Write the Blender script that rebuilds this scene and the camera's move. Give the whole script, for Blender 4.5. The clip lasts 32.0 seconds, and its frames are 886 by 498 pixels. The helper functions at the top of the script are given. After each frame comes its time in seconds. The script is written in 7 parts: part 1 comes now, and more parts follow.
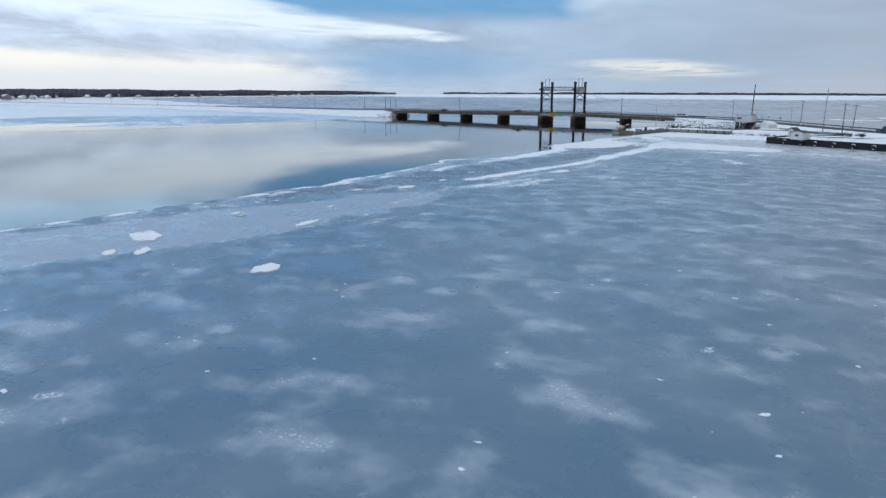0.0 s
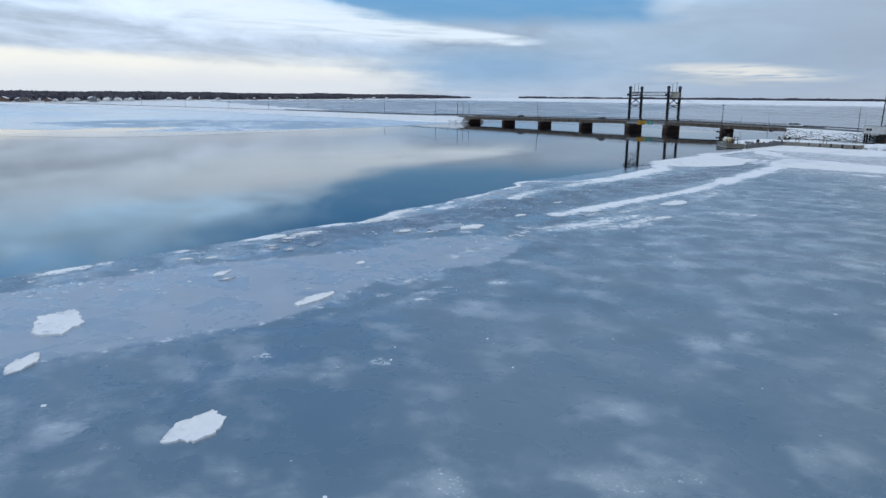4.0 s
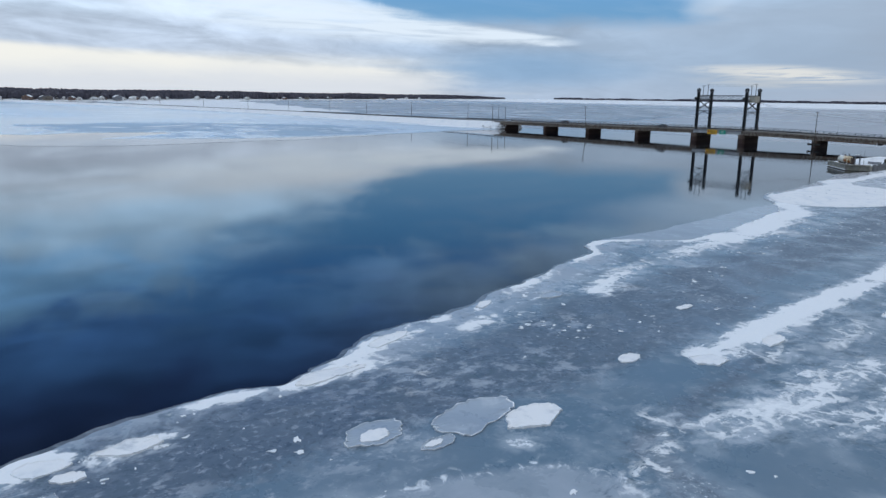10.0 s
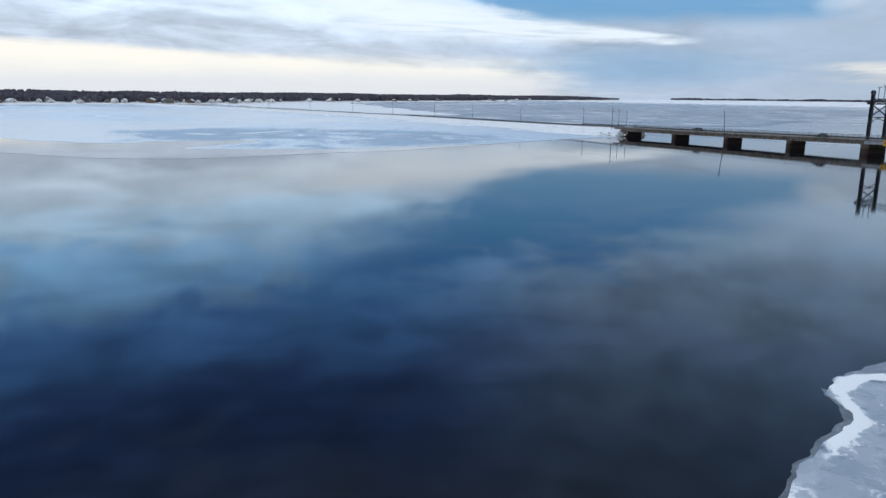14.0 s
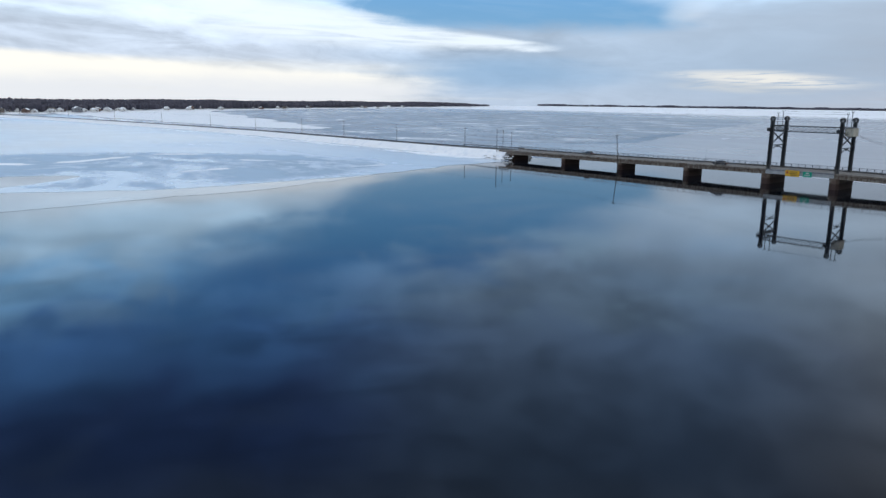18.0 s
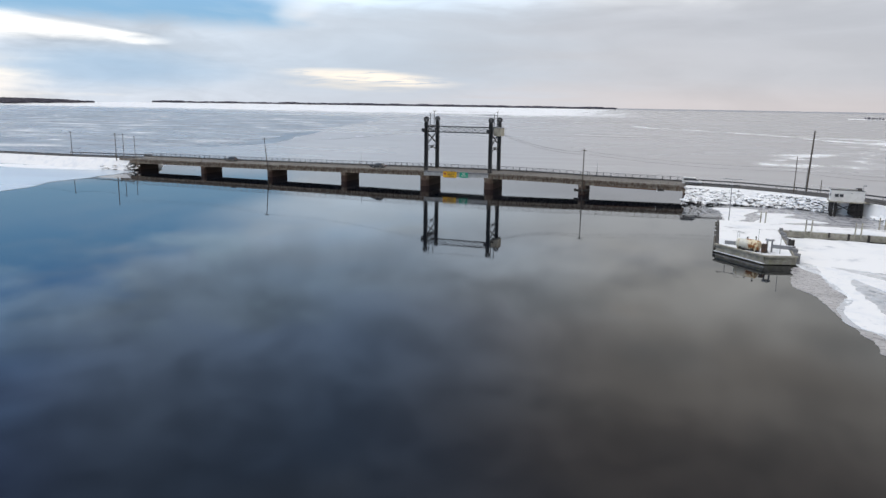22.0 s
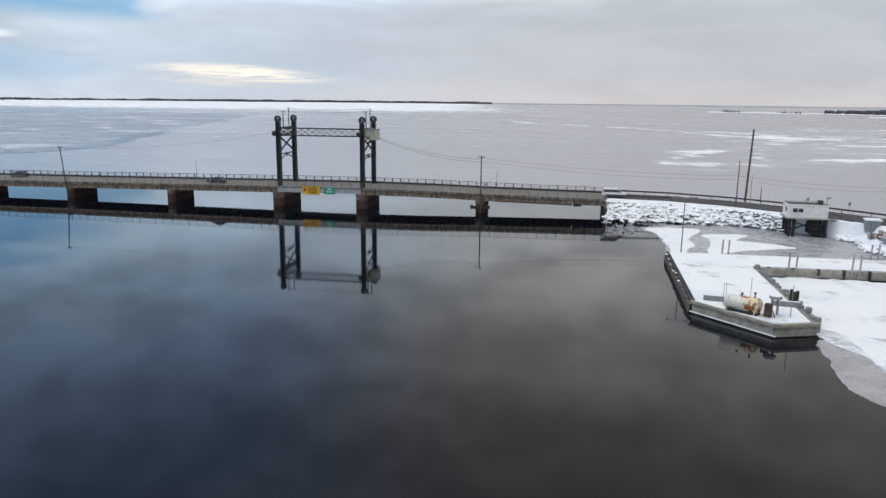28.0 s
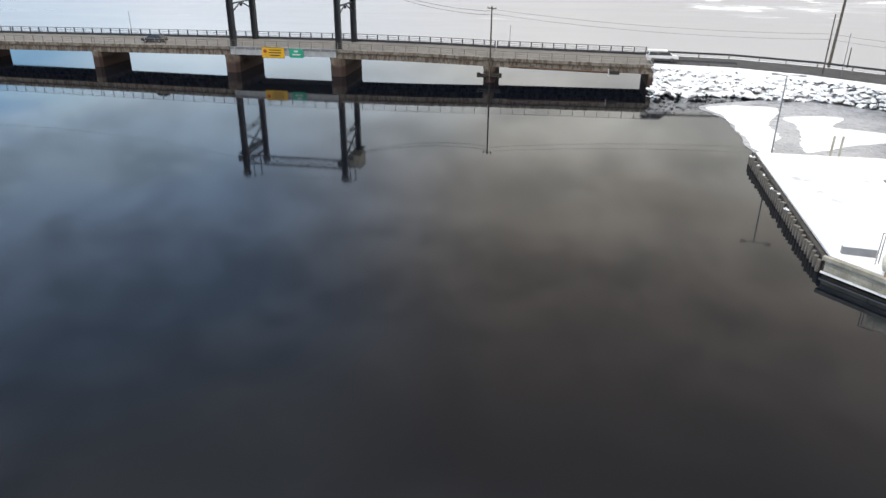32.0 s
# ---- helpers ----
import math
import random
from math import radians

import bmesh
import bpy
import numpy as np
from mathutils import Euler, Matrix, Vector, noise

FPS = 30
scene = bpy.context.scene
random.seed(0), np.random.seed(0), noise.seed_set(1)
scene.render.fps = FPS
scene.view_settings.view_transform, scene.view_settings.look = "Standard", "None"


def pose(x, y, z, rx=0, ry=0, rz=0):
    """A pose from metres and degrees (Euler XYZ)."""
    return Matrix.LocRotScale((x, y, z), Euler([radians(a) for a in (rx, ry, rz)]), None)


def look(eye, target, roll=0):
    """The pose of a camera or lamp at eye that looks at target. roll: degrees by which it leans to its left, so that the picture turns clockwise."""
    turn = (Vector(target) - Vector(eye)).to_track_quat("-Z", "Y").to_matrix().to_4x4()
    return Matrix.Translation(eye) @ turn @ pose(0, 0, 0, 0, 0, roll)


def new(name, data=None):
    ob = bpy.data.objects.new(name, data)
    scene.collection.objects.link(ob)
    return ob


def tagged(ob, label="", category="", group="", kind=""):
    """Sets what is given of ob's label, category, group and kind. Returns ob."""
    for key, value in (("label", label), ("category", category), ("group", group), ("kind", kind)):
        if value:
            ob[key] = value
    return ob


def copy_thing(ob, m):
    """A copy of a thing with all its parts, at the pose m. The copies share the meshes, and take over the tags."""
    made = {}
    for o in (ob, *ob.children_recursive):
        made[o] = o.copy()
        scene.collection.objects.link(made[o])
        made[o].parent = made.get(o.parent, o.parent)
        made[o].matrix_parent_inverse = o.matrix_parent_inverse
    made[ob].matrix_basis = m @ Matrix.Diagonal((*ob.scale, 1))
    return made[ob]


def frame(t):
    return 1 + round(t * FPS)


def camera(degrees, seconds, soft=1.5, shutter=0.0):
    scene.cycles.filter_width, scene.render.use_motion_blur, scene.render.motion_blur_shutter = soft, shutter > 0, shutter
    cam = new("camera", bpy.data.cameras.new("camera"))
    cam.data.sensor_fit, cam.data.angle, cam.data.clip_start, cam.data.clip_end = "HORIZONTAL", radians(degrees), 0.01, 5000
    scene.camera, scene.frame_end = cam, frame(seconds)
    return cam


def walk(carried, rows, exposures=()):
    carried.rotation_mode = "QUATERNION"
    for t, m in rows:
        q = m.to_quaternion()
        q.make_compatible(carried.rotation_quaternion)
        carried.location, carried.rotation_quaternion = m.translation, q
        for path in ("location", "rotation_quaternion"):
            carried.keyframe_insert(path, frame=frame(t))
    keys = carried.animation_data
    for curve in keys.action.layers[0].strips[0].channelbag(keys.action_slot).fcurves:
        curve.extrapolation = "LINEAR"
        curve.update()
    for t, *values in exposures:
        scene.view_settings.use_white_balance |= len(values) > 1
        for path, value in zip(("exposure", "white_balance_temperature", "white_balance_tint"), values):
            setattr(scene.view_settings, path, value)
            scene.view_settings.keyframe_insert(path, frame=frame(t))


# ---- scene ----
cam = camera(63.6, 32.0, soft=1.45)
PATH = [
    (0, (199.56, -314.46, 14.83), (186.667, -299.791, 10.536), 0.18),
    (0.5, (197.18, -311.61, 14.79), (184.296, -296.919, 10.525), 0.31),
    (1, (194.83, -308.82, 14.79), (181.900, -294.161, 10.536), 0.32),
    (1.5, (192.37, -306.15, 14.84), (179.077, -291.814, 10.602), 0.27),
    (2, (189.91, -303.24, 14.90), (176.513, -289.008, 10.677), 0.33),
    (2.5, (187.31, -300.61, 14.97), (173.347, -286.921, 10.743), 0.36),
    (3, (184.54, -297.85, 15.05), (170.270, -284.501, 10.815), 0.30),
    (3.5, (181.81, -295.10, 15.09), (167.533, -281.750, 10.872), 0.43),
    (4, (179.13, -292.36, 15.16), (164.799, -279.062, 10.958), 0.47),
    (4.5, (176.72, -289.75, 15.31), (162.301, -276.536, 11.101), 0.46),
    (6.5, (165.20, -278.51, 15.83), (150.747, -265.341, 11.613), 0.63),
    (7, (162.12, -275.86, 15.89), (147.676, -262.678, 11.677), 0.62),
    (7.5, (159.04, -272.92, 15.94), (144.603, -259.741, 11.722), 0.66),
    (8, (156.13, -270.21, 15.98), (141.694, -257.027, 11.776), 0.66),
    (8.5, (153.02, -267.48, 15.99), (138.595, -254.279, 11.778), 0.70),
    (9, (149.91, -264.63, 15.95), (135.488, -251.431, 11.747), 0.63),
    (9.5, (146.66, -261.84, 15.92), (132.160, -248.719, 11.718), 0.82),
    (10, (143.55, -259.09, 15.92), (128.632, -246.449, 11.717), 0.84),
    (10.5, (140.39, -256.34, 15.96), (124.936, -244.356, 11.749), 0.85),
    (11, (137.23, -253.63, 16.01), (121.162, -242.491, 11.790), 0.81),
    (11.5, (134.05, -250.91, 16.05), (117.490, -240.515, 11.834), 0.70),
    (12, (130.79, -248.29, 16.11), (114.123, -238.069, 11.894), 0.69),
    (12.5, (127.50, -245.83, 16.22), (110.838, -235.602, 12.014), 0.71),
    (13, (124.18, -243.46, 16.42), (107.526, -233.224, 12.214), 0.67),
    (13.5, (120.86, -241.02, 16.76), (104.203, -230.775, 12.541), 0.67),
    (14, (117.19, -238.37, 17.23), (100.542, -228.130, 13.013), 0.60),
    (14.5, (113.66, -235.93, 17.81), (97.006, -225.697, 13.582), 0.56),
    (16.5, (98.47, -225.58, 22.04), (81.838, -215.301, 17.825), 1.15),
    (17, (94.79, -222.73, 22.53), (78.658, -211.664, 18.357), 1.02),
    (17.5, (90.87, -220.14, 22.91), (75.725, -207.749, 18.769), 1.10),
    (18, (87.17, -217.71, 23.21), (72.541, -204.689, 19.157), 0.75),
    (18.5, (83.99, -215.56, 23.47), (69.481, -202.397, 19.411), 0.65),
    (19, (80.91, -213.59, 23.70), (68.948, -198.081, 19.666), 0.86),
    (19.5, (77.52, -211.56, 23.86), (70.055, -193.429, 19.912), 0.87),
    (20, (74.28, -209.42, 23.93), (67.763, -190.931, 19.981), 0.74),
    (20.5, (71.44, -206.77, 23.94), (64.952, -188.269, 19.974), 0.85),
    (21, (69.02, -203.70, 23.93), (62.540, -185.199, 19.957), 0.82),
    (21.5, (66.63, -200.63, 23.93), (60.182, -182.122, 19.936), 0.89),
    (22, (64.35, -197.57, 23.96), (57.938, -179.058, 19.958), 0.92),
    (22.5, (62.37, -194.42, 24.03), (56.063, -175.876, 20.007), 1.01),
    (23, (60.19, -191.06, 24.11), (58.521, -171.526, 20.143), 0.93),
    (23.5, (58.00, -187.19, 24.13), (60.922, -167.793, 20.208), 0.85),
    (24, (56.59, -183.34, 24.11), (59.815, -164.003, 20.150), 0.65),
    (24.5, (55.48, -179.83, 24.06), (58.729, -160.494, 20.097), 0.83),
    (25, (54.59, -176.29, 24.00), (57.852, -156.962, 20.026), 0.87),
    (25.5, (53.86, -172.65, 23.97), (56.494, -153.229, 19.965), 0.86),
    (26, (53.66, -169.12, 23.95), (53.829, -149.538, 19.902), 0.56),
    (26.5, (53.62, -165.34, 23.93), (52.142, -145.811, 19.867), 0.70),
    (28.5, (53.77, -150.09, 23.86), (50.464, -130.794, 19.779), 0.57),
    (29, (53.34, -146.31, 23.86), (50.032, -127.009, 19.782), 0.60),
    (29.5, (52.84, -142.42, 23.86), (49.530, -123.118, 19.780), 0.61),
    (30, (52.32, -138.41, 23.89), (48.990, -119.110, 19.809), 0.60),
    (30.5, (51.69, -134.46, 23.95), (48.358, -115.165, 19.859), 0.60),
    (31, (50.87, -130.60, 23.93), (47.567, -111.323, 19.777), 0.68),
    (31.5, (49.76, -126.74, 23.82), (46.616, -108.091, 17.320), 0.57),
    (32, (48.51, -123.42, 23.68), (45.571, -105.402, 15.513), 0.49),
]
from mathutils.geometry import delaunay_2d_cdt

EXPOSURES = [(0.0, -0.38, 5520, 5), (3.0, -0.43, 5480, 5), (9.0, -0.52, 5500, 6), (13.0, -0.40, 5620, 6), (16.5, -0.34, 5730, 7), (18.5, -0.26, 5680, 6), (20.0, 0.0, 6050, 8), (22.5, 0.02, 6500, 10), (24.0, -0.26, 6440, 12), (25.0, -0.30, 6150, 11), (26.5, -0.16, 5870, 7), (28.5, 0.0, 6480, 9), (30.5, 0.0, 6600, 11), (31.0, 0.03, 6640, 11), (31.4, 0.20, 6650, 10), (32.0, 0.66, 6750, 8)]
walk(cam, [(t, look(eye, target, roll)) for t, eye, target, roll in PATH], EXPOSURES)

# ---- world and sun ----
SUN_AZ, SUN_EL = 115.0, 50.0          # degrees, azimuth to the left of +y
world = bpy.data.worlds.new("winter_sky")
scene.world = world
world.use_nodes = True
wt = world.node_tree
wt.nodes.clear()


def nod(tree, kind, operation=None, use_clamp=None, data_type=None, interpolation_type=None):
    n = tree.nodes.new(kind)
    if operation:
        n.operation = operation
    if use_clamp:
        n.use_clamp = True
    if data_type:
        n.data_type = data_type
    if interpolation_type:
        n.interpolation_type = interpolation_type
    return n


def put(tree, socket, value):
    if isinstance(value, (int, float)):
        socket.default_value = value
    elif isinstance(value, (tuple, list)):
        socket.default_value = value if len(value) == len(socket.default_value) else (*value, 1.0)
    else:
        tree.links.new(value, socket)


def mth(tree, op, a, b=0.0, c=None, clamp=False):
    n = nod(tree, "ShaderNodeMath", operation=op, use_clamp=clamp)
    put(tree, n.inputs[0], a)
    put(tree, n.inputs[1], b)
    if c is not None:
        put(tree, n.inputs[2], c)
    return n.outputs[0]


def mixc(tree, fac, a, b):
    n = nod(tree, "ShaderNodeMix", data_type="RGBA")
    put(tree, n.inputs[0], fac)
    put(tree, n.inputs[6], a)
    put(tree, n.inputs[7], b)
    return n.outputs[2]


def ramp(tree, fac, lo, hi, a=0.0, b=1.0, smooth=True):
    n = nod(tree, "ShaderNodeMapRange", interpolation_type="SMOOTHSTEP" if smooth else "LINEAR")
    put(tree, n.inputs[0], fac)
    for i, v in ((1, lo), (2, hi), (3, a), (4, b)):
        put(tree, n.inputs[i], v)
    return n.outputs[0]


def nz(tree, vec, scale, detail=4.0, rough=0.55, distort=0.0):
    n = nod(tree, "ShaderNodeTexNoise")
    put(tree, n.inputs["Vector"], vec)
    n.inputs["Scale"].default_value = scale
    n.inputs["Detail"].default_value = detail
    n.inputs["Roughness"].default_value = rough
    n.inputs["Distortion"].default_value = distort
    return n.outputs["Fac"]


def comb(tree, x, y, z=0.0):
    n = nod(tree, "ShaderNodeCombineXYZ")
    for i, v in enumerate((x, y, z)):
        put(tree, n.inputs[i], v)
    return n.outputs[0]


def build_sky():
    t = wt
    co = nod(t, "ShaderNodeTexCoord").outputs["Generated"]
    sep = nod(t, "ShaderNodeSeparateXYZ")
    t.links.new(co, sep.inputs[0])
    x, y, z = sep.outputs
    zc = mth(t, "MAXIMUM", z, 0.0)
    el = mth(t, "MULTIPLY", mth(t, "ARCSINE", zc), 57.2958)
    az = mth(t, "MULTIPLY", mth(t, "ARCTAN2", mth(t, "MULTIPLY", x, -1.0), y), 57.2958)
    # cloud deck seen in perspective: long flat streaks near the horizon
    inv = mth(t, "DIVIDE", 1.0, mth(t, "ADD", zc, 0.055))
    deck = comb(t, mth(t, "MULTIPLY", x, inv), mth(t, "MULTIPLY", y, inv))
    big = nz(t, deck, 0.55, 4, 0.5, 0.4)
    fine = nz(t, deck, 2.3, 3.5, 0.5, 0.5)
    streak = nz(t, comb(t, mth(t, "MULTIPLY", az, 0.05), mth(t, "MULTIPLY", el, 0.42), 3.0), 1.5, 5, 0.52, 0.5)

    wob_az = mth(t, "ADD", az, mth(t, "MULTIPLY", mth(t, "SUBTRACT", big, 0.5), 16.0))
    rise = mth(t, "MULTIPLY", mth(t, "SUBTRACT", fine, 0.5), ramp(t, el, 5.0, 13.0, 0.25, 10.0))
    lift = mth(t, "ADD", el, rise)

    def blob(caz, cel, raz, rel, soft=1.0, wob=0.9, tilt=0.0):
        d0 = mth(t, "SUBTRACT", az, caz)
        da = mth(t, "DIVIDE", d0, raz)
        de = mth(t, "DIVIDE", mth(t, "SUBTRACT", mth(t, "SUBTRACT", el, cel), mth(t, "MULTIPLY", d0, tilt)), rel)
        r = mth(t, "SQRT", mth(t, "ADD", mth(t, "MULTIPLY", da, da), mth(t, "MULTIPLY", de, de)))
        r = mth(t, "ADD", r, mth(t, "MULTIPLY", mth(t, "SUBTRACT", streak, 0.5), wob))
        return ramp(t, r, 1.0 + 0.5 * soft, 1.0 - 0.6 * soft)

    def profile(stops):
        n = nod(t, "ShaderNodeValToRGB")
        n.color_ramp.interpolation = "EASE"
        put(t, n.inputs[0], mth(t, "DIVIDE", lift, 60.0))
        els = n.color_ramp.elements
        for i, (e, c) in enumerate(stops):
            k = els[i] if i < 2 else els.new(e / 60.0)
            k.position, k.color = e / 60.0, (*c, 1.0)
        return n.outputs[0]

    # the sunset side lies to the west, an even grey deck to the east
    west = profile([(0, (1.20, 1.08, 0.92)), (60, (0.9, 0.9, 0.9)), (2.4, (1.16, 1.08, 0.98)), (3.2, (0.82, 0.845, 0.90)), (4.8, (0.86, 0.895, 0.96)), (6.0, (1.10, 1.18, 1.27)),
                    (9, (1.06, 1.36, 1.60)), (13.5, (0.56, 1.00, 1.50)), (17.5, (0.20, 0.45, 0.98)), (24, (0.085, 0.16, 0.43)), (40, (0.34, 0.41, 0.50))])
    north = profile([(0, (0.64, 0.69, 0.77)), (60, (0.9, 0.9, 0.9)), (2.5, (0.58, 0.66, 0.76)), (6, (0.62, 0.69, 0.78)), (8, (0.84, 1.00, 1.17)), (10.5, (0.70, 0.89, 1.12)),
                     (14, (0.52, 0.71, 0.95)), (19, (0.36, 0.51, 0.77)), (27, (0.25, 0.36, 0.56)), (40, (0.44, 0.47, 0.51))])
    east = profile([(0, (0.66, 0.62, 0.63)), (60, (0.9, 0.9, 0.9)), (2.5, (0.575, 0.585, 0.625)), (6.5, (0.56, 0.58, 0.63)), (9, (0.76, 0.78, 0.81)), (14, (0.80, 0.80, 0.78)),
                    (20, (0.64, 0.60, 0.55)), (28, (0.47, 0.42, 0.38)), (40, (0.38, 0.33, 0.30))])
    cloud = mixc(t, ramp(t, wob_az, 2.0, 28.0), east, north)
    cloud = mixc(t, mth(t, "MULTIPLY", ramp(t, wob_az, 42.0, 66.0), ramp(t, az, 150.0, 110.0)), cloud, west)
    # billows
    low = nz(t, comb(t, mth(t, "MULTIPLY", az, 0.07), mth(t, "MULTIPLY", el, 0.26), 9.0), 1.0, 5, 0.5, 0.7)
    body = mth(t, "ADD", mth(t, "MULTIPLY", big, 0.6), mth(t, "MULTIPLY", fine, 0.4))
    high = ramp(t, el, 6.0, 13.0)
    body = mth(t, "ADD", mth(t, "MULTIPLY", body, high), mth(t, "MULTIPLY", low, mth(t, "SUBTRACT", 1.0, high)))
    fold = ramp(t, body, 0.36, 0.64, -1.0, 1.0)
    gain = mth(t, "ADD", 1.0, mth(t, "MULTIPLY", mth(t, "MULTIPLY", fold, ramp(t, az, 40.0, 70.0, 1.0, 0.5)), ramp(t, el, 5.0, 15.0, 0.04, 0.20)))
    billow = nz(t, comb(t, mth(t, "MULTIPLY", az, 0.11), mth(t, "MULTIPLY", el, 0.55), 1.0), 1.0, 6, 0.58, 0.6)
    billow = mth(t, "MULTIPLY", ramp(t, billow, 0.34, 0.66, -0.17, 0.17), mth(t, "MULTIPLY", ramp(t, az, 30.0, 60.0), ramp(t, el, 1.8, 4.0)))
    gain = mth(t, "ADD", gain, billow)
    puffs = nz(t, comb(t, mth(t, "MULTIPLY", az, 0.17), mth(t, "MULTIPLY", el, 0.30), 4.0), 1.0, 3, 0.5, 0.25)
    gain = mth(t, "ADD", gain, mth(t, "MULTIPLY", ramp(t, puffs, 0.30, 0.70, -0.12, 0.24), mth(t, "MULTIPLY", ramp(t, el, 8.5, 12.0), ramp(t, el, 40.0, 26.0))))
    mul = nod(t, "ShaderNodeVectorMath", operation="SCALE")
    t.links.new(cloud, mul.inputs[0])
    t.links.new(gain, mul.inputs[3])
    cloud = mul.outputs[0]
    # fine torn streaks that lean with the cloud sheets
    shear = mth(t, "ADD", el, mth(t, "MULTIPLY", az, -0.035))
    wisp = nz(t, comb(t, mth(t, "MULTIPLY", az, 0.10), mth(t, "MULTIPLY", shear, 0.62), 2.0), 1.0, 6, 0.56, 0.5)
    line = nz(t, comb(t, mth(t, "MULTIPLY", az, 0.12), mth(t, "MULTIPLY", shear, 1.7), 6.0), 1.0, 6, 0.56, 0.5)
    tuft = nz(t, comb(t, mth(t, "MULTIPLY", az, 0.36), mth(t, "MULTIPLY", el, 0.85), 11.0), 1.0, 7, 0.6, 0.8)
    low_sky = ramp(t, el, 10.0, 7.0)
    gain2 = mth(t, "ADD", 1.0, mth(t, "MULTIPLY", mth(t, "ADD", ramp(t, wisp, 0.3, 0.7, -0.10, 0.10), ramp(t, tuft, 0.3, 0.7, -0.05, 0.05)), mth(t, "MULTIPLY", low_sky, ramp(t, az, 20.0, 50.0, 0.15, 1.0))))
    mul2 = nod(t, "ShaderNodeVectorMath", operation="SCALE")
    t.links.new(cloud, mul2.inputs[0])
    t.links.new(gain2, mul2.inputs[3])
    cloud = mul2.outputs[0]
    jag = mth(t, "ADD", mth(t, "MULTIPLY", mth(t, "SUBTRACT", wisp, 0.5), 2.4), mth(t, "MULTIPLY", mth(t, "SUBTRACT", tuft, 0.5), 1.2))
    # the blue opening: a level lower rim, a slanting edge to the west
    rim = mth(t, "MAXIMUM", 5.35, mth(t, "ADD", 5.5, mth(t, "MULTIPLY", mth(t, "SUBTRACT", az, 53.0), 0.42)))
    over = mth(t, "ADD", mth(t, "SUBTRACT", el, rim), mth(t, "MULTIPLY", jag, ramp(t, el, 5.0, 10.0, 0.45, 2.4)))
    gap = mth(t, "MULTIPLY", ramp(t, over, ramp(t, el, 6.5, 12.0, -0.55, -3.4), ramp(t, el, 6.5, 12.0, 0.85, 4.2)), mth(t, "MULTIPLY", ramp(t, mth(t, "ADD", az, mth(t, "ADD", mth(t, "MULTIPLY", jag, 2.0), mth(t, "MULTIPLY", mth(t, "SUBTRACT", big, 0.5), ramp(t, el, 6.0, 11.0, 0.0, 46.0)))), 29.0, mth(t, "ADD", 33.0, ramp(t, el, 6.0, 10.0, 0.0, 10.0))), ramp(t, az, 84.0, 72.0)))
    top = mth(t, "SUBTRACT", lift, ramp(t, az, 38.0, 66.0, 0.0, 4.0))
    gap = mth(t, "MULTIPLY", gap, ramp(t, top, 9.5, 14.5, 0.96, 0.0))
    veil = ramp(t, wisp, 0.45, 0.72, 0.0, 0.16)
    blue = mixc(t, ramp(t, el, 5.5, 11.0), (0.275, 0.50, 0.73, 1), mixc(t, ramp(t, el, 10.0, 15.0), (0.18, 0.46, 0.83, 1), (0.13, 0.39, 0.92, 1)))
    cloud = mixc(t, gap, cloud, mixc(t, veil, blue, (0.7, 0.8, 0.9, 1)))
    # lit scraps of cloud above the opening
    scrap = nz(t, comb(t, mth(t, "ADD", mth(t, "MULTIPLY", az, 0.12), mth(t, "MULTIPLY", el, 0.06)), mth(t, "MULTIPLY", el, 0.30), 14.0), 1.0, 6, 0.55, 0.6)
    scrap = mth(t, "MULTIPLY", mth(t, "MULTIPLY", ramp(t, scrap, 0.52, 0.68, 0.0, 0.42), mth(t, "MULTIPLY", ramp(t, el, 8.0, 10.5), ramp(t, el, 19.0, 14.0))), mth(t, "MULTIPLY", ramp(t, az, 22.0, 31.0), ramp(t, az, 86.0, 72.0)))
    cloud = mixc(t, scrap, cloud, (0.68, 0.97, 1.22, 1))
    cloud = mixc(t, mth(t, "MULTIPLY", blob(44.5, 2.1, 7.5, 1.3, 1.0, 0.9), 0.62), cloud, (0.36, 0.54, 0.74, 1))
    white = (1.24, 1.23, 1.20, 1)
    # the upper lit sheet slants down to a torn tip, the lower one lies on the horizon
    mid = mth(t, "ADD", 4.05, mth(t, "MULTIPLY", mth(t, "SUBTRACT", az, 41.0), 0.088))
    half = ramp(t, az, 37.0, 60.0, 0.24, 1.5)
    d_ = mth(t, "DIVIDE", mth(t, "ABSOLUTE", mth(t, "SUBTRACT", mth(t, "ADD", el, mth(t, "MULTIPLY", jag, 0.32)), mid)), half)
    sheet_ = mth(t, "MULTIPLY", ramp(t, d_, 1.25, 0.45), ramp(t, mth(t, "ADD", az, mth(t, "MULTIPLY", jag, 2.2)), 38.6, 42.5))
    sheet_ = mth(t, "MULTIPLY", sheet_, mth(t, "MULTIPLY", ramp(t, line, 0.28, 0.56, 0.35, 1.0), ramp(t, az, 82.0, 62.0, 0.22, 1.0)))
    cloud = mixc(t, mth(t, "MULTIPLY", sheet_, 0.92), cloud, white)
    cloud = mixc(t, mth(t, "MULTIPLY", blob(30.6, 6.6, 1.6, 0.8, 1.0, 1.2, -0.2), 0.45), cloud, (0.92, 0.95, 0.99, 1))
    crest = mth(t, "ADD", 1.75, mth(t, "MULTIPLY", mth(t, "SUBTRACT", az, 50.0), 0.044))
    under = mth(t, "SUBTRACT", mth(t, "ADD", crest, mth(t, "MULTIPLY", jag, 0.28)), el)
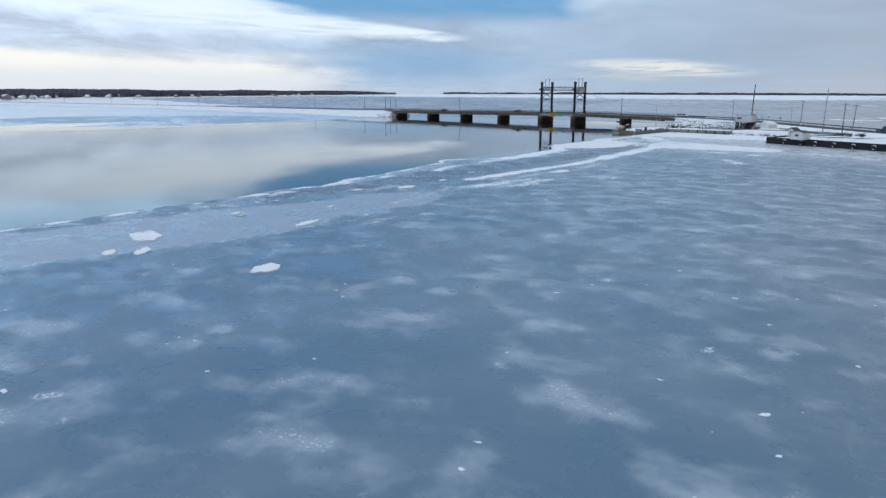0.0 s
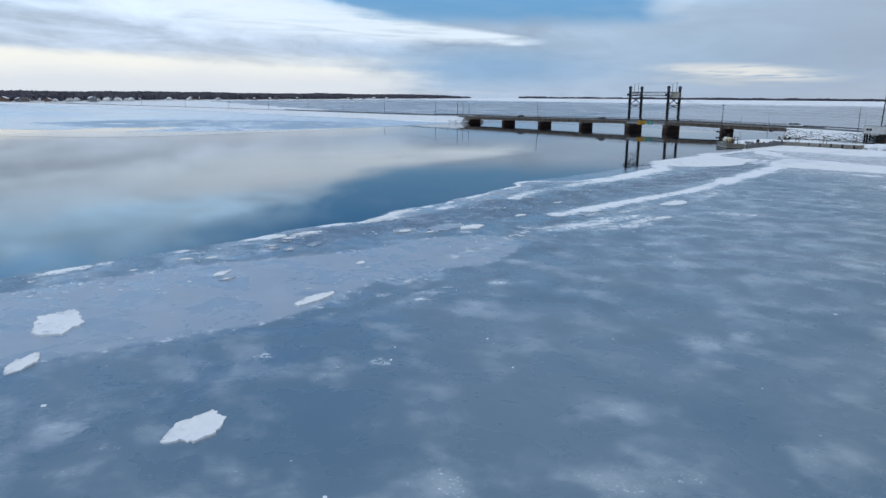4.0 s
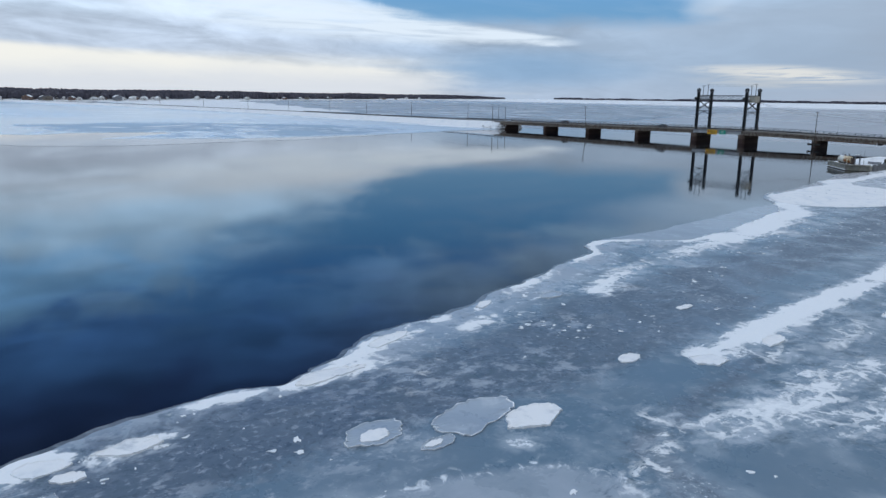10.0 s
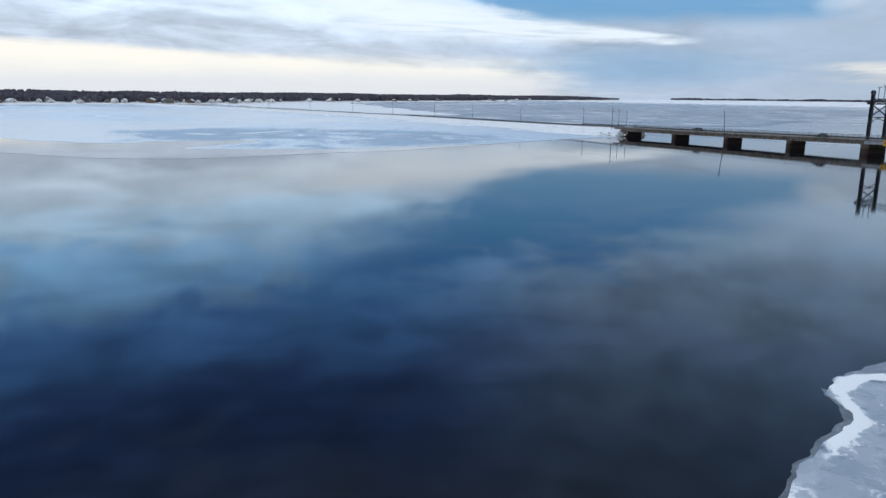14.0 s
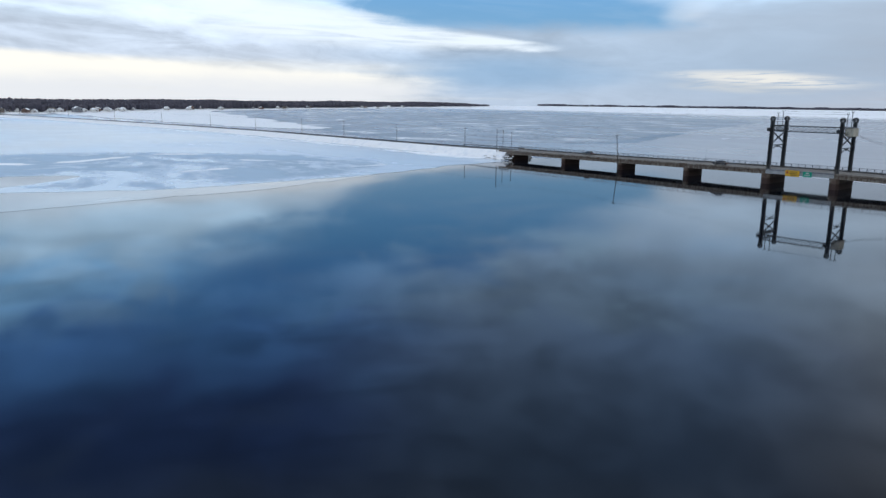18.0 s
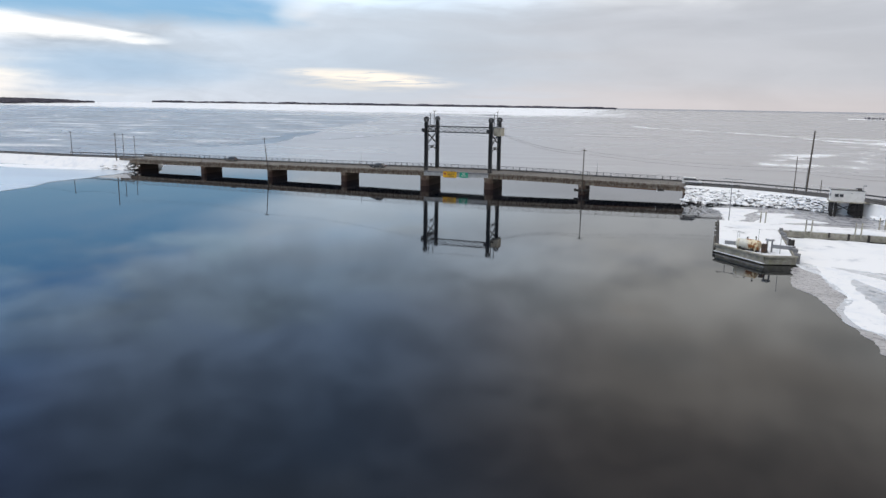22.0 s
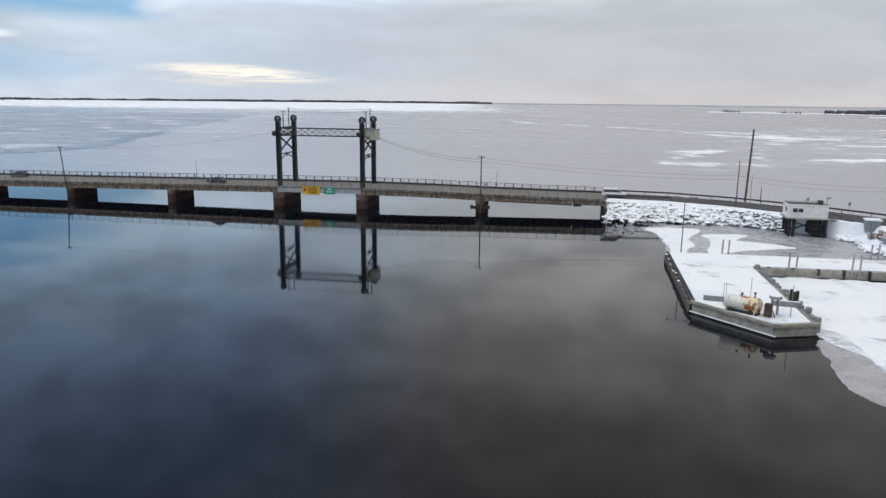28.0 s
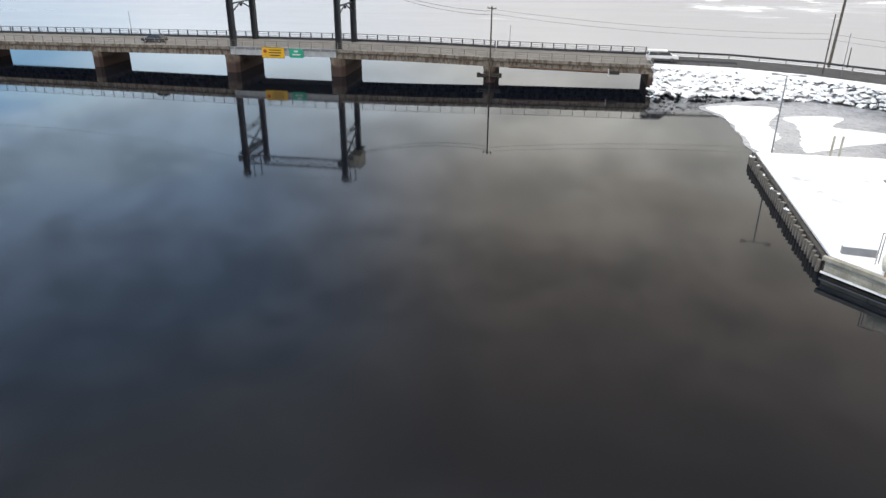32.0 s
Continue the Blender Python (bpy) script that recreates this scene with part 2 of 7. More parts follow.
    under = mth(t, "MULTIPLY", ramp(t, under, -0.30, 0.34), mth(t, "MULTIPLY", ramp(t, mth(t, "ADD", az, mth(t, "MULTIPLY", jag, 2.5)), 47.0, 54.0), ramp(t, az, 140.0, 115.0)))
    cream = mixc(t, ramp(t, mth(t, "ADD", el, mth(t, "MULTIPLY", jag, 0.5)), 0.5, 2.6), (1.12, 1.04, 0.97, 1), (1.42, 1.25, 1.02, 1))
    cloud = mixc(t, mth(t, "MULTIPLY", under, ramp(t, line, 0.28, 0.46, 0.7, 1.0)), cloud, cream)
    thread = nz(t, comb(t, mth(t, "MULTIPLY", az, 0.24), mth(t, "ADD", mth(t, "MULTIPLY", el, 2.6), mth(t, "MULTIPLY", az, 0.06)), 5.0), 1.0, 5, 0.55, 1.2)
    glow = mth(t, "MULTIPLY", blob(24.4, 1.80, 4.7, 0.42, 1.3, 1.5, 0.05), ramp(t, thread, 0.28, 0.54))
    cloud = mixc(t, mth(t, "MULTIPLY", glow, 1.0), cloud, (1.16, 1.04, 0.89, 1))
    glow = mth(t, "MULTIPLY", blob(26.4, 1.2, 4.0, 0.34, 1.1, 1.0, 0.03), ramp(t, thread, 0.24, 0.6))
    cloud = mixc(t, mth(t, "MULTIPLY", glow, 0.6), cloud, (0.90, 0.84, 0.76, 1))
    cloud = mixc(t, ramp(t, el, 38.0, 62.0), cloud, (1.25, 1.27, 1.32, 1))
    hole = mth(t, "MULTIPLY", mth(t, "MULTIPLY", ramp(t, fine, 0.5, 0.68), ramp(t, az, 42.0, 66.0)), mth(t, "MULTIPLY", ramp(t, el, 20.0, 28.0, 0.0, 0.4), ramp(t, el, 60.0, 40.0)))
    sky = nod(t, "ShaderNodeTexSky")
    sky.sky_type, sky.sun_disc = "NISHITA", False
    sky.sun_elevation, sky.sun_rotation = radians(SUN_EL), radians(-SUN_AZ)
    sky.air_density, sky.dust_density, sky.ozone_density = 1.0, 0.6, 2.2
    b1 = nod(t, "ShaderNodeBackground")
    t.links.new(sky.outputs[0], b1.inputs[0])
    b1.inputs[1].default_value = 0.10
    b2 = nod(t, "ShaderNodeBackground")
    t.links.new(cloud, b2.inputs[0])
    b2.inputs[1].default_value = 1.0
    m = nod(t, "ShaderNodeMixShader")
    put(t, m.inputs[0], mth(t, "SUBTRACT", 1.0, hole))
    t.links.new(b1.outputs[0], m.inputs[1])
    t.links.new(b2.outputs[0], m.inputs[2])
    out = nod(t, "ShaderNodeOutputWorld")
    t.links.new(m.outputs[0], out.inputs[0])


build_sky()
sun = new("sun", bpy.data.lights.new("sun", "SUN"))
sun.data.energy, sun.data.angle, sun.data.color = 0.9, radians(30), (1.0, 0.90, 0.78)
sa, se = radians(SUN_AZ), radians(SUN_EL)
sun.matrix_world = look((0, 0, 60), Vector((0, 0, 60)) - Vector((-math.sin(sa) * math.cos(se), math.cos(sa) * math.cos(se), math.sin(se))))


# ---- materials ----
def material(name):
    m = bpy.data.materials.new(name)
    m.use_nodes = True
    t = m.node_tree
    t.nodes.clear()
    out = nod(t, "ShaderNodeOutputMaterial")
    b = nod(t, "ShaderNodeBsdfPrincipled")
    t.links.new(b.outputs[0], out.inputs[0])
    return m, t, b


def place(t):
    return nod(t, "ShaderNodeNewGeometry").outputs["Position"]


def own(t):
    return nod(t, "ShaderNodeTexCoord").outputs["Object"]


def bump(t, b, height, strength, dist=0.02):
    n = nod(t, "ShaderNodeBump")
    n.inputs["Strength"].default_value = strength
    n.inputs["Distance"].default_value = dist
    t.links.new(height, n.inputs["Height"])
    t.links.new(n.outputs[0], b.inputs["Normal"])


def scaled(t, vec, sx, sy, sz=1.0, turn=0.0):
    n = nod(t, "ShaderNodeMapping")
    t.links.new(vec, n.inputs[0])
    n.inputs["Rotation"].default_value = (0, 0, radians(turn))
    n.inputs["Scale"].default_value = (sx, sy, sz)
    return n.outputs[0]


def worn(name, a, b_, scale=1.2, rough=0.8, stain=None, stain_at=0.62, metal=0.0, relief=0.25, fine=14.0):
    """A plain surface with grain, blotches and stains at two scales."""
    m, t, b = material(name)
    p = own(t)
    n1, n2 = nz(t, p, scale, 5), nz(t, p, fine, 4)
    c = mixc(t, ramp(t, n1, 0.34, 0.66), a, b_)
    dark = tuple(v * 0.72 for v in a[:3])
    c = mixc(t, mth(t, "MULTIPLY", ramp(t, n2, 0.5, 0.72), 0.5), c, dark)
    if stain:
        s = nz(t, scaled(t, p, 1.0, 1.0, 0.28), scale * 1.7, 6, 0.65)
        c = mixc(t, mth(t, "MULTIPLY", ramp(t, s, stain_at - 0.09, stain_at + 0.07), 0.8), c, stain)
    put(t, b.inputs["Base Color"], c)
    put(t, b.inputs["Roughness"], ramp(t, n2, 0.3, 0.7, max(rough - 0.12, 0.05), min(rough + 0.1, 1.0)))
    b.inputs["Metallic"].default_value = metal
    bump(t, b, n2, relief, 0.03)
    return m


def make_water():
    m, t, b = material("open_water")
    p = place(t)
    put(t, b.inputs["Base Color"], mixc(t, nz(t, p, 0.012, 3), (0.002, 0.005, 0.011), (0.005, 0.005, 0.006)))
    b.inputs["IOR"].default_value = 1.333
    calm = nz(t, p, 0.02, 4, 0.6, 0.5)
    put(t, b.inputs["Roughness"], ramp(t, calm, 0.35, 0.7, 0.024, 0.066))
    bump(t, b, nz(t, scaled(t, p, 1.0, 0.6, 1.0, 25), 0.8, 4, 0.6), 0.03, 0.02)
    return m


def make_ice(name, base, milk, dark, gloss=(0.18, 0.42), speck=0.0, stretch=(1.0, 1.0, 0.0), scale=0.07, milk_at=0.52, dark_amount=0.6, snowy=None):
    """Lake ice: clear and milky zones, cracks of pale frost and sparse white grains."""
    m, t, b = material(name)
    p = scaled(t, place(t), stretch[0], stretch[1], 1.0, stretch[2])
    n1, n2, n3 = nz(t, p, scale, 5, 0.6, 0.4), nz(t, p, scale * 4.1, 6, 0.62, 0.6), nz(t, p, scale * 22, 4)
    c = mixc(t, mth(t, "MULTIPLY", ramp(t, n1, 0.60, 0.38), dark_amount), base, dark)
    c = mixc(t, ramp(t, n2, milk_at, milk_at + 0.20, 0.0, 0.62), c, milk)
    if snowy is not None:
        c = mixc(t, ramp(t, mth(t, "ADD", n2, mth(t, "MULTIPLY", mth(t, "SUBTRACT", n1, 0.5), 0.8)), snowy, snowy + 0.09), c, (0.80, 0.83, 0.87))
    if speck:
        g = mth(t, "MULTIPLY", ramp(t, n3, 0.66, 0.74), ramp(t, n2, 0.5, 0.62))
        c = mixc(t, mth(t, "MULTIPLY", g, speck), c, (0.82, 0.86, 0.90))
    put(t, b.inputs["Base Color"], c)
    b.inputs["IOR"].default_value = 1.31
    put(t, b.inputs["Roughness"], ramp(t, n2, 0.35, 0.65, gloss[0], gloss[1]))
    bump(t, b, n3, 0.05, 0.02)
    return m


def make_snow(name="snow", a=(0.81, 0.83, 0.86), b_=(0.69, 0.73, 0.79), scale=0.35, bare=None, bare_at=0.66, wide=0.07):
    m, t, b = material(name)
    p = place(t)
    n1, n2 = nz(t, p, scale, 5, 0.6), nz(t, p, 4.0, 5)
    c = mixc(t, ramp(t, n1, 0.45, 0.72), a, b_)
    if bare:
        c = mixc(t, ramp(t, nz(t, p, scale * 2.4, 6, 0.65), bare_at, bare_at + wide), c, bare)
    put(t, b.inputs["Base Color"], c)
    b.inputs["Roughness"].default_value = 0.85
    b.inputs["Specular IOR Level"].default_value = 0.2
    bump(t, b, n2, 0.5, 0.06)
    return m


def make_snow_capped(name, a, b_, at=0.55, random_by="Random Per Island"):
    """Stone with snow lying on what faces up."""
    m, t, b = material(name)
    geo = nod(t, "ShaderNodeNewGeometry")
    p = geo.outputs["Position"]
    sep = nod(t, "ShaderNodeSeparateXYZ")
    t.links.new(geo.outputs["Normal"], sep.inputs[0])
    n = nz(t, p, 1.3, 5)
    up = mth(t, "ADD", sep.outputs[2], mth(t, "MULTIPLY", mth(t, "SUBTRACT", n, 0.5), 0.7))
    stone = mixc(t, ramp(t, mth(t, "ADD", mth(t, "MULTIPLY", geo.outputs[random_by], 0.7), mth(t, "MULTIPLY", n, 0.4)), 0.2, 0.9), a, b_)
    put(t, b.inputs["Base Color"], mixc(t, ramp(t, up, at, at + 0.12), stone, (0.85, 0.87, 0.9)))
    b.inputs["Roughness"].default_value = 0.85
    bump(t, b, nz(t, p, 6, 5), 0.5, 0.05)
    return m


def make_pier():
    """Concrete, pale above and stained dark rust-brown in the tidal zone."""
    m, t, b = material("pier_concrete")
    p = place(t)
    sep = nod(t, "ShaderNodeSeparateXYZ")
    t.links.new(p, sep.inputs[0])
    n = nz(t, scaled(t, p, 1, 1, 0.35), 0.9, 6, 0.65)
    line = mth(t, "ADD", sep.outputs[2], mth(t, "MULTIPLY", mth(t, "SUBTRACT", n, 0.5), 1.6))
    c = mixc(t, ramp(t, n, 0.35, 0.68), (0.26, 0.215, 0.17), (0.11, 0.072, 0.055))
    c = mixc(t, ramp(t, line, 2.25, 1.5), c, (0.062, 0.036, 0.029))
    put(t, b.inputs["Base Color"], c)
    b.inputs["Roughness"].default_value = 0.8
    bump(t, b, nz(t, p, 5, 5), 0.4, 0.04)
    return m


def make_bay_surface():
    """The near bay ice: clear, milky and dark zones, with drifted snow where the sheet carries it."""
    m, t, b = material("near_bay_ice")
    p = place(t)

    def carried(name):
        n = nod(t, "ShaderNodeAttribute")
        n.attribute_name = name
        return n.outputs["Fac"]

    snow, dark, milk = carried("snow"), carried("dark"), carried("milk")
    n1, n2 = nz(t, p, 0.06, 5, 0.6, 0.4), nz(t, p, 0.26, 6, 0.62, 0.5)
    n3, n4 = nz(t, p, 1.1, 6, 0.66, 0.8), nz(t, p, 5.0, 5, 0.6)
    streaky = nz(t, scaled(t, p, 1.0, 0.35, 1.0, -8), 0.9, 6, 0.66, 0.6)
    c = mixc(t, ramp(t, n1, 0.62, 0.36, 0.0, 0.7), (0.165, 0.225, 0.295), (0.105, 0.175, 0.25))
    puff = nz(t, scaled(t, p, 1.0, 1.15, 1.0, 30), 0.20, 5.0, 0.50, 0.15)
    billow = nz(t, p, 0.55, 5, 0.6, 0.2)
    cloudy = mth(t, "ADD", puff, mth(t, "MULTIPLY", mth(t, "SUBTRACT", billow, 0.5), 0.30))
    c = mixc(t, ramp(t, cloudy, 0.47, 0.78, 0.0, 0.62), c, (0.47, 0.53, 0.60))
    # pale frost rosettes a few metres apart
    spot = nod(t, "ShaderNodeTexVoronoi")
    spot.inputs["Scale"].default_value = 0.21
    sw = nod(t, "ShaderNodeVectorMath", operation="ADD")
    t.links.new(p, sw.inputs[0])
    put(t, sw.inputs[1], comb(t, mth(t, "MULTIPLY", billow, 3.0), mth(t, "MULTIPLY", n3, 2.2)))
    t.links.new(sw.outputs[0], spot.inputs["Vector"])
    sc = nod(t, "ShaderNodeSeparateColor")
    t.links.new(spot.outputs["Color"], sc.inputs[0])
    rosette = mth(t, "MULTIPLY", ramp(t, mth(t, "ADD", spot.outputs["Distance"], mth(t, "MULTIPLY", mth(t, "SUBTRACT", n3, 0.5), 0.5)), 0.30, 0.06), mth(t, "MULTIPLY", ramp(t, sc.outputs[0], 0.35, 0.85), ramp(t, milk, 0.5, 0.2)))
    c = mixc(t, mth(t, "MULTIPLY", rosette, 0.42), c, (0.60, 0.66, 0.73))
    c = mixc(t, mth(t, "MULTIPLY", mth(t, "MULTIPLY", ramp(t, mth(t, "ADD", spot.outputs["Distance"], mth(t, "MULTIPLY", mth(t, "SUBTRACT", n4, 0.5), 0.25)), 0.15, 0.07), mth(t, "MULTIPLY", ramp(t, sc.outputs[1], 0.45, 0.6), ramp(t, milk, 0.5, 0.2))), ramp(t, n4, 0.46, 0.56)), c, (0.80, 0.84, 0.89))
    # thick pale ice close to the shore
    sepp = nod(t, "ShaderNodeSeparateXYZ")
    t.links.new(p, sepp.inputs[0])
    shoreward = ramp(t, mth(t, "ADD", sepp.outputs[1], mth(t, "MULTIPLY", mth(t, "SUBTRACT", n2, 0.5), 40.0)), -150.0, -112.0)
    c = mixc(t, mth(t, "MULTIPLY", shoreward, 0.9), c, mixc(t, ramp(t, n2, 0.35, 0.7), (0.48, 0.50, 0.545), (0.53, 0.55, 0.59)))
    drift = nz(t, scaled(t, p, 0.25, 1.0, 1.0, 12), 0.5, 6, 0.64, 0.4)
    c = mixc(t, mth(t, "MULTIPLY", ramp(t, sepp.outputs[1], -98.0, -76.0), ramp(t, drift, 0.42, 0.62, 0.0, 0.85)), c, (0.80, 0.83, 0.87))
    # milky belt with a frosted seam
    belt = mth(t, "ADD", milk, mth(t, "MULTIPLY", mth(t, "SUBTRACT", n3, 0.5), 0.5))
    pale = mixc(t, ramp(t, n2, 0.36, 0.62), (0.31, 0.365, 0.435), (0.39, 0.44, 0.515))
    c = mixc(t, ramp(t, belt, 0.25, 0.55, 0.0, 0.80), c, pale)
    seam = mth(t, "MULTIPLY", ramp(t, milk, 0.08, 0.34), ramp(t, milk, 0.62, 0.40))
    c = mixc(t, mth(t, "MULTIPLY", seam, ramp(t, n3, 0.54, 0.66)), c, (0.72, 0.77, 0.83))
    dk = mth(t, "ADD", dark, mth(t, "MULTIPLY", mth(t, "SUBTRACT", n3, 0.5), 0.9))
    c = mixc(t, ramp(t, dk, 0.25, 0.65, 0.0, 0.92), c, mixc(t, n3, (0.058, 0.085, 0.125), (0.15, 0.19, 0.25)))
    fleck = nz(t, scaled(t, p, 1.0, 0.8, 1.0, 20), 2.4, 5, 0.6, 0.4)
    c = mixc(t, mth(t, "MULTIPLY", mth(t, "MULTIPLY", ramp(t, mth(t, "MAXIMUM", dark, mth(t, "MULTIPLY", snow, 3.0)), 0.15, 0.5), ramp(t, milk, 0.8, 0.4)), ramp(t, fleck, 0.55, 0.68, 0.0, 0.55)), c, (0.40, 0.45, 0.53))
    c = mixc(t, mth(t, "MULTIPLY", ramp(t, dark, 0.2, 0.6), ramp(t, fleck, 0.45, 0.34, 0.0, 0.5)), c, (0.035, 0.055, 0.085))
    # lumpy, refrozen brash towards the edge
    lump = nz(t, scaled(t, p, 1.0, 0.7, 1.0, -10), 0.85, 7, 0.66, 0.3)
    brash = ramp(t, snow, 0.06, 0.24)
    c = mixc(t, mth(t, "MULTIPLY", brash, ramp(t, lump, 0.50, 0.60, 0.0, 0.62)), c, (0.44, 0.49, 0.56))
    c = mixc(t, mth(t, "MULTIPLY", brash, ramp(t, lump, 0.46, 0.36, 0.0, 0.65)), c, (0.075, 0.115, 0.15))
    # frost flowers and grains
    g = mth(t, "MULTIPLY", ramp(t, n4, 0.56, 0.66), ramp(t, mth(t, "ADD", puff, mth(t, "MULTIPLY", mth(t, "SUBTRACT", n2, 0.5), 0.5)), 0.62, 0.72))
    c = mixc(t, mth(t, "MULTIPLY", mth(t, "MULTIPLY", g, ramp(t, milk, 0.5, 0.2)), 0.75), c, (0.76, 0.81, 0.87))
    # drifted snow with torn edges
    torn = mth(t, "ADD", mth(t, "MULTIPLY", mth(t, "SUBTRACT", streaky, 0.5), 1.1), mth(t, "MULTIPLY", mth(t, "SUBTRACT", n3, 0.5), 0.8))
    cover = ramp(t, mth(t, "ADD", snow, torn), 0.46, 0.58)
    vor = nod(t, "ShaderNodeTexVoronoi")
    vor.feature = "DISTANCE_TO_EDGE"
    vor.inputs["Scale"].default_value = 0.33
    warp = nod(t, "ShaderNodeVectorMath", operation="ADD")
    t.links.new(p, warp.inputs[0])
    put(t, warp.inputs[1], comb(t, mth(t, "MULTIPLY", n3, 3.2), mth(t, "MULTIPLY", n2, 5.0)))
    t.links.new(warp.outputs[0], vor.inputs["Vector"])
    vein = mth(t, "MULTIPLY", ramp(t, mth(t, "ADD", vor.outputs[0], mth(t, "MULTIPLY", n4, 0.06)), 0.115, 0.05), ramp(t, mth(t, "ADD", snow, mth(t, "MULTIPLY", mth(t, "SUBTRACT", n2, 0.5), 0.9)), 0.27, 0.42))
    cover = mth(t, "MAXIMUM", cover, mth(t, "MULTIPLY", vein, 0.85))
    film = ramp(t, mth(t, "ADD", snow, mth(t, "MULTIPLY", torn, 0.7)), 0.18, 0.62, 0.0, 0.55)
    c = mixc(t, film, c, (0.50, 0.57, 0.65))
    c = mixc(t, cover, c, mixc(t, n4, (0.88, 0.90, 0.93), (0.76, 0.81, 0.87)))
    put(t, b.inputs["Base Color"], c)
    b.inputs["IOR"].default_value = 1.31
    put(t, b.inputs["Roughness"], mth(t, "ADD", ramp(t, n2, 0.35, 0.65, 0.20, 0.42), mth(t, "MULTIPLY", cover, 0.4)))
    bump(t, b, mth(t, "ADD", mth(t, "MULTIPLY", n4, 0.25), cover), 0.35, 0.07)
    return m


def make_far_ice(name, clear, dark_c, snow_c, turn):
    """Wide ice: clear sheen, darker ponds and torn streaks of snow, as the sheet carries them."""
    m, t, b = material(name)
    p = place(t)

    def carried(key):
        n = nod(t, "ShaderNodeAttribute")
        n.attribute_name = key
        return n.outputs["Fac"]

    q = scaled(t, p, 0.55, 1.0, 1.0, turn)
    n1, n2, n3 = nz(t, q, 0.007, 5, 0.6, 0.5), nz(t, q, 0.035, 6, 0.62, 0.7), nz(t, q, 0.16, 6, 0.66, 0.8)
    torn = mth(t, "ADD", mth(t, "MULTIPLY", mth(t, "SUBTRACT", n2, 0.5), 1.4), mth(t, "MULTIPLY", mth(t, "SUBTRACT", n3, 0.5), 0.5))
    soft = mth(t, "MULTIPLY", mth(t, "SUBTRACT", n1, 0.5), 0.7)
    c = mixc(t, ramp(t, n1, 0.38, 0.64), clear, tuple(v * 1.14 for v in clear))
    pond = ramp(t, mth(t, "ADD", carried("dark"), mth(t, "ADD", soft, mth(t, "MULTIPLY", torn, 1.1))), 0.32, 0.58)
    c = mixc(t, pond, c, mixc(t, ramp(t, n2, 0.36, 0.64), dark_c, tuple(v * 1.3 for v in dark_c)))
    sn = mth(t, "ADD", carried("snow"), torn)
    film = ramp(t, sn, 0.24, 0.58)
    c = mixc(t, mth(t, "MULTIPLY", film, 0.6), c, snow_c)
    cover = ramp(t, sn, 0.46, 0.60)
    c = mixc(t, cover, c, mixc(t, n2, (0.88, 0.90, 0.93), (0.78, 0.82, 0.88)))
    put(t, b.inputs["Base Color"], c)
    b.inputs["IOR"].default_value = 1.31
    put(t, b.inputs["Specular IOR Level"], mth(t, "MULTIPLY", mth(t, "SUBTRACT", 1.0, mth(t, "MULTIPLY", pond, 0.6)), mth(t, "SUBTRACT", 0.5, mth(t, "MULTIPLY", film, 0.4))))
    put(t, b.inputs["Roughness"], mth(t, "ADD", ramp(t, n1, 0.35, 0.65, 0.18, 0.28), mth(t, "MULTIPLY", mth(t, "MAXIMUM", cover, pond), 0.4)))
    return m


BAY_SURFACE = make_bay_surface()
WATER = make_water()
CRACK_ICE = make_ice("wet_crack", (0.15, 0.16, 0.18), (0.26, 0.28, 0.31), (0.10, 0.11, 0.125), (0.2, 0.4), scale=0.4)
SLUSH = make_ice("slush_rim", (0.36, 0.36, 0.38), (0.50, 0.50, 0.52), (0.22, 0.22, 0.235), (0.2, 0.4), scale=0.3)
APRON_ICE = make_ice("apron_ice", (0.20, 0.22, 0.26), (0.30, 0.32, 0.36), (0.14, 0.16, 0.20), (0.05, 0.12), scale=0.12)
COVE_ICE = make_ice("cove_ice", (0.36, 0.37, 0.40), (0.50, 0.51, 0.54), (0.24, 0.25, 0.275), (0.2, 0.4), scale=0.12)
SKIM = make_ice("skim_ice", (0.16, 0.18, 0.205), (0.30, 0.33, 0.36), (0.06, 0.075, 0.09), (0.10, 0.25), scale=0.3)
PALE_SKIM = make_ice("pale_skim_ice", (0.20, 0.22, 0.25), (0.32, 0.34, 0.37), (0.08, 0.095, 0.115), (0.035, 0.09), scale=0.04, stretch=(1.0, 0.3, 25.0))
MILKY_ICE = make_ice("milky_ice", (0.37, 0.43, 0.51), (0.54, 0.60, 0.67), (0.24, 0.30, 0.39), (0.25, 0.5), speck=0.6, scale=0.14)
BAY_ICE = make_far_ice("bay_ice", (0.268, 0.266, 0.282), (0.215, 0.275, 0.345), (0.62, 0.64, 0.67), -10)
LEFT_ICE = make_far_ice("snowy_ice", (0.46, 0.53, 0.615), (0.30, 0.385, 0.48), (0.58, 0.65, 0.73), 62)
SNOW = make_snow(bare=(0.58, 0.62, 0.68), bare_at=0.56, wide=0.16)
DECK_SNOW = make_snow("deck_snow", scale=0.10, bare=(0.44, 0.46, 0.49), bare_at=0.54, wide=0.16)
FIELD_SNOW = make_snow("field_snow", scale=0.07, bare=(0.47, 0.51, 0.57), bare_at=0.55, wide=0.16)
SNOW_THIN = make_snow("thin_snow", (0.80, 0.83, 0.87), (0.64, 0.69, 0.76), 0.5, (0.34, 0.39, 0.46), 0.60)
LACY_SNOW = make_snow("lacy_snow", (0.82, 0.86, 0.90), (0.66, 0.72, 0.79), 0.5, (0.30, 0.36, 0.44), 0.47)
SNOW_GROUND = make_snow("snow_ground", bare=(0.20, 0.19, 0.17), bare_at=0.73)
PIER = make_pier()
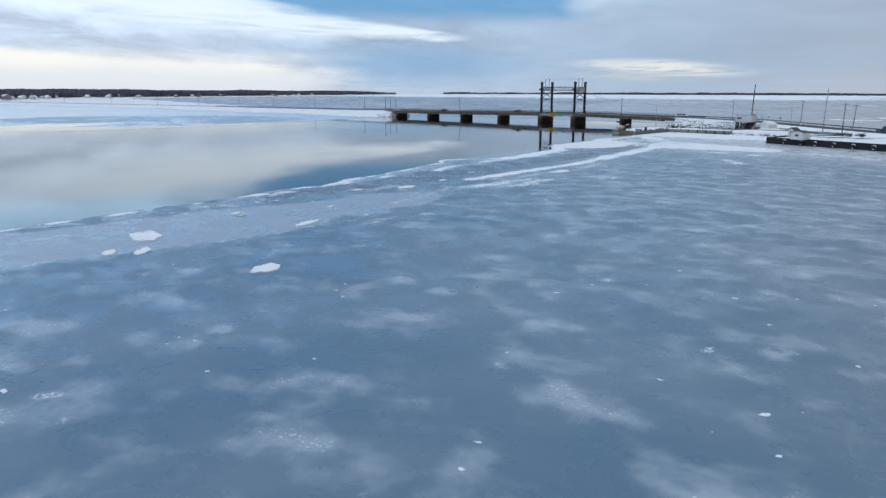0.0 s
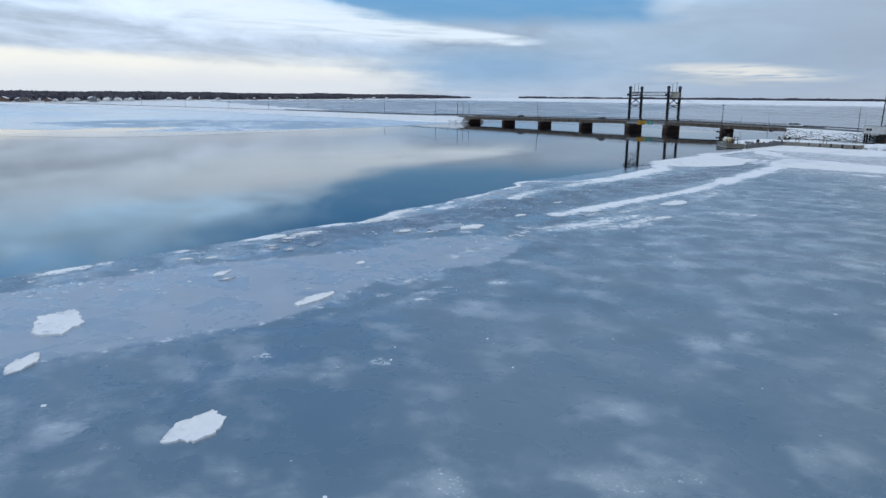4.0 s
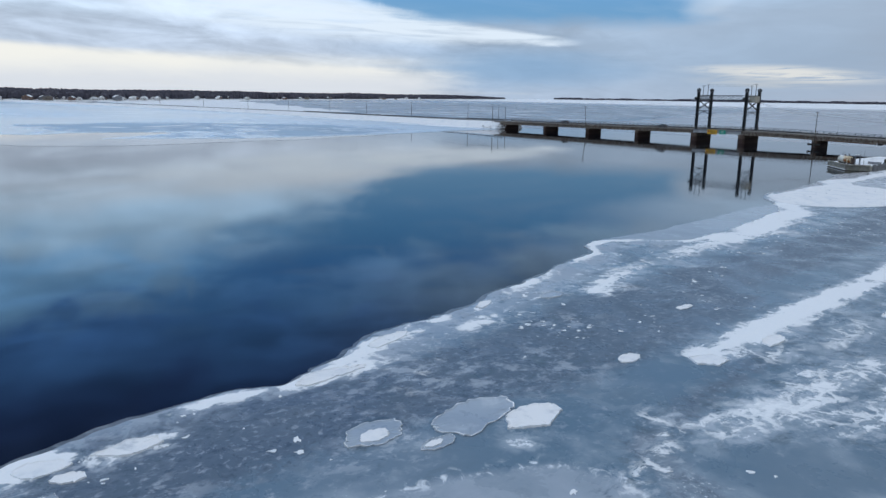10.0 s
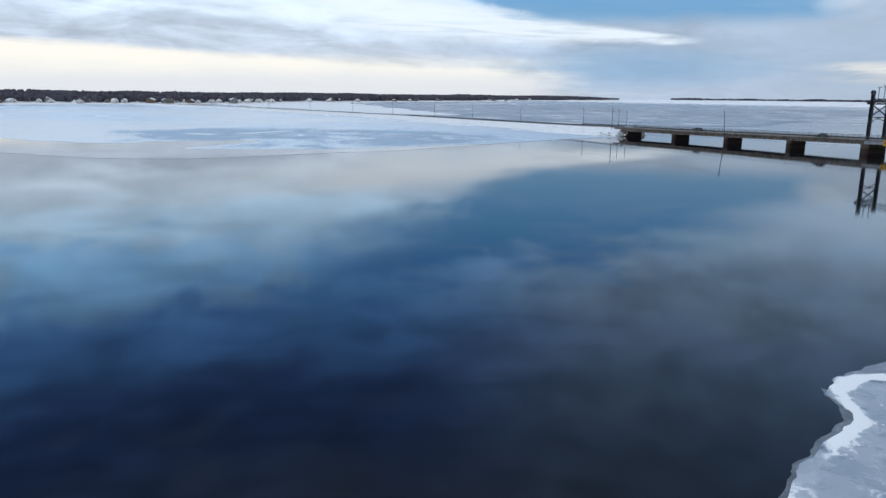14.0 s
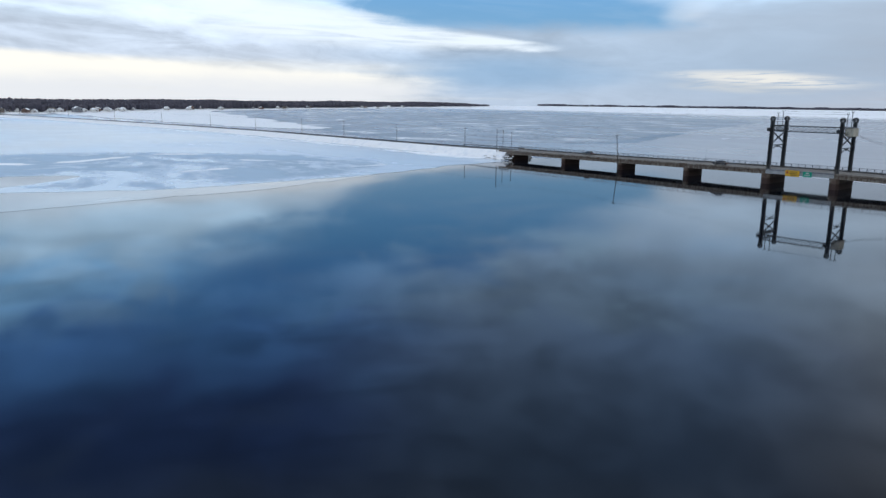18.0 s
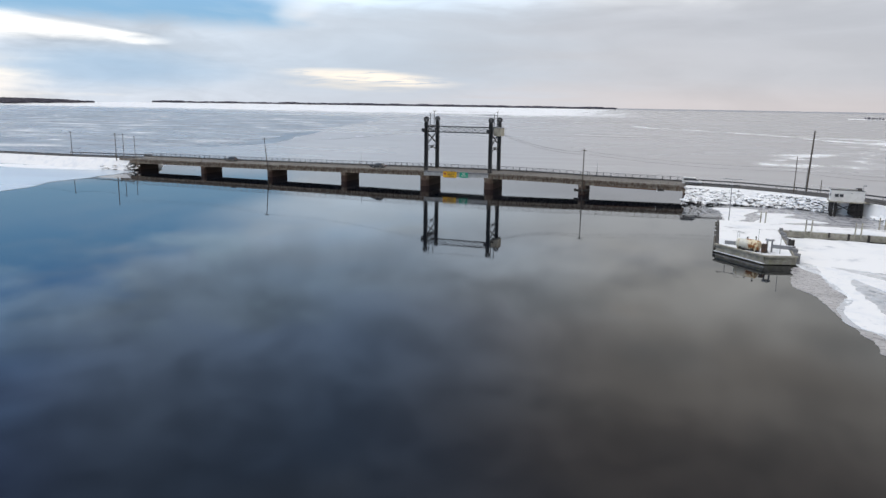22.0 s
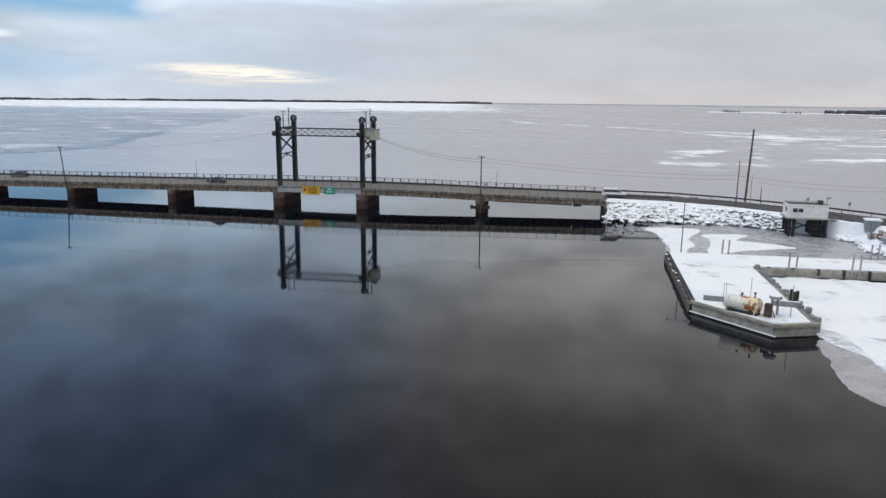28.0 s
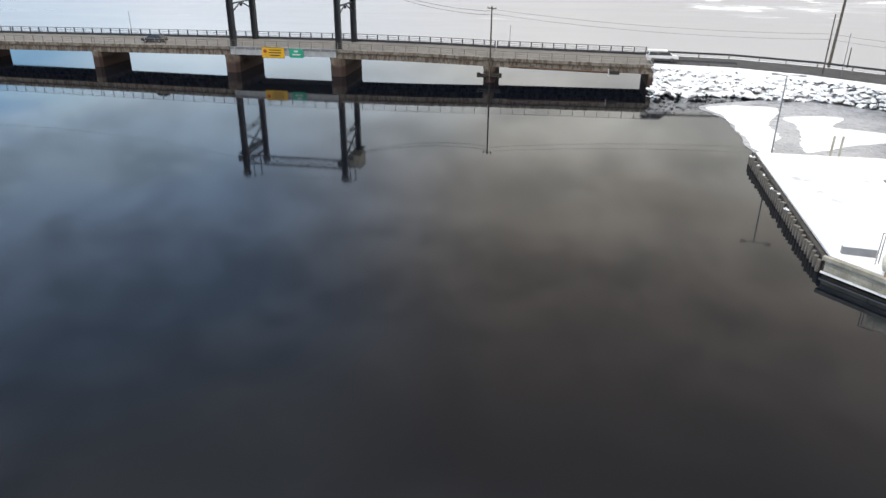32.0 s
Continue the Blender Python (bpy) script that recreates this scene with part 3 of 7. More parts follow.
CONCRETE = worn("stained_concrete", (0.30, 0.265, 0.22), (0.20, 0.17, 0.14), 1.1, 0.85, (0.085, 0.05, 0.032), 0.53)
CONCRETE_PALE = worn("pale_concrete", (0.29, 0.265, 0.23), (0.20, 0.178, 0.152), 1.2, 0.85, (0.085, 0.052, 0.034), 0.53)
# rust-drip brown, kept dark to carry the overhang's shade as well
DRIP_SHADE = worn("rust_and_shade_edge", (0.13, 0.085, 0.055), (0.20, 0.15, 0.11), 0.8, 0.9, (0.05, 0.032, 0.024), 0.52)
DECK_ROAD = worn("pale_worn_road", (0.19, 0.18, 0.168), (0.14, 0.132, 0.124), 0.4, 0.9, (0.09, 0.085, 0.08), 0.64)
ASPHALT = worn("asphalt", (0.042, 0.042, 0.045), (0.066, 0.066, 0.07), 0.5, 0.9, (0.16, 0.16, 0.165), 0.72)
STEEL = worn("dark_painted_steel", (0.017, 0.020, 0.025), (0.030, 0.034, 0.039), 1.5, 0.55, (0.09, 0.055, 0.035), 0.70)
RAIL = worn("rail_steel", (0.035, 0.038, 0.045), (0.055, 0.058, 0.065), 2.0, 0.5)
GALV = worn("galvanised_steel", (0.30, 0.31, 0.33), (0.22, 0.23, 0.25), 2.0, 0.45, metal=0.6)
WHITE = worn("white_paint", (0.78, 0.78, 0.77), (0.66, 0.66, 0.65), 0.8, 0.6, (0.42, 0.38, 0.33), 0.72)
LIFT_PAINT = worn("pale_girder_paint", (0.50, 0.52, 0.54), (0.40, 0.42, 0.44), 0.8, 0.6, (0.24, 0.19, 0.15), 0.66)
WOOD = worn("weathered_pole", (0.075, 0.065, 0.055), (0.12, 0.105, 0.09), 2.0, 0.9)
TIMBER = worn("wharf_timber", (0.40, 0.385, 0.335), (0.25, 0.24, 0.21), 1.2, 0.9, (0.29, 0.29, 0.20), 0.60)
TIMBER_DARK = worn("tarred_timber", (0.028, 0.026, 0.025), (0.05, 0.046, 0.042), 1.5, 0.85)
TAR = worn("black_tar", (0.010, 0.010, 0.011), (0.02, 0.019, 0.019), 1.5, 0.8)
RUBBER = worn("black_rubber", (0.018, 0.018, 0.019), (0.03, 0.03, 0.03), 3.0, 0.8)
GLASS = worn("dark_window", (0.03, 0.035, 0.045), (0.045, 0.05, 0.06), 2.0, 0.12, relief=0.0)
YELLOW = worn("yellow_sign", (0.85, 0.50, 0.02), (0.78, 0.44, 0.02), 1.0, 0.5)
GREEN = worn("green_sign", (0.02, 0.42, 0.27), (0.02, 0.36, 0.23), 1.0, 0.5)
CREAM = worn("cream_tank_paint", (0.70, 0.66, 0.50), (0.62, 0.57, 0.42), 0.9, 0.5, (0.30, 0.11, 0.03), 0.60)
RED = worn("faded_red", (0.45, 0.06, 0.05), (0.32, 0.05, 0.045), 1.2, 0.6)
GREY_PAINT = worn("grey_paint", (0.24, 0.25, 0.27), (0.18, 0.19, 0.21), 1.0, 0.6)
BLACK = worn("black_paint", (0.02, 0.02, 0.022), (0.03, 0.03, 0.033), 2.0, 0.4)
ROOF = worn("dark_roof", (0.05, 0.05, 0.055), (0.085, 0.08, 0.08), 1.5, 0.85)
BROWN = worn("brown_siding", (0.20, 0.13, 0.10), (0.15, 0.10, 0.08), 1.0, 0.8)
BLUE = worn("blue_paint", (0.07, 0.12, 0.24), (0.05, 0.09, 0.19), 1.0, 0.5)


# ---- builders ----
class Mesh:
    """Collects boxes, tubes and slabs into one mesh."""

    def __init__(self):
        self.v, self.f = [], []

    def add(self, verts, faces):
        k = len(self.v)
        self.v += [tuple(p) for p in verts]
        self.f += [tuple(i + k for i in face) for face in faces]
        return self

    def box(self, c, s, turn=0.0, chamfer=0.0):
        """A box by its middle and size, its long edges chamfered."""
        hx, hy, hz = s[0] / 2, s[1] / 2, s[2] / 2
        ch = min(chamfer, hx * 0.8, hy * 0.8)
        if ch > 0:
            ring = [(-hx + ch, -hy), (hx - ch, -hy), (hx, -hy + ch), (hx, hy - ch), (hx - ch, hy), (-hx + ch, hy), (-hx, hy - ch), (-hx, -hy + ch)]
        else:
            ring = [(-hx, -hy), (hx, -hy), (hx, hy), (-hx, hy)]
        ca, sa_ = math.cos(radians(turn)), math.sin(radians(turn))
        ring = [(c[0] + x * ca - y * sa_, c[1] + x * sa_ + y * ca) for x, y in ring]
        n = len(ring)
        self.add([(x, y, c[2] - hz) for x, y in ring] + [(x, y, c[2] + hz) for x, y in ring],
                 [tuple(range(n))[::-1], tuple(range(n, 2 * n))] + [(i, (i + 1) % n, n + (i + 1) % n, n + i) for i in range(n)])
        return self

    def tube(self, a, b, r, n=6, r2=None):
        a, b = Vector(a), Vector(b)
        d = (b - a).normalized()
        u = d.orthogonal().normalized()
        w = d.cross(u)
        r2 = r if r2 is None else r2
        ring = [(math.cos(2 * math.pi * i / n), math.sin(2 * math.pi * i / n)) for i in range(n)]
        self.add([a + r * (x * u + y * w) for x, y in ring] + [b + r2 * (x * u + y * w) for x, y in ring],
                 [tuple(range(n))[::-1], tuple(range(n, 2 * n))] + [(i, (i + 1) % n, n + (i + 1) % n, n + i) for i in range(n)])
        return self

    def beam(self, a, b, w, h):
        """A square member from a to b."""
        a, b = Vector(a), Vector(b)
        d = (b - a).normalized()
        u = d.cross(Vector((0, 0, 1)))
        u = u.normalized() if u.length > 1e-4 else Vector((1, 0, 0))
        v = u.cross(d)
        ring = [(-w / 2, -h / 2), (w / 2, -h / 2), (w / 2, h / 2), (-w / 2, h / 2)]
        self.add([a + x * u + y * v for x, y in ring] + [b + x * u + y * v for x, y in ring],
                 [(3, 2, 1, 0), (4, 5, 6, 7), (0, 1, 5, 4), (1, 2, 6, 5), (2, 3, 7, 6), (3, 0, 4, 7)])
        return self

    def prism(self, ring, z0, z1):
        n = len(ring)
        self.add([(x, y, z0) for x, y in ring] + [(x, y, z1) for x, y in ring],
                 [tuple(range(n))[::-1], tuple(range(n, 2 * n))] + [(i, (i + 1) % n, n + (i + 1) % n, n + i) for i in range(n)])
        return self

    def loft(self, rings, closed=False, caps=True):
        """Skins rings of equal count, one after the other."""
        n = len(rings[0])
        k = [p for ring in rings for p in ring]
        faces = []
        for j in range(len(rings) - 1):
            for i in range(n if closed else n - 1):
                a, b = j * n + i, j * n + (i + 1) % n
                faces.append((a, b, b + n, a + n))
        if caps and closed:
            faces += [tuple(range(n))[::-1], tuple(range(len(k) - n, len(k)))]
        self.add(k, faces)
        return self

    def data(self, name, mat, smooth=False):
        me = bpy.data.meshes.new(name)
        me.from_pydata(self.v, [], self.f)
        for m in mat if isinstance(mat, (list, tuple)) else [mat]:
            me.materials.append(m)
        bm = bmesh.new()
        bm.from_mesh(me)
        bmesh.ops.recalc_face_normals(bm, faces=bm.faces)
        bm.to_mesh(me)
        bm.free()
        if smooth:
            me.polygons.foreach_set("use_smooth", [True] * len(me.polygons))
        me.update()
        return me


def part(name, mesh, mat, parent=None, label="", smooth=False, at=None):
    """One mesh object, under a thing or a part; mesh may be data already made."""
    data = mesh if isinstance(mesh, bpy.types.Mesh) else mesh.data(name, mat, smooth)
    ob = new(name, data)
    if at is not None:
        ob.matrix_basis = at
    if parent is not None:
        ob.parent = parent
    if label:
        tagged(ob, label=label)
    return ob


def thing(name, label, category, group="", kind="", at=None):
    ob = new(name)
    if at is not None:
        ob.matrix_basis = at
    return tagged(ob, label, category, group, kind)


def solid(name, mesh, mat, label, category, group="", kind="", smooth=False):
    return tagged(part(name, mesh, mat, smooth=smooth), label, category, group, kind)


def fract(p, q=0.0, octaves=4):
    s, a = 0.0, 1.0
    for o in range(octaves):
        s += a * noise.noise((p[0] * 2 ** o, p[1] * 2 ** o, q + 7.3 * o))
        a *= 0.55
    return s


def ragged(points, step=0.8, wild=0.8, wave=9.0, seed=0.0, closed=True):
    """A smooth outline through the points, roughened like a broken edge."""
    pts = [Vector(p) for p in points]
    n, out = len(pts), []
    for i in range(n if closed else n - 1):
        p0, p1, p2, p3 = (pts[(i + k) % n] if closed else pts[min(max(i + k, 0), n - 1)] for k in (-1, 0, 1, 2))
        m = max(2, int((p2 - p1).length / step))
        m = min(m, 160)
        for j in range(m):
            s = j / m
            q = 0.5 * (2 * p1 + (p2 - p0) * s + (2 * p0 - 5 * p1 + 4 * p2 - p3) * s * s + (3 * p1 - p0 - 3 * p2 + p3) * s ** 3)
            w = min(wild, 0.35 * (p2 - p1).length)
            out.append((q.x + w * fract((q.x / wave, q.y / wave), seed), q.y + w * fract((q.x / wave, q.y / wave), seed + 31.7)))
    return out


def slab(ring, z0, z1):
    """A flat slab of any outline, also one that touches itself."""
    n = len(ring)
    vs, _, fs, *_ = delaunay_2d_cdt([Vector(p) for p in ring], [(i, (i + 1) % n) for i in range(n)], [], 1, 1e-4)
    m = Mesh()
    m.add([(v.x, v.y, z1) for v in vs], [tuple(f) for f in fs])
    used = {}
    for f in fs:
        for a, b in zip(f, (*f[1:], f[0])):
            used[(a, b)] = True
    for a, b in used:
        if (b, a) not in used:
            m.add([(vs[a].x, vs[a].y, z1), (vs[b].x, vs[b].y, z1), (vs[b].x, vs[b].y, z0), (vs[a].x, vs[a].y, z0)], [(0, 1, 2, 3)])
    return m


def sheet(name, points, z0, z1, mat, label, category, step=0.8, wild=0.8, wave=6.0, seed=0.0, kind="", group=""):
    return solid(name, slab(ragged(points, step, wild, wave, seed), z0, z1), mat, label, category, group, kind)

# ---- water, ice and snow ----
def disc(r, z):
    return [(r * math.cos(2 * math.pi * i / 96), r * math.sin(2 * math.pi * i / 96), z) for i in range(96)]


water = Mesh()
water.add(disc(4900, 0.0), [tuple(range(96))])
solid("water", water, WATER, "dark calm open sea water mirroring the clouds", "water", kind="structure")

EDGE = [(80.7, -76.9), (83.2, -83.4), (83.6, -90), (84.4, -95.5), (82.3, -102.8), (82.8, -109.0), (85.2, -112), (85.2, -118), (86, -124.5), (86.5, -130), (86, -136.5),
        (87.5, -141.5), (91, -146), (95.4, -152.8), (97.2, -160), (99, -172), (100.2, -181), (99.8, -186), (96.2, -190.2), (94.3, -193.5), (94.8, -197), (97.9, -199.7), (98.6, -203),
        (99.8, -207.5), (102, -215), (104, -222), (105.2, -227), (105.0, -230), (106.3, -234), (107.8, -236.4), (109.1, -241.3), (108.8, -245), (109, -250), (110.2, -256), (111, -264),
        (111.6, -272), (112.9, -284), (116, -310), (122, -345), (134, -420), (160, -560)]
edge = ragged(EDGE, 0.4, 0.55, 3.0, 2.0, closed=False)
inland = [(420, -1500), (1800, -1500), (1800, -150), (700, -150), (300, -140), (170, -92), (150, -55), (104, -52), (80.5, -50)]


def stroke(x, y, line, width):
    """1 on the line, 0 at the width's end and beyond."""
    best = np.full(np.shape(x), 1e9)
    for (x0, y0), (x1, y1) in zip(line, line[1:]):
        dx, dy = x1 - x0, y1 - y0
        s = np.clip(((x - x0) * dx + (y - y0) * dy) / (dx * dx + dy * dy), 0, 1)
        best = np.minimum(best, np.hypot(x - x0 - s * dx, y - y0 - s * dy))
    return np.clip(1.25 - best / width, 0, 1)


def within(x, y, poly, soft):
    """1 inside the outline, falling to 0 outside it over the soft width."""
    inside = np.zeros(np.shape(x), bool)
    best = np.full(np.shape(x), 1e9)
    for (ax, ay), (bx, by) in zip(poly, poly[1:] + poly[:1]):
        inside ^= ((ay > y) != (by > y)) & (x < (bx - ax) * (y - ay) / (by - ay + 1e-9) + ax)
        dx, dy = bx - ax, by - ay
        s_ = np.clip(((x - ax) * dx + (y - ay) * dy) / (dx * dx + dy * dy), 0, 1)
        best = np.minimum(best, np.hypot(x - ax - s_ * dx, y - ay - s_ * dy))
    return np.clip(0.5 + np.where(inside, best, -best) / soft, 0, 1)


# bare grey channels between the snow belt and the snow fields
CHANNEL = [(86.2, -84.2), (89.8, -90.6), (93.2, -95.1), (97.0, -98.1), (100.7, -102.1), (103.7, -104.7), (102.8, -108.7), (98.8, -110.7), (94.9, -109.7), (90.2, -108.7), (88.5, -103.9), (87.3, -97.0), (86.1, -90.2)]
CHANNEL_FAR = [(103.5, -105.5), (104.8, -110.8), (105.3, -117.0), (107, -121), (110, -127), (107, -131), (103.2, -125.0), (102.8, -121.0), (102.3, -117.4), (101.8, -111.5)]

# snow lying in the channels
PATCHES = [([(99.2, -102.6), (101.1, -104.9)], 0.9), ([(99.1, -101.6), (98.4, -101.5)], 0.9), ([(96.2, -101.5), (95.2, -101.9)], 0.8), ([(92.2, -100.8), (91.8, -100.3)], 0.8),
           ([(103.0, -111.6), (103.4, -113.2), (103.8, -115.8)], 0.9), ([(101.4, -118.2), (102.8, -118.8)], 0.9), ([(104.2, -120.1), (106.0, -119.4)], 1.0), ([(104.3, -123.1), (105.3, -123.9)], 1.0),
           ([(101.8, -105.9), (103.3, -106.1)], 0.8), ([(94, -105), (96, -106.6)], 0.8)]
# wet cracks: a long one from the tarred wharf's corner, short ones where the channels meet
CRACKS = [([(125.2, -93.1), (120.4, -97.1), (116.9, -99.0), (113.8, -101.8), (111.5, -103.3)], 0.16, 0.062), ([(97.1, -113.0), (99.6, -111.3), (101.6, -110.4)], 0.26, 0.125),
          ([(103.1, -106.8), (102.0, -109.8), (101.8, -110.7)], 0.30, 0.09), ([(104.0, -111.8), (104.4, -113.5), (104.8, -115.9)], 0.24, 0.125)]


def bay_ice():
    """One sheet, cut along the broken edge, that carries snow, dark and milky zones."""
    rr_ = np.random.RandomState(4)
    outline = edge + inland
    near = [(x, y) for x in np.arange(84, 215, 1.1) for y in np.arange(-330, -60, 1.1)]
    wide = [(x, y) for x in np.arange(120, 420, 7.0) for y in np.arange(-520, -60, 7.0)]
    ex0, ey0 = np.array([p[0] for p in EDGE]), np.array([p[1] for p in EDGE])
    near += [(float(np.interp(-y, -ey0, ex0)) + o, y) for y in np.arange(-290, -140, 0.6) for o in np.arange(0.55, 5.0, 0.6)]
    inner = np.array(near + wide) + rr_.uniform(-0.25, 0.25, (len(near) + len(wide), 2))
    ex, ey = np.array([p[0] for p in EDGE]), np.array([p[1] for p in EDGE])
    keep = inner[:, 0] > np.interp(-inner[:, 1], -ey, ex) + 0.35
    pts = [Vector(p) for p in outline] + [Vector(p) for p in inner[keep].tolist()]
    n = len(outline)
    vs, _, fs, *_ = delaunay_2d_cdt(pts, [(i, (i + 1) % n) for i in range(n)], [], 0, 1e-4)
    xy = np.array([tuple(v) for v in vs])
    poly = np.array(outline)
    x, y = xy[:, 0], xy[:, 1]
    cx_ = np.array([xy[list(f)].mean(0) for f in fs])
    inside = np.zeros(len(cx_), bool)
    for (ax, ay), (bx, by) in zip(poly, np.roll(poly, -1, 0)):
        cross = ((ay > cx_[:, 1]) != (by > cx_[:, 1])) & (cx_[:, 0] < (bx - ax) * (cx_[:, 1] - ay) / (by - ay + 1e-12) + ax)
        inside ^= cross
    faces = [f for f, k in zip(fs, inside) if k]
    off = x - np.interp(-y, -ey, ex)
    wav = np.array([fract((a / 7.0, b / 7.0), 12.0, 3) for a, b in xy])
    slow = np.array([fract((a / 22.0, b / 22.0), 2.0, 3) for a, b in xy])
    lip = np.clip(1.15 - np.abs(off - 0.5) / (0.5 + 0.6 * np.clip(wav + 0.3, 0, 1)), 0, 1) * np.clip(0.85 + 0.8 * wav, 0, 1)
    lip = np.maximum(lip, 0.85 * np.clip(1.2 - np.abs(off - 0.6) / 0.8, 0, 1) * np.clip(1.2 - np.abs(y + 197) / 8.0, 0, 1))
    lip = np.where(y < -206, lip * np.clip(0.45 + 1.8 * wav, 0, 1), lip)
    rag = np.clip(0.78 + 0.9 * wav, 0, 1)
    snow = np.maximum.reduce([
        lip,
        0.95 * stroke(x, y, [(102.4, -181), (102.0, -176), (100.4, -165), (98, -153), (93, -145)], 3.2) * np.clip(0.9 + 0.5 * wav, 0, 1),
        0.60 * stroke(x, y, [(107.8, -212), (105.6, -207), (104.2, -200), (103.6, -192), (102.8, -184), (102.5, -174), (101.5, -160)], 2.1) * np.clip(0.86 + 0.5 * wav, 0, 1),
        0.60 * stroke(x, y, [(97.6, -200.5), (100.2, -207), (103.2, -216.5), (105.6, -224)], 1.1) * rag,
        0.66 * stroke(x, y, [(107.7, -235.2), (106.7, -230.0)], 1.1), 0.72 * stroke(x, y, [(109.8, -241.6), (109.9, -236.4)], 1.3), 0.55 * stroke(x, y, [(108.2, -227), (107.5, -223.6)], 1.2),
        0.62 * stroke(x, y, [(111.9, -252), (111.7, -249)], 1.1), 0.62 * stroke(x, y, [(111.7, -255.4), (110.9, -253.2)], 1.0), 0.5 * stroke(x, y, [(105.4, -223.4), (104.6, -220.8)], 1.0),
        0.95 * stroke(x, y, [(121.6, -218.6), (121.4, -212), (121.1, -205), (120.8, -195), (121.0, -186), (119.8, -176), (118.0, -166), (116.6, -156)], 1.7) * np.clip(0.9 + 0.6 * wav, 0, 1),
        0.95 * stroke(x, y, [(118.6, -168), (116.6, -156), (114.6, -142), (112, -128), (107, -112)], 3.0) * np.clip(0.85 + 0.6 * wav, 0, 1),
        0.52 * stroke(x, y, [(127.8, -227.0), (128.6, -222), (128.2, -216.5), (129.2, -211.5)], 2.6), 0.46 * stroke(x, y, [(131.3, -222.5), (132.4, -217.0), (131, -212)], 2.4),
        0.40 * stroke(x, y, [(124.5, -216), (125.6, -206), (126, -190), (124, -178)], 2.6) * rag,
        0.50 * stroke(x, y, [(134.8, -201.0), (138.6, -199.0)], 1.8), 0.45 * stroke(x, y, [(131.6, -212), (132.4, -208.3)], 1.4),
        0.36 * stroke(x, y, [(124.5, -228), (127, -231), (129.5, -239), (131.0, -246)], 1.4),
        0.80 * stroke(x, y, [(126.9, -130.3), (134, -132.6), (141.7, -134.4)], 2.2) * rag,
        0.45 * stroke(x, y, [(150, -120), (165, -126)], 4.0), 0.5 * stroke(x, y, [(140, -150), (146, -158)], 2.5),
        0.40 * stroke(x, y, [(134.8, -255.6), (135.0, -252.8)], 1.8), 0.40 * stroke(x, y, [(139.6, -258.6), (138.9, -256.4)], 1.4),
        0.25 * np.clip(1.3 - off / 24.0, 0, 1) * np.clip(0.5 + 1.1 * wav, 0, 1) * np.clip((-110 - y) / 16.0, 0.1, 1),
        0.12 * np.clip(0.2 + 1.2 * slow, 0, 1) * np.clip((-100 - y) / 16.0, 0.1, 1)])
    dark = np.maximum.reduce([
        0.85 * stroke(x, y, [(114, -252), (113.5, -243), (114.6, -235), (114.0, -226), (111.8, -214), (111.2, -200), (111.6, -184), (110.5, -165), (108, -145), (106, -128)], 5.2),
        0.60 * stroke(x, y, [(117.6, -230), (117.2, -218), (116.0, -204)], 4.0),
        0.5 * stroke(x, y, [(124, -216), (126, -232), (135, -236)], 2.0)])
    milk = within(x, y, [(122.6, -245), (122.9, -241.4), (124.9, -236.7), (127.9, -235.4), (131.3, -236.9), (133.2, -241), (134.5, -245), (133.8, -249), (133.3, -253), (132.6, -256), (133.8, -259.6),
                         (135.6, -263), (137, -269), (135.4, -279), (131, -300), (128, -325), (117, -325), (117.4, -290), (118.6, -266), (121.5, -257), (123.4, -250)], 3.0)
    milk = np.maximum(milk, 0.62 * np.clip(1.3 - off / 5.5, 0, 1) * np.clip((-178 - y) / 12.0, 0, 1) * np.clip((262 + y) / 12.0, 0, 1))
    channel = np.maximum(within(x, y, CHANNEL, 1.6), within(x, y, CHANNEL_FAR, 1.6))
    dark = np.maximum(dark, 0.38 * channel)
    snow = np.maximum.reduce([snow, 0.47 * within(x, y, [(92, -74), (132, -72), (134, -82), (112, -84), (98, -82)], 10.0) * np.clip(0.85 + 0.5 * slow, 0, 1),
                              0.30 * channel * np.clip(0.8 + 1.2 * wav, 0, 1),
                              *(0.9 * stroke(x, y, line, w) for line, w in PATCHES),
                              0.40 * stroke(x, y, [(112.9, -96.2), (114.5, -96.4)], 1.0)])
    m = Mesh()
    m.add([(a, b, 0.05 + 0.07 * s) for (a, b), s in zip(xy.tolist(), np.clip(snow - 0.45, 0, 1))], faces)
    me = m.data("ice_sheet", BAY_SURFACE)
    for name, val in (("snow", snow), ("dark", dark), ("milk", milk)):
        me.attributes.new(name, "FLOAT", "POINT").data.foreach_set("value", val.astype(np.float32))
    top = tagged(new("ice_sheet", me), "grey-blue bay ice with torn snow ridges and milky patches", "ice", kind="structure")
    me.polygons.foreach_set("use_smooth", [True] * len(me.polygons))
    for j, (line, half, z) in enumerate(CRACKS):
        way = ragged(line, 0.35, 0.5, 1.6, 30.0 + j, closed=False)
        wide_ = [half * (0.55 + 0.9 * abs(fract((a, b), 3.0, 2))) * math.sin(math.pi * (0.06 + 0.88 * i / (len(way) - 1))) for i, (a, b) in enumerate(way)]
        ring = [(a, b + h) for (a, b), h in zip(way, wide_)] + [(a, b - h) for (a, b), h in reversed(list(zip(way, wide_)))]
        part("crack", slab(ring, z - 0.04, z), CRACK_ICE, top, "narrow wet refrozen crack")
    skirt = Mesh().loft([[(a, b, -0.25), (a, b, 0.05)] for a, b in edge])
    solid("ice_edge", skirt, SNOW_THIN, "broken pale ice edge at the open water", "ice", kind="structure")
    return top


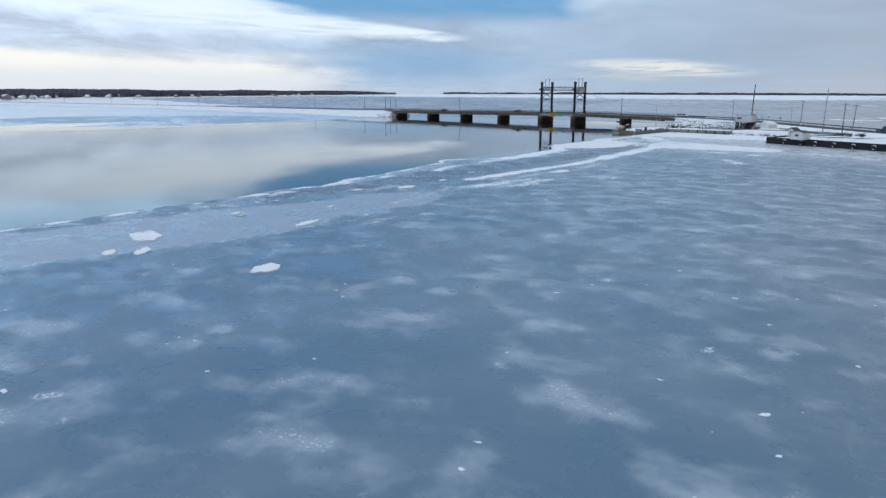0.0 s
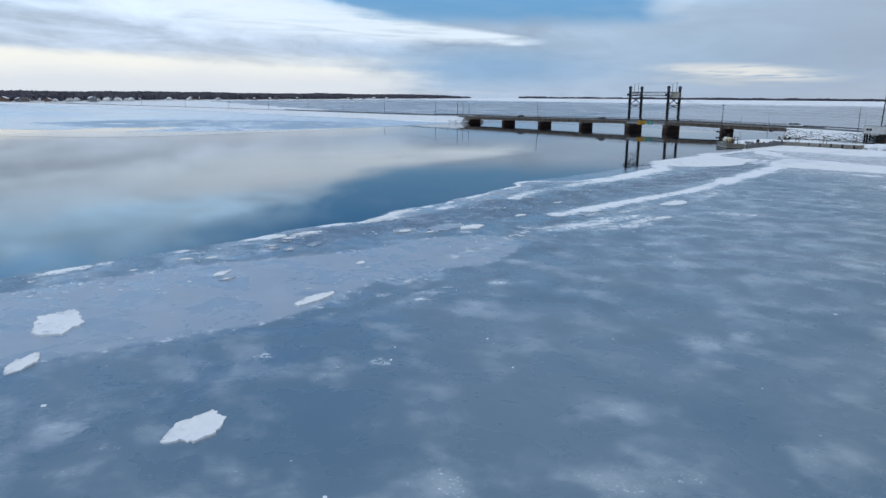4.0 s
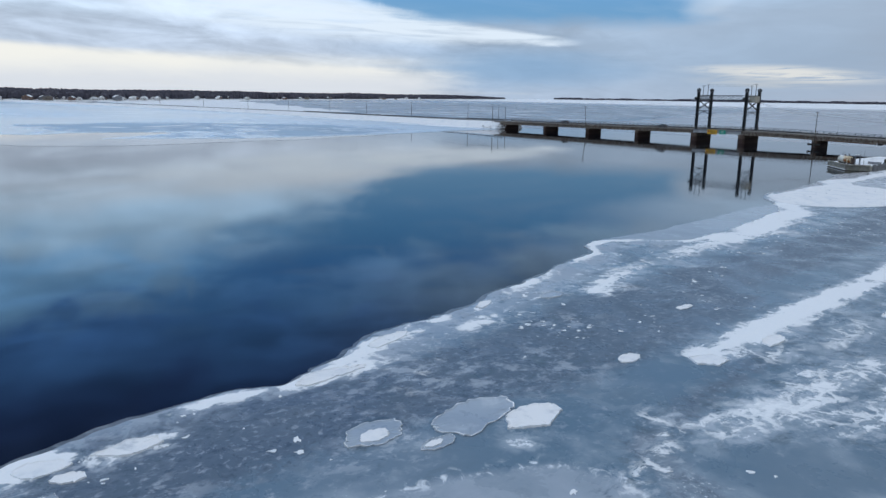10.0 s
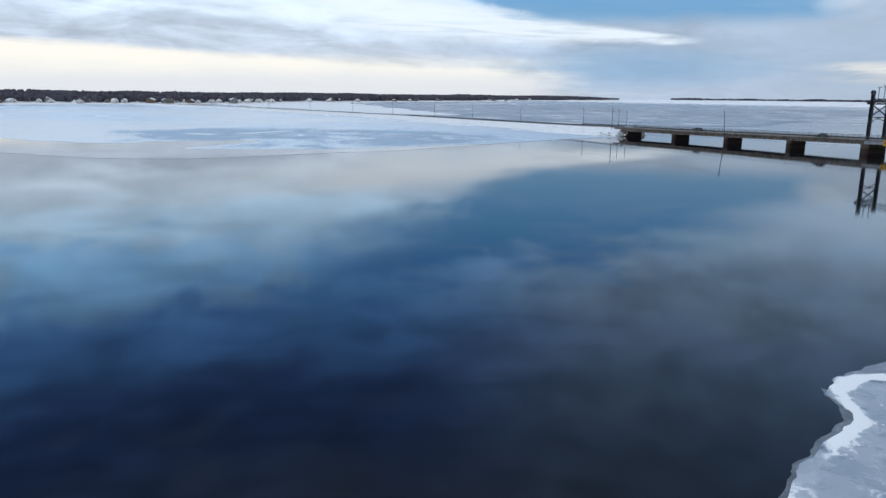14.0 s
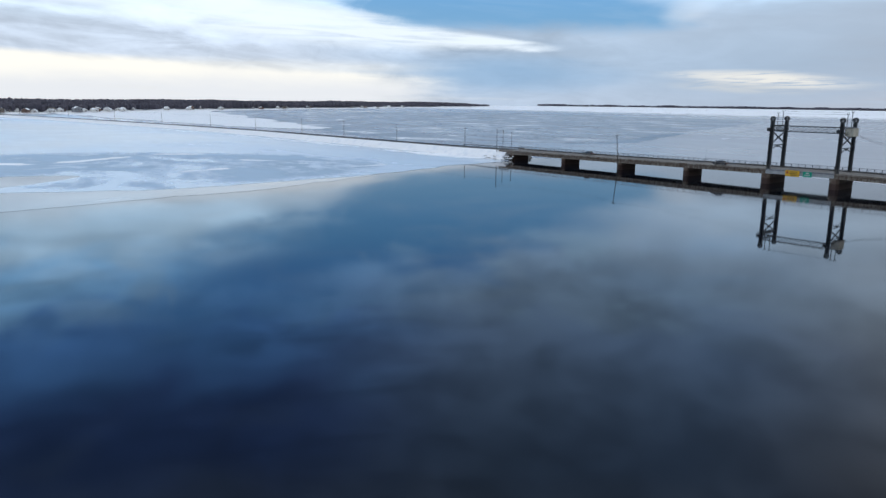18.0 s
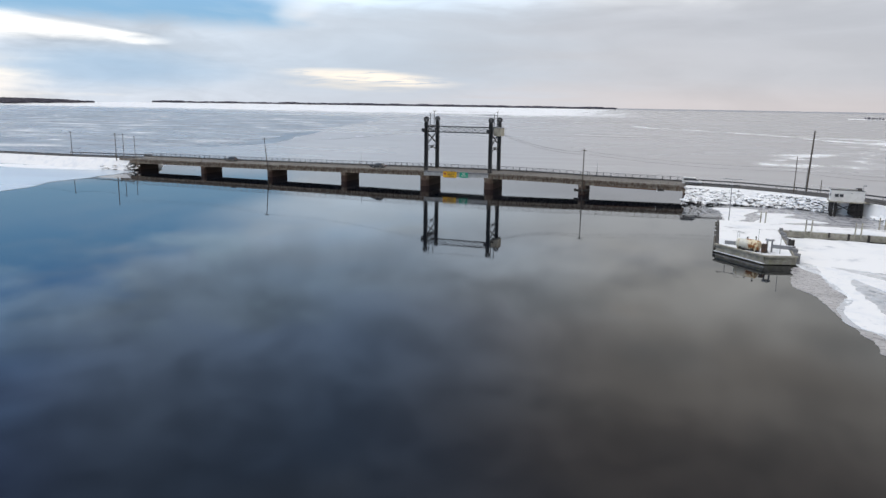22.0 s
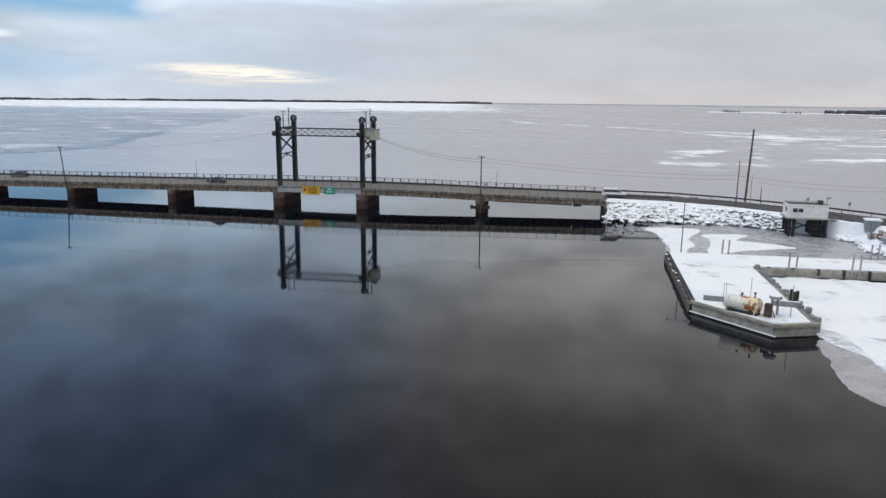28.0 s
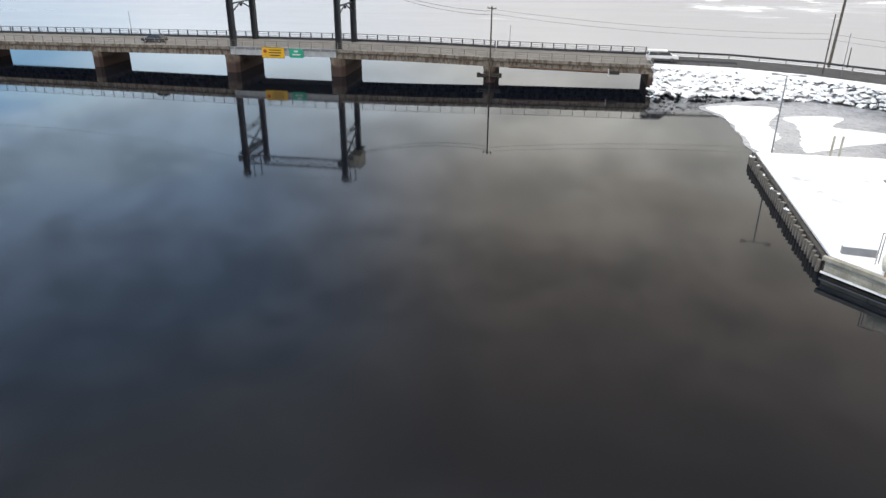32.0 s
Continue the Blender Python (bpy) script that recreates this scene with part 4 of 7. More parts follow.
bay_ice()
SLUSH_LINE = [(80.3, -78.4), (79.1, -86.5), (78.8, -92.1), (81.2, -97.5), (82.2, -106.3), (83.4, -112.7), (84.0, -118.8), (85.1, -124.8), (85.2, -130), (85.0, -135), (86.0, -139.5)]
rim = ragged(SLUSH_LINE, 0.5, 0.5, 3.0, 5.0, closed=False)
solid("slush_rim", slab(rim + [(x + 2.0, y) for x, y in EDGE if -141 < y][::-1], -0.2, 0.025), SLUSH, "thin pale grey slush along the snowy ice edge", "ice", kind="structure")
APRON = [(94.2, -194.5), (94.3, -188), (94.2, -180.5), (93.4, -166), (91.8, -152), (93.5, -148), (97, -152), (100.5, -168), (102, -181), (100.5, -190), (97, -196)]
sheet("skim_ice", APRON, -0.2, 0.03, APRON_ICE, "smooth thin grey skim ice beside the snow belt", "ice", 0.8, 0.5, 4.0, 6.6, "structure")

OUTER = [p for p in EDGE if -420 < p[1] < -196]
rim = ragged([(x - 0.30 - 0.15 * math.sin(i * 1.7), y - 0.2) for i, (x, y) in enumerate(OUTER)], 0.4, 0.55, 3.0, 2.0, closed=False)
solid("skim_ice", Mesh().prism(rim + [(x + 2.0, y) for x, y in OUTER][::-1], -0.2, 0.022), SKIM, "thin dark skim ice at the open water", "ice", kind="structure")

LEFT = [(-1500, -900), (-800, -520), (-400, -330), (-220, -252), (-152, -212), (-154, -186), (-145, -158), (-131, -168), (-118, -189), (-111, -181), (-100, -158),
        (-96.5, -143), (-96.5, -120), (-97, -90), (-103, -60),
        (-108, -41), (-109.5, -17), (-110, -6.5), (-118, -2), (-135, 6), (-152, 7), (-190, 6), (-300, 6), (-600, 6), (-1500, 6)]
BACK = [(-4300, 10), (-600, 8), (-140, 12), (-116, 22), (-70, 30), (0, 27), (48, 23), (70, 15), (92, 6), (115, -12), (145, -40), (180, -66),
        (300, -142), (700, -400), (2500, -900), (4300, -900), (4300, 1500), (3000, 3700), (0, 4700), (-3000, 3700)]


def frozen(outline, grids, zones, mat, label, z):
    """A wide ice sheet whose points carry how snowy and how dark it is."""
    pts = np.array([(x, y) for x0, x1, y0, y1, d in grids for x in np.arange(x0, x1, d) for y in np.arange(y0, y1, d)], float)
    pts += np.random.RandomState(7).uniform(-0.2, 0.2, pts.shape) * grids[0][4]
    pts = pts[within(pts[:, 0], pts[:, 1], outline, 4.0) > 0.99]
    n = len(outline)
    vs, _, fs, *_ = delaunay_2d_cdt([Vector(p) for p in outline] + [Vector(p) for p in pts.tolist()], [(i, (i + 1) % n) for i in range(n)], [], 0, 1e-4)
    xy = np.array([tuple(v) for v in vs])
    mid = np.array([xy[list(f)].mean(0) for f in fs])
    keep = within(mid[:, 0], mid[:, 1], outline, 0.01) > 0.5
    m = Mesh()
    m.add([(a, b, z) for a, b in xy.tolist()], [f for f, k in zip(fs, keep) if k])
    low = [(a, b, -0.25) for a, b in outline]
    m.loft([list(r) for r in zip(low + low[:1], [(a, b, z) for a, b in outline] + [(*outline[0], z)])])
    me = m.data("ice_sheet", mat)
    co = np.array([v.co[:2] for v in me.vertices])
    for key, val in zip(("snow", "dark"), zones(co[:, 0], co[:, 1])):
        me.attributes.new(key, "FLOAT", "POINT").data.foreach_set("value", val.astype(np.float32))
    return tagged(new("ice_sheet", me), label, "ice", kind="structure")


GREY_BAY = [(-234, -207), (-236, -177), (-251, -140), (-233, -98), (-201, -78), (-180, -61), (-156, -51), (-112, -54), (-97, -92), (-96, -120), (-100, -158),
            (-118, -189), (-145, -158), (-154, -185), (-152, -212)]


def left_zones(x, y):
    shore_x = np.interp(-y, [-20, 17, 41, 88, 131, 169, 189, 212, 262, 330], [-112, -110, -109, -98, -94, -101, -116, -143, -220, -400])
    off = shore_x - x
    grey = within(x, y, GREY_BAY, 26.0)
    snow = np.clip((off - 50) / 60, 0, 1) * (0.15 - 0.12 * grey) + 0.05
    snow = np.maximum(snow, 0.52 * np.clip(1.0 - np.abs(y + 8) / 16.0, 0, 1))
    snow = np.maximum(snow, 0.20 * np.clip(1.2 - np.abs(off - 5) / 5.0, 0, 1) * np.clip((y + 130) / 60.0, 0.25, 1))
    dark = 0.46 * grey
    for line, w in (([(-193, -150), (-207, -124)], 4), ([(-140, -128), (-142, -112)], 3.5), ([(-171, -92), (-162, -85)], 4), ([(-216, -108), (-207, -94)], 4),
                    ([(-207, -200), (-209, -190)], 6), ([(-200, -169), (-192, -162)], 4), ([(-125, -74), (-124, -60)], 3), ([(-146, -82), (-140, -72)], 3)):
        snow = np.maximum(snow, 0.75 * stroke(x, y, line, w))
    return snow, dark


POND = [(-1300, 420), (-900, 230), (-560, 120), (-295, 44), (-196, 40), (-176, 117), (-166, 146), (-184, 199), (-200, 240), (-222, 312), (-258, 452), (-316, 621), (-400, 887), (-620, 980), (-1000, 800)]


def back_zones(x, y):
    dark = 0.52 * within(x, y, POND, 30.0)
    dark = np.maximum(dark, 0.95 * stroke(x, y, [(-176, 117), (-166, 146), (-184, 199), (-200, 240), (-222, 312)], 7.0))
    snow = 0.05 + 0.30 * within(x, y, POND, 40.0) + 0.66 * np.clip((y - 850) / 700.0, 0, 1) * np.clip((-x - 0.12 * y + 350) / 450.0, 0, 1)
    snow = np.maximum(snow, 0.38 * within(x, y, [(90, 130), (150, 210), (120, 330), (260, 620), (900, 620), (1400, 0), (420, 30), (260, 80), (190, 130)], 90.0))
    snow = np.maximum(snow, 0.50 * within(x, y, [(510, 971), (320, 431), (229, 226), (250, 180), (222, 108), (240, 30), (420, 20), (1400, 0), (1290, 1240)], 60.0))
    snow = np.maximum(snow, 0.55 * np.clip(1.0 - np.abs(y - 24) / 26.0, 0, 1) * np.clip((-x - 150) / 200.0, 0, 1))
    snow = np.maximum(snow, 0.50 * within(x, y, [(230, 500), (330, 520), (232, 230), (300, 205), (700, 300), (900, 700), (660, 900)], 70.0))
    for line, w, k in (([(-58, 840), (17, 640), (84, 583), (142, 481), (176, 392)], 11, 0.56), ([(91, 140), (111, 196), (131, 226)], 6, 0.62), ([(96, 146), (112, 114), (107, 124)], 4, 0.55), ([(134, 171), (182, 339)], 6, 0.5), ([(164, 181), (198, 190)], 8, 0.7), ([(182, 339), (224, 381), (268, 345)], 16, 0.55), ([(93, 140), (113, 158), (112, 123)], 6, 0.48), ([(176, 482), (212, 440), (190, 380)], 24, 0.55),
                       ([(168, 180), (176, 168)], 8, 0.62), ([(102, 204), (145, 254), (172, 292)], 11, 0.5), ([(176, 185), (204, 170)], 9, 0.6), ([(236, 242), (249, 199), (300, 180)], 16, 0.55),
                       ([(98, 110), (106, 128)], 4, 0.5), ([(178, 317), (149, 223), (130, 144), (123, 98)], 6, 0.44), ([(73, 597), (126, 522), (166, 433), (200, 373), (242, 388)], 9, 0.52),
                       ([(209, 91), (217, 83), (221, 60)], 5, 0.58), ([(248, 96), (275, 90)], 6, 0.6), ([(94, 144), (100, 118), (109, 112)], 4, 0.6), ([(220, 300), (330, 260)], 14, 0.55), ([(320, 130), (420, 60)], 16, 0.55), ([(-444, 57), (-435, 70)], 9, 0.7), ([(-340, 250), (-250, 260)], 8, 0.5),
                       ([(-600, 330), (-380, 320)], 10, 0.5), ([(-300, 120), (-220, 105)], 5, 0.5)):
        snow = np.maximum(snow, k * stroke(x, y, line, w))
    return snow, dark


frozen(ragged(LEFT, 3.0, 2.2, 14.0, 9.0), ((-420, -90, -300, 6, 4.0), (-1500, -420, -560, 6, 30.0)), left_zones, LEFT_ICE, "pale blue ice with streaks of snow beside the causeway", 0.06)
frozen(ragged(BACK, 12.0, 3.0, 20.0, 3.0), ((-960, 480, 10, 700, 9.0), (-4200, 4200, -900, 4600, 75.0)), back_zones, BAY_ICE, "wide grey frozen bay with a darker pond and white streaks", 0.02)
sheet("skim_ice", [(-420, -330), (-230, -252), (-158, -214), (-158, -150), (-104, -150), (-102, -82), (-97, -84), (-92, -97), (-87, -115), (-82, -134), (-82, -155), (-80, -176),
                   (-79, -192), (-84, -206), (-92, -218), (-140, -250), (-240, -300), (-420, -370)], -0.2, 0.03, PALE_SKIM, "thin pale skim ice at the edge of the open water", "ice", 2.0, 1.4, 9.0, 6.0, "structure")
COVE = [(69.0, -13.2), (70.6, -17.9), (71.3, -26), (71.3, -37), (74, -43), (110, -44), (112, -20), (106, -9), (96, -6), (82, -6)]
sheet("ice_sheet", COVE, -0.2, 0.045, COVE_ICE, "grey wet ice in the small cove", "ice", 0.7, 0.6, 5.0, 4.0, "structure")

SNOWS = [
    ("snow_belt", [(84.2, -74.6), (87.4, -82.5), (86.6, -87), (87.0, -96), (87.6, -103.9), (89.6, -109.4), (94.6, -110.6), (98.8, -111.4), (101.2, -112.5), (102.0, -118), (102.4, -122.5), (104.4, -128), (104.8, -133),
                   (102, -140), (97.5, -145), (92.5, -145.5), (88.2, -141), (86.9, -136.5), (87.3, -130), (86.7, -124.5), (86.0, -118), (86.0, -112.5), (83.4, -109.2), (83.0, -103), (85.1, -95.6), (84.2, -90), (83.6, -83.4)], SNOW, 0.10, 0.45, "broad white snow belt along the ice edge"),
    ("snow_strip", [(83.5, -75.0), (86.5, -77.6), (91.1, -82.6), (96.4, -87.4), (99.6, -94.0), (104.7, -98.7), (101.6, -100.2), (97.4, -97.3), (91.9, -93.1), (87.6, -84.6)], SNOW, 0.10, 0.4, "white snow strip lying on the ice"),
    ("snow_field", [(104.4, -105.4), (107.4, -102.8), (113.0, -102.3), (118, -104), (128, -107), (140, -112), (142, -122), (126, -126), (112, -127.5), (108.2, -121.5), (105.8, -116.5), (105.3, -110.9)], FIELD_SNOW, 0.10, 0.5, "white snow field on the frozen bay"),
    ("snow_field", [(81.3, -51.6), (113.7, -51.7), (143, -55), (139, -64.5), (130, -71), (120, -75.8), (110, -78.6), (101, -76.8), (92.6, -78.2), (87, -76.4), (82, -74.6), (81, -70)], FIELD_SNOW, 0.09, 0.9, "smooth white snow between the two wharves"),
    ("cove_snow", [(69.8, -13.6), (75.0, -11.9), (80.0, -12.8), (78.4, -18), (76.0, -23.1), (76.6, -28), (74.3, -33.9), (72.8, -37.5), (71.9, -36), (71.6, -26), (71.0, -18.5)], SNOW, 0.08, 0.5, "white snow patch on the cove ice"),
    ("cove_snow", [(79.7, -18.1), (87.1, -17.1), (84.6, -22.6), (88.8, -24.6), (92.8, -28.0), (87.2, -30.6), (81.7, -33.6), (77.4, -36.5), (78.4, -30), (79.7, -23.4)], SNOW, 0.08, 0.5, "white snow patch on the cove ice"),
]
for i, (name, pts, mat, top, wild, label) in enumerate(SNOWS):
    cover = sheet(name, pts, 0.0, top + 0.0013 * i, mat, label, "snow" if "snow" in name else "ice", 0.3, wild, 2.6, 11.0 + i)
    if name not in ("snow_belt", "snow_strip"):
        continue
    # bare grey spots where the wind has swept the snow
    rnd = random.Random(80 + i)
    xs, ys = [p[0] for p in pts], [p[1] for p in pts]
    left = 34 if name == "snow_belt" else 6
    while left:
        x, y = rnd.uniform(min(xs), max(xs)), rnd.uniform(min(ys), max(ys))
        if within(np.array([x]), np.array([y]), pts, 3.0)[0] < 0.95:
            continue
        r, n = 0.09 + 0.3 * rnd.random() ** 2, 9
        ring = [(x + r * rnd.uniform(0.5, 1.3) * math.cos(6.283 * k / n) * 0.8, y + r * rnd.uniform(0.5, 1.3) * math.sin(6.283 * k / n) * 1.7) for k in range(n)]
        part("ice_spot", Mesh().prism(ring, top - 0.03, top + 0.0013 * i + 0.006), LACY_SNOW, cover)
        left -= 1


def floe(name, x, y, w, h, turn, z, mat, label, seed, cover=None):
    """A broken ice plate with an uneven raised rim; cover: the share of it that lies under snow."""
    rnd = random.Random(seed)
    corners = rnd.randint(8, 12)
    turns = sorted(2 * math.pi * (i + rnd.uniform(-0.34, 0.34)) / corners for i in range(corners))
    knots = [(0.5 * w * rnd.uniform(0.70, 1.14) * math.cos(a), 0.5 * h * rnd.uniform(0.70, 1.14) * math.sin(a)) for a in turns]
    c, s = math.cos(radians(turn)), math.sin(radians(turn))
    outer = []
    for (ax, ay), (bx, by) in zip(knots, knots[1:] + knots[:1]):
        for u in (0.0, 0.25, 0.5, 0.75):
            px, py = ax + (bx - ax) * u + rnd.uniform(-0.04, 0.04) * h, ay + (by - ay) * u + rnd.uniform(-0.04, 0.04) * h
            outer.append((px * c - py * s, px * s + py * c))
    n = len(outer)
    lift = [rnd.uniform(0.5, 1.3) * z for _ in range(n)]
    rings = [[(px, py, 0.0) for px, py in outer], [(px * 0.985, py * 0.985, l) for (px, py), l in zip(outer, lift)],
             [(px * 0.90, py * 0.90, l * 0.55) for (px, py), l in zip(outer, lift)], [(px * 0.4, py * 0.4, z * 0.45) for px, py in outer]]
    ob = solid(name, Mesh().loft(rings, True), mat, label, "ice floe", "ice floes in the bay ice")
    ob.matrix_basis = pose(x, y, 0.05)
    if cover:
        # torn snow on one side of the plate, and a broken white line round its rim
        side = rnd.uniform(0, 6.28)
        mx, my = 0.22 * w * math.cos(side) * (1 - cover), 0.22 * h * math.sin(side) * (1 - cover)
        ring = [(px * cover * rnd.uniform(0.82, 1.0) + mx * c - my * s, py * cover * rnd.uniform(0.82, 1.0) + mx * s + my * c) for px, py in outer]
        if cover > 0.38:
            part("snow_patch", Mesh().prism(ring, 0.3 * z, z * 0.95), SNOW, ob, "torn white snow on the plate")
        inner = [(px * q, py * q) for (px, py), q in zip(outer, (rnd.uniform(0.955, 0.998) for _ in range(n)))]
        band = Mesh().loft([[(*o, 0.4 * z), (*o, l), (*i_, l), (*i_, 0.4 * z)] for o, i_, l in zip(outer + outer[:1], inner + inner[:1], lift + lift[:1])])
        part("rim", band, SNOW_THIN, ob, "uneven white rim")
    return ob


FLOES = [(111.2, -254.3, 2.6, 1.5, 70), (112.8, -253.4, 1.6, 0.9, 65), (111.7, -250.5, 3.2, 1.4, 88), (107.0, -232.9, 4.8, 1.2, 105), (109.8, -239.0, 5.0, 1.5, 92),
         (120.9, -233.7, 4.0, 2.2, 92), (126.3, -197.5, 8.0, 3.0, 88), (123.0, -212.3, 3.0, 1.3, 95), (132.1, -210.3, 3.4, 1.3, 85), (128.2, -280.2, 6.6, 3.5, 158),
         (149.1, -279.8, 4.0, 2.3, 112), (134.4, -264.0, 4.4, 1.4, 108), (122.6, -265.8, 2.4, 0.9, 120), (119.0, -222.9, 2.4, 1.2, 90), (114.9, -210.0, 2.0, 0.9, 90), (104.8, -222.0, 2.4, 1.0, 112),
         (134.9, -283.8, 3.4, 1.3, 140), (133.2, -286.2, 2.6, 1.2, 140), (127.1, -254.4, 1.6, 0.8, 120), (115.4, -265.8, 1.6, 0.8, 80), (116.3, -263.8, 1.2, 0.6, 80), (122.2, -219.2, 3.0, 1.8, 70)]
for i, (x, y, w, h, a) in enumerate(FLOES):
    floe("ice_floe", x, y, w, h, a, 0.07 if w < 3 else 0.10, SNOW if i % 3 else SNOW_THIN, "flat white snow-crusted ice floe frozen into the grey ice", i + 1)
PLATES = [(119.0, -236.2, 7.0, 3.3, 97, 0.3), (117.5, -241.1, 4.0, 2.2, 92, 0.55), (120.1, -239.4, 2.4, 1.0, 92, 0.55), (115.2, -256.7, 1.8, 1.0, 85, 0.5), (116.4, -257.3, 1.4, 0.9, 70, 0.5), (117.8, -256.4, 1.5, 1.0, 100, 0.5),
          (106.2, -215.7, 3.2, 1.5, 95, 0.3), (117.4, -253.1, 2.2, 1.2, 120, 0.35), (124.5, -266.2, 1.8, 1.2, 120, 0.45), (114.1, -254.6, 1.2, 0.8, 90, 0.4)]
for i, (x, y, w, h, a, k) in enumerate(PLATES):
    floe("ice_floe", x, y, w, h, a, 0.09, MILKY_ICE, "grey translucent ice plate with a white rim and a little snow", 170 + i, k)
# small crusts of snow scattered on the ice, in belts that follow the edge
crumbs = Mesh()
rnd = random.Random(5)
count = 0
while count < 1300:
    band = rnd.random()
    if band < 0.55:
        y = rnd.uniform(-300, -80)
        base = np.interp(-y, [-q[1] for q in EDGE], [q[0] for q in EDGE])
        x = base + abs(rnd.gauss(0, 9)) + 0.8
        size = 0.05 + 0.16 * rnd.random() ** 3.0
    else:
        x, y = rnd.uniform(110, 230), rnd.uniform(-318, -110)
        size = 0.04 + 0.13 * rnd.random() ** 2.5
    if fract((x / 14, y / 14), 60.0, 3) < rnd.uniform(-0.15, 0.5):
        continue
    n, a0 = rnd.randint(7, 11), rnd.uniform(0, 6.28)
    el = rnd.uniform(1.0, 1.9)
    ring = []
    for i in range(n):
        r = size * rnd.uniform(0.4, 1.4)
        px, py = r * math.cos(6.283 * i / n) * el, r * math.sin(6.283 * i / n)
        ring.append((x + px * math.cos(a0) - py * math.sin(a0), y + px * math.sin(a0) + py * math.cos(a0)))
    crumbs.prism(ring, 0.03, 0.062 + 0.06 * size)
    count += 1
solid("snow_crusts", crumbs, SNOW_THIN, "small white snow crusts scattered on the grey ice", "snow", kind="stuff")

# far snow fields
sheet("snow_field", [(900, 1500), (600, 1300), (780, 1180), (1300, 1150), (2600, 900), (2600, 1500), (1500, 1800)], 0.0, 0.22, SNOW_THIN, "distant white snow under the wooded shore", "snow", 20, 30, 120, 4.3)
sheet("snow_field", [(-2600, 60), (-900, 40), (-500, 60), (-420, 100), (-700, 190), (-1400, 420), (-2500, 800)], 0.0, 0.24, SNOW_THIN, "distant white snow before the wooded shore", "snow", 20, 20, 90, 5.3)

# ---- embankments and land ----
def foot_share(x):
    """The bank is steeper where the hut stands over the cove."""
    return float(np.interp(x, (84, 93, 108, 115), (1.0, 0.30, 0.30, 1.0)))


def bank(name, line, half, top, foot, mat, label, category):
    """A bank that follows a line of (x, y, z), flat on top and sloping to the ice."""
    rings = []
    pts = [Vector(p) for p in line]
    for i, p in enumerate(pts):
        d = (pts[min(i + 1, len(pts) - 1)] - pts[max(i - 1, 0)])
        n = Vector((-d.y, d.x, 0)).normalized()
        ring = []
        share = foot_share(p.x)
        low, near_half = foot * share, half - 0.75 * (1.0 - share) / 0.6
        for side, z in ((-(near_half + low), -0.4), (-(near_half + 0.5 * share + 0.1), p.z - 0.35), (-near_half, p.z - 0.08), (half, p.z - 0.08), (half + 0.6, p.z - 0.35), (half + foot, -0.4)):
            q = p + n * (side + 0.5 * fract((p.x / 6, p.y / 6), side))
            ring.append((q.x, q.y, z))
        rings.append(ring)
    m = Mesh().loft(rings)
    m.add(rings[0], [tuple(range(6))])
    m.add(rings[-1], [tuple(range(6))])
    return solid(name, m, mat, label, category, kind="structure")


def densify(line, step):
    out = []
    for a, b in zip(line, line[1:]):
        n = max(1, int((Vector(b) - Vector(a)).length / step))
        out += [tuple(Vector(a).lerp(Vector(b), j / n)) for j in range(n)]
    return out + [line[-1]]


def strip(line, off0, off1, lift=0.0):
    pts = [Vector(p) for p in line]
    a, b = [], []
    for i, p in enumerate(pts):
        d = pts[min(i + 1, len(pts) - 1)] - pts[max(i - 1, 0)]
        n = Vector((-d.y, d.x, 0)).normalized()
        a.append((*(p + n * off0)[:2], p.z + lift))
        b.append((*(p + n * off1)[:2], p.z + lift))
    return a, b


ROAD_R = densify([(63.0, 4.4, 3.95), (76, 4.6, 3.7), (88, 1.0, 3.5), (100, -6.5, 3.4), (112, -17, 3.3), (124, -28.5, 3.2), (138, -41, 3.0), (152, -51.5, 2.8), (168, -61, 2.6), (210, -83, 2.4), (330, -145, 2.4), (700, -330, 2.4)], 4.0)
ROAD_L = densify([(-117.0, 4.4, 3.7), (-150, 5.0, 3.3), (-220, 7, 3.0), (-330, 9, 2.8), (-460, 2, 2.6), (-690, -24, 2.5), (-960, -70, 2.5)], 5.0)
bank("embankment", ROAD_R, 5.2, 0, 4.6, SNOW_GROUND, "snow-covered road embankment", "embankment")
bank("embankment", ROAD_L, 5.2, 0, 5.0, SNOW_GROUND, "snow-covered causeway embankment", "embankment")
for name, line in (("road", ROAD_R), ("road", ROAD_L)):
    a, b = strip(line, -4.2, 4.2)
    a0, b0 = strip(line, -4.2, 4.2, -0.3)
    m = Mesh().loft([list(r) for r in zip(a0, a, b, b0)])
    solid(name, m, ASPHALT, "dark cleared asphalt road on the causeway", "road", kind="structure")

LAND = [(105, -12.5), (104.6, -20), (104.8, -30), (108.5, -39), (104, -43.5), (104.2, -47.5), (120, -49), (140, -52.5), (148, -54), (140, -42), (124, -30), (110, -17)]
m = Mesh()
ring = ragged(LAND, 0.9, 0.5, 4.0, 8.0)
cx, cy = 121.0, -40.0
rings = [[(x, y, -0.3) for x, y in ring]]
for k, z in ((0.96, 0.9), (0.88, 1.5), (0.6, 1.9), (0.25, 2.0)):
    rings.append([(cx + (x - cx) * k, cy + (y - cy) * k, z + 0.18 * fract((x * k / 5, y * k / 5), 3.0)) for x, y in ring])
m.loft(rings, True)
solid("shore_ground", m, SNOW_GROUND, "snow-covered shore ground below the road", "ground", kind="structure", smooth=True)


# ---- bridge ----
PIER_X = [-114.2, -87.6, -62.3, -36.2, -9.8, 9.7, 36.2]
NEAR_Y, FAR_Y = -1.6, 10.6


